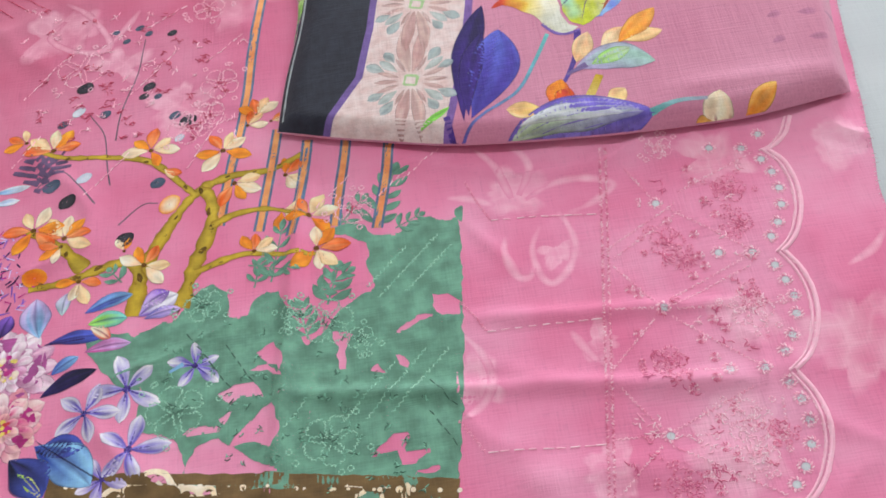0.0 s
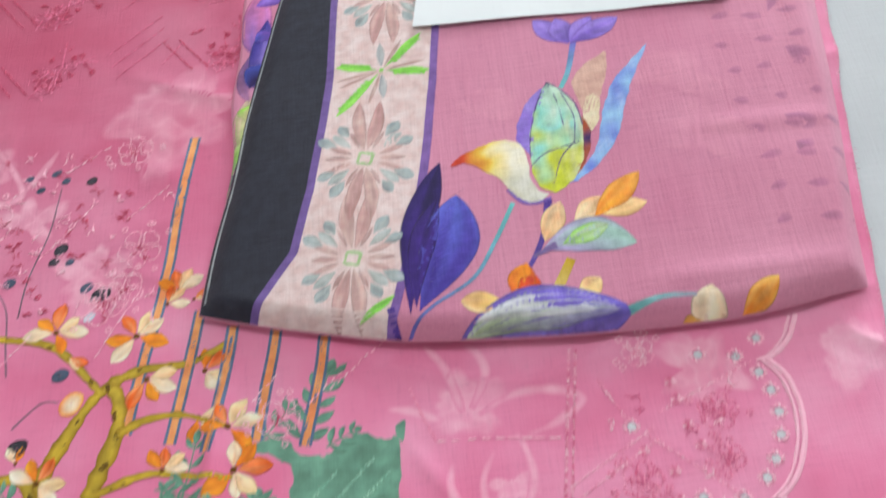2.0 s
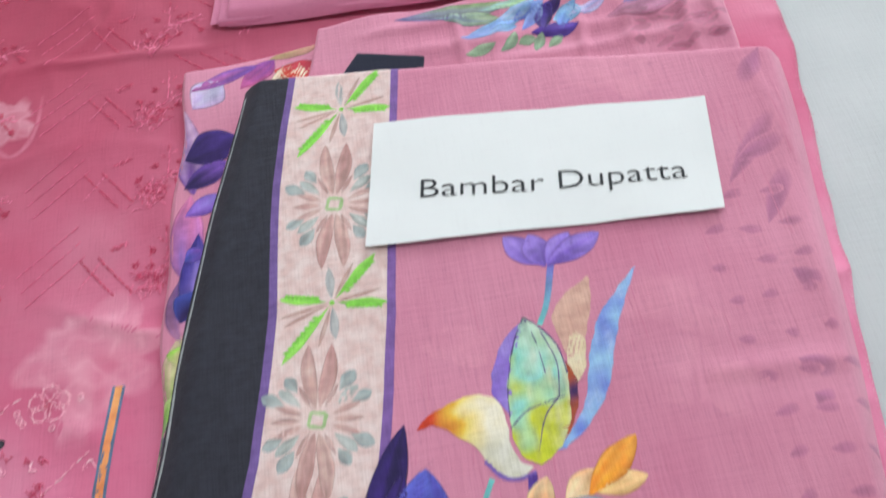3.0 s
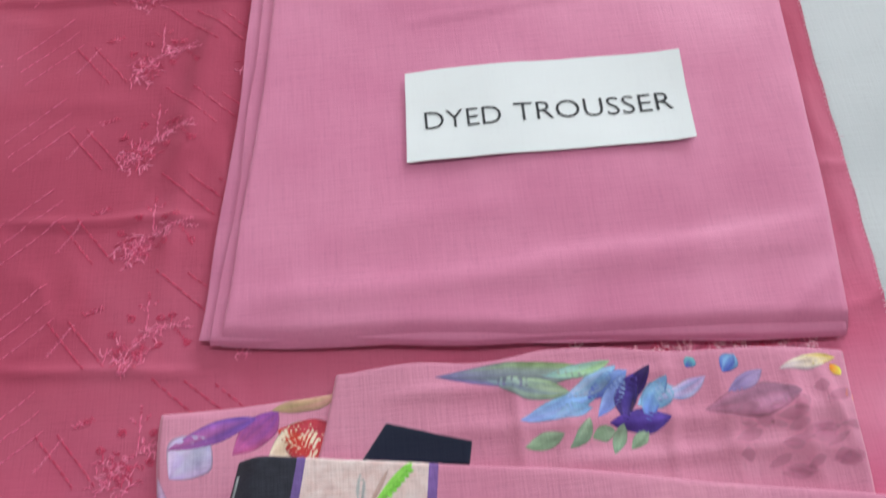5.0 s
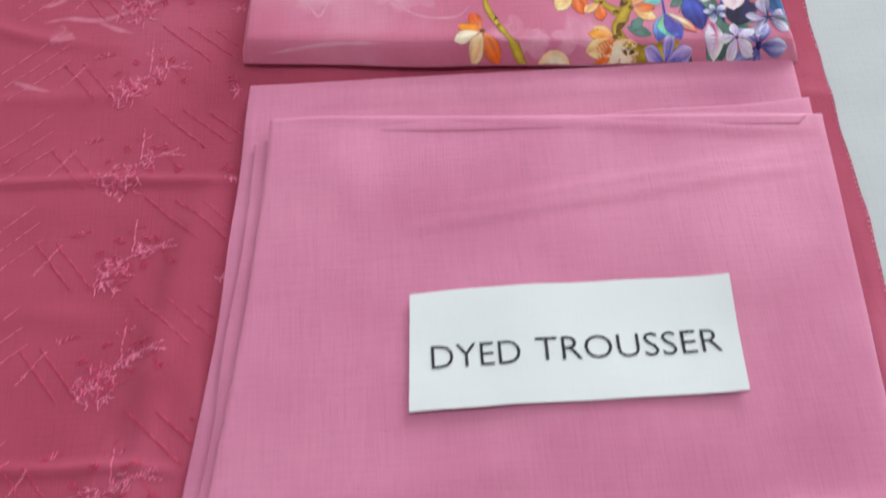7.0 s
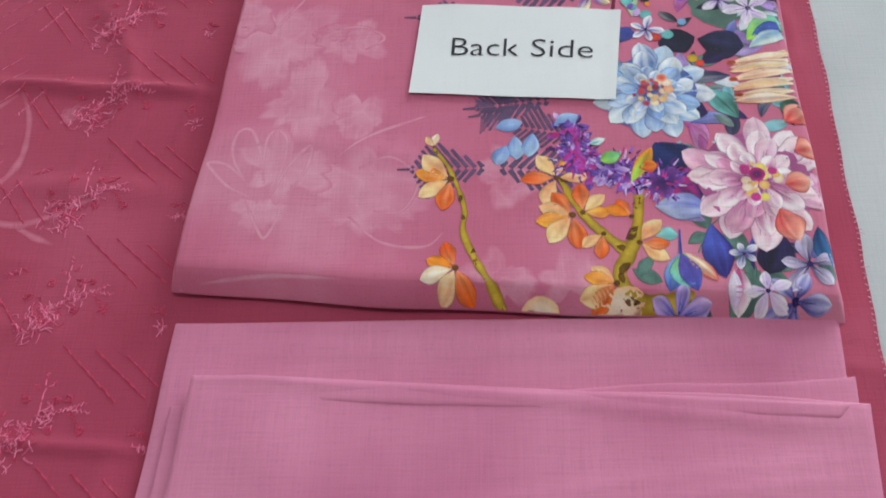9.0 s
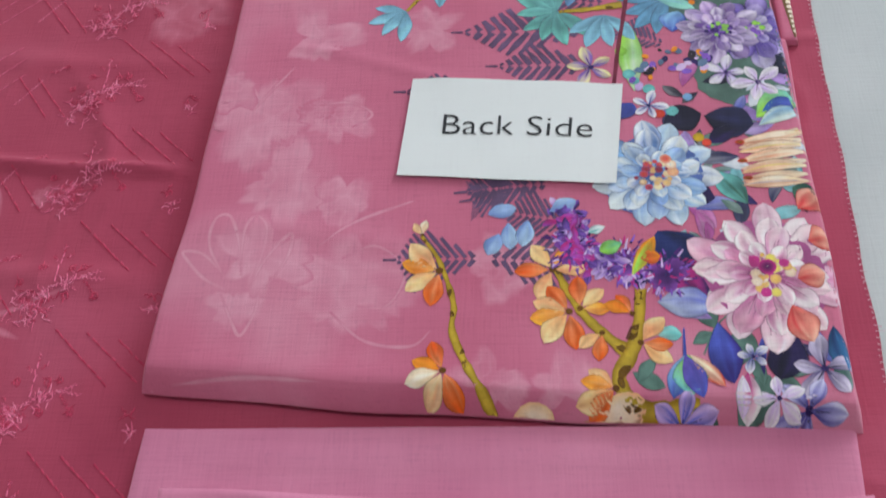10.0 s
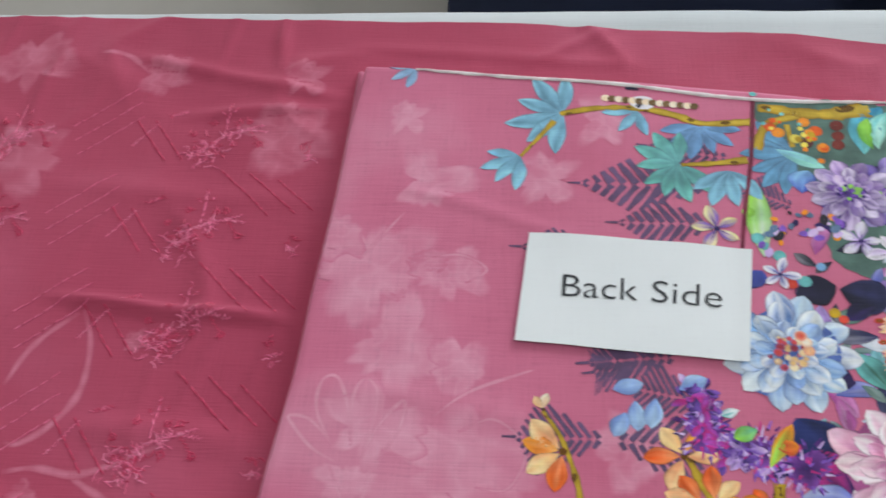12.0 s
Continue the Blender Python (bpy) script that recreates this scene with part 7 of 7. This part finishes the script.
for i in range(9):
    x, y = lerp((0.3476, 1.6724), (0.3429, 1.6298), i / 8)
    x2, y2 = lerp((0.3039, 1.6630), (0.3032, 1.6286), i / 8)
    ink.petal(x, y, x2, y2 + dice.uniform(-0.004, 0.004), 0.0085, CREAM, rgb(230, 170, 140), edge=rgb(176, 70, 60), bend=dice.uniform(-0.1, 0.1), vein=(YELLOW, CREAM, rgb(150, 160, 200))[i % 3])
for x, y in [(0.3053, 1.6609), (0.3052, 1.6466), (0.3069, 1.6337)]:
    ink.disc(x, y, 0.003, BROWN, RED, squash=0.6)
dahlia(ink, 0.2510, 1.6376, 0.042, 4, 11, rgb(116, 164, 222), rgb(226, 238, 238), rgb(84, 110, 180), (rgb(226, 180, 110), RED, rgb(240, 214, 160), rgb(150, 40, 40)), 1.0)
for i in range(16):
    a = 6.28 * i / 16
    x, y = 0.2511, 1.6396
    ink.disc(x + 0.0125 * math.cos(a), y + 0.0140 * math.sin(a), 0.0035, (PEACH, CREAM, RED, rgb(206, 130, 170))[i % 4], lerp(RED, CREAM, 0.4))
dahlia(ink, 0.3105, 1.5670, 0.050, 4, 12, rgb(216, 128, 176), rgb(250, 228, 232), rgb(168, 84, 140), (YELLOW, MAGENTA, CREAM, rgb(230, 180, 90)), 1.0)
ink.disc(0.3101, 1.5713, 0.005, rgb(70, 20, 80), MAGENTA)
for a in [(0.3323, 1.6107, 0.3464, 1.6220), (0.3256, 1.5634, 0.3410, 1.5667), (0.3202, 1.5461, 0.3284, 1.5228), (0.3352, 1.5883, 0.3479, 1.5918)]:
    ink.petal(*a, 0.018, rgb(206, 66, 70), rgb(238, 170, 150), edge=rgb(170, 50, 60))
dahlia(ink, 0.3020, 1.7518, 0.030, 4, 11, rgb(92, 50, 140), rgb(196, 170, 220), rgb(84, 56, 140), (VIOLET, LIME, INDIGO), 0.9)
dahlia(ink, 0.3226, 1.7514, 0.032, 3, 9, rgb(84, 60, 160), rgb(160, 140, 210), INDIGO, (LIME, LILAC, VIOLET), 1.0)
ink.done("printed_dahlias", back, "blue, pink and purple watercolour dahlias")

ink = Ink(b_top.h, 0.0034, b_top)
for cx, cy in [(0.2019, 1.5864), (0.2327, 1.5768), (0.2536, 1.5676)]:
    ink.disc(cx, cy, 0.011, rgb(62, 30, 96), rgb(128, 70, 160), squash=0.8, turn=cx * 40, wob=0.7, n=22)
    for i in range(60):
        a, q = dice.uniform(0, 6.28), 0.014 * dice.random() ** 0.5
        x, y = cx + q * math.cos(a), cy + q * math.sin(a) * 1.1
        s = dice.uniform(0.003, 0.006)
        b = math.atan2(y - cy, x - cx) + dice.uniform(-0.4, 0.4)
        ink.stroke((x, y, x + s * math.cos(b), y + s * math.sin(b)), 0.0016, 0.0006, (INDIGO, rgb(86, 40, 120), LILAC, VIOLET, MAGENTA)[i % 5])
for x, y, r, turn, c in [(0.2188, 1.7247, 0.018, 30, (VIOLET, rgb(230, 220, 150))), (0.3317, 1.5068, 0.020, 20, (INDIGO, rgb(206, 196, 226))), (0.3210, 1.4841, 0.022, 60, (rgb(76, 66, 160), rgb(190, 190, 230))), (0.2562, 1.4799, 0.018, 80, (BLUE, LILAC)), (0.3060, 1.4900, 0.014, 100, (LILAC, WHITE)), (0.2957, 1.5148, 0.010, 30, (BLUE, WHITE)), (0.3029, 1.7168, 0.015, 70, (VIOLET, WHITE)), (0.3217, 1.7081, 0.018, 40, (LILAC, WHITE)), (0.2532, 1.6921, 0.012, 0, (BLUE, WHITE))]:
    star(ink, x, y, r, turn, 5, *c)
for a, w, c, d in [((0.2598, 1.5165, 0.2518, 1.4912), 0.012, SKY, BLUE), ((0.2612, 1.5165, 0.2619, 1.4927), 0.018, LIME, TEAL), ((0.2627, 1.5165, 0.2795, 1.4974), 0.009, CREAM, RED), ((0.2598, 1.5165, 0.2675, 1.4912), 0.012, rgb(110, 90, 190), BLUE), ((0.2917, 1.5053, 0.2900, 1.4790), 0.014, MAGENTA, WHITE), ((0.2887, 1.5037, 0.2876, 1.4820), 0.008, WHITE, LILAC), ((0.2352, 1.5678, 0.2493, 1.5932), 0.010, LIME, ORANGE), ((0.2405, 1.5785, 0.2515, 1.5802), 0.010, RED, ORANGE), ((0.2303, 1.5897, 0.2175, 1.5843), 0.010, rgb(110, 190, 140), LIME), ((0.2215, 1.6011, 0.2118, 1.5974), 0.006, WHITE, TEAL)]:
    ink.cut()
    ink.petal(*a, w, c, d, edge=lerp(d, INDIGO, 0.35))
    ink.cut("printed_petal")
ink.stroke((0.2597, 1.5159, 0.2606, 1.5330), 0.002, 0.001, BLUE)
for i in range(46):
    x, y = lerp((0.2443, 1.7221), (0.2943, 1.7299), dice.random())
    y += dice.gauss(0, 0.006)
    ink.disc(x, y, dice.uniform(0.0016, 0.004), (INDIGO, VIOLET, ORANGE, STEEL, LILAC, CHAR)[i % 6], n=8, squash=0.7, turn=dice.random() * 3)
for x, y, r, c in [(0.3005, 1.8083, 0.0045, rgb(110, 40, 30)), (0.3002, 1.7995, 0.0042, rgb(110, 40, 30)), (0.2993, 1.7918, 0.0042, rgb(110, 40, 30)), (0.2802, 1.7933, 0.004, rgb(90, 40, 40)), (0.2867, 1.8038, 0.0045, DEEP), (0.2802, 1.8114, 0.004, ORANGE), (0.2630, 1.8020, 0.0045, ORANGE), (0.2734, 1.7969, 0.004, YELLOW), (0.2898, 1.7892, 0.004, ORANGE), (0.2580, 1.8071, 0.004, DEEP), (0.2542, 1.7054, 0.004, TEAL), (0.2671, 1.6874, 0.004, TEAL), (0.2595, 1.6854, 0.0035, RED), (0.2774, 1.6980, 0.003, SKY), (0.2812, 1.6657, 0.0035, GOLD), (0.2857, 1.6614, 0.003, RED), (0.2460, 1.7124, 0.003, TEAL), (0.2386, 1.7375, 0.004, LIME), (0.2423, 1.7179, 0.004, TEAL)]:
    ink.disc(x, y, r, c, lerp(c, CHAR, 0.25), n=10)
for i in range(26):
    x, y = lerp((0.2499, 1.8197), (0.2935, 1.7844), dice.random())
    y += dice.gauss(0, 0.008)
    ink.disc(x, y, dice.uniform(0.0012, 0.003), (DEEP, YELLOW, GOLD, TEAL, ORANGE)[i % 5], n=7)
ink.done("printed_small_flowers", back, "small violet stars, bluebells and seed heads")

ink = Ink(b_top.h, 0.0044, b_top)
# crimson stroke paints the thin dark shade line of a fold edge
ink.stroke((0.2495, 1.8299, 0.2441, 1.7809, 0.2370, 1.7398, 0.2320, 1.7053), 0.0028, 0.0028, rgb(120, 40, 66), cover=0.8, wobble=0.3)
ink.stroke((0.0244, 1.8599, 0.0877, 1.8518, 0.1687, 1.8438, 0.2507, 1.8309, 0.3422, 1.8290), 0.0034, 0.003, rgb(236, 226, 228), ridge=0.001, wobble=0.7)
ink.disc(0.1778, 1.8280, 0.0085, WHITE, WHITE, squash=0.7, turn=-0.1, wob=0.0, n=20)
ink.stroke((0.1740, 1.8241, 0.1778, 1.8280, 0.1834, 1.8268), 0.003, 0.002, NIGHT)
ink.stroke((0.1667, 1.8418, 0.1755, 1.8410), 0.004, 0.004, NIGHT)
for i in range(14):
    ink.disc(*lerp((0.1534, 1.8319), (0.2114, 1.8250), i / 13), 0.003, (CREAM, KHAKI)[i % 2], n=8)
ink.done("raw_edge", back, "white raw edge and a painted dark fold line")

# ---- paper labels ----
paper_label("white paper strip printed Bambar Dupatta lying on the chiffon shawl", ((0.0305, 0.8500), (0.2615, 0.8280), (0.2745, 0.9235), (0.0470, 0.9550)), top.h, 0.0016, "Bambar Dupatta", (0.0710, 0.8822, 0.1527, 0.8695, 0.1627, 0.8687, 0.2455, 0.8577), 0.0165)
paper_label("white paper strip printed DYED TROUSSER lying on the trouser cloth", ((0.0660, 1.2205), (0.2615, 1.2210), (0.2640, 1.2985), (0.0695, 1.2985)), t_top.h, 0.0016, "DYED TROUSSER", (0.0805, 1.2470, 0.1330, 1.2472, 0.1420, 1.2480, 0.2515, 1.2478), 0.0165)
paper_label("white paper card printed Back Side lying on the floral cloth", ((0.0981, 1.6420), (0.2295, 1.6297), (0.2380, 1.7077), (0.1050, 1.7186)), b_top.h, 0.0005, "Back Side", (0.1250, 1.6730, 0.1690, 1.6705, 0.1770, 1.6698, 0.2170, 1.6660), 0.0165)
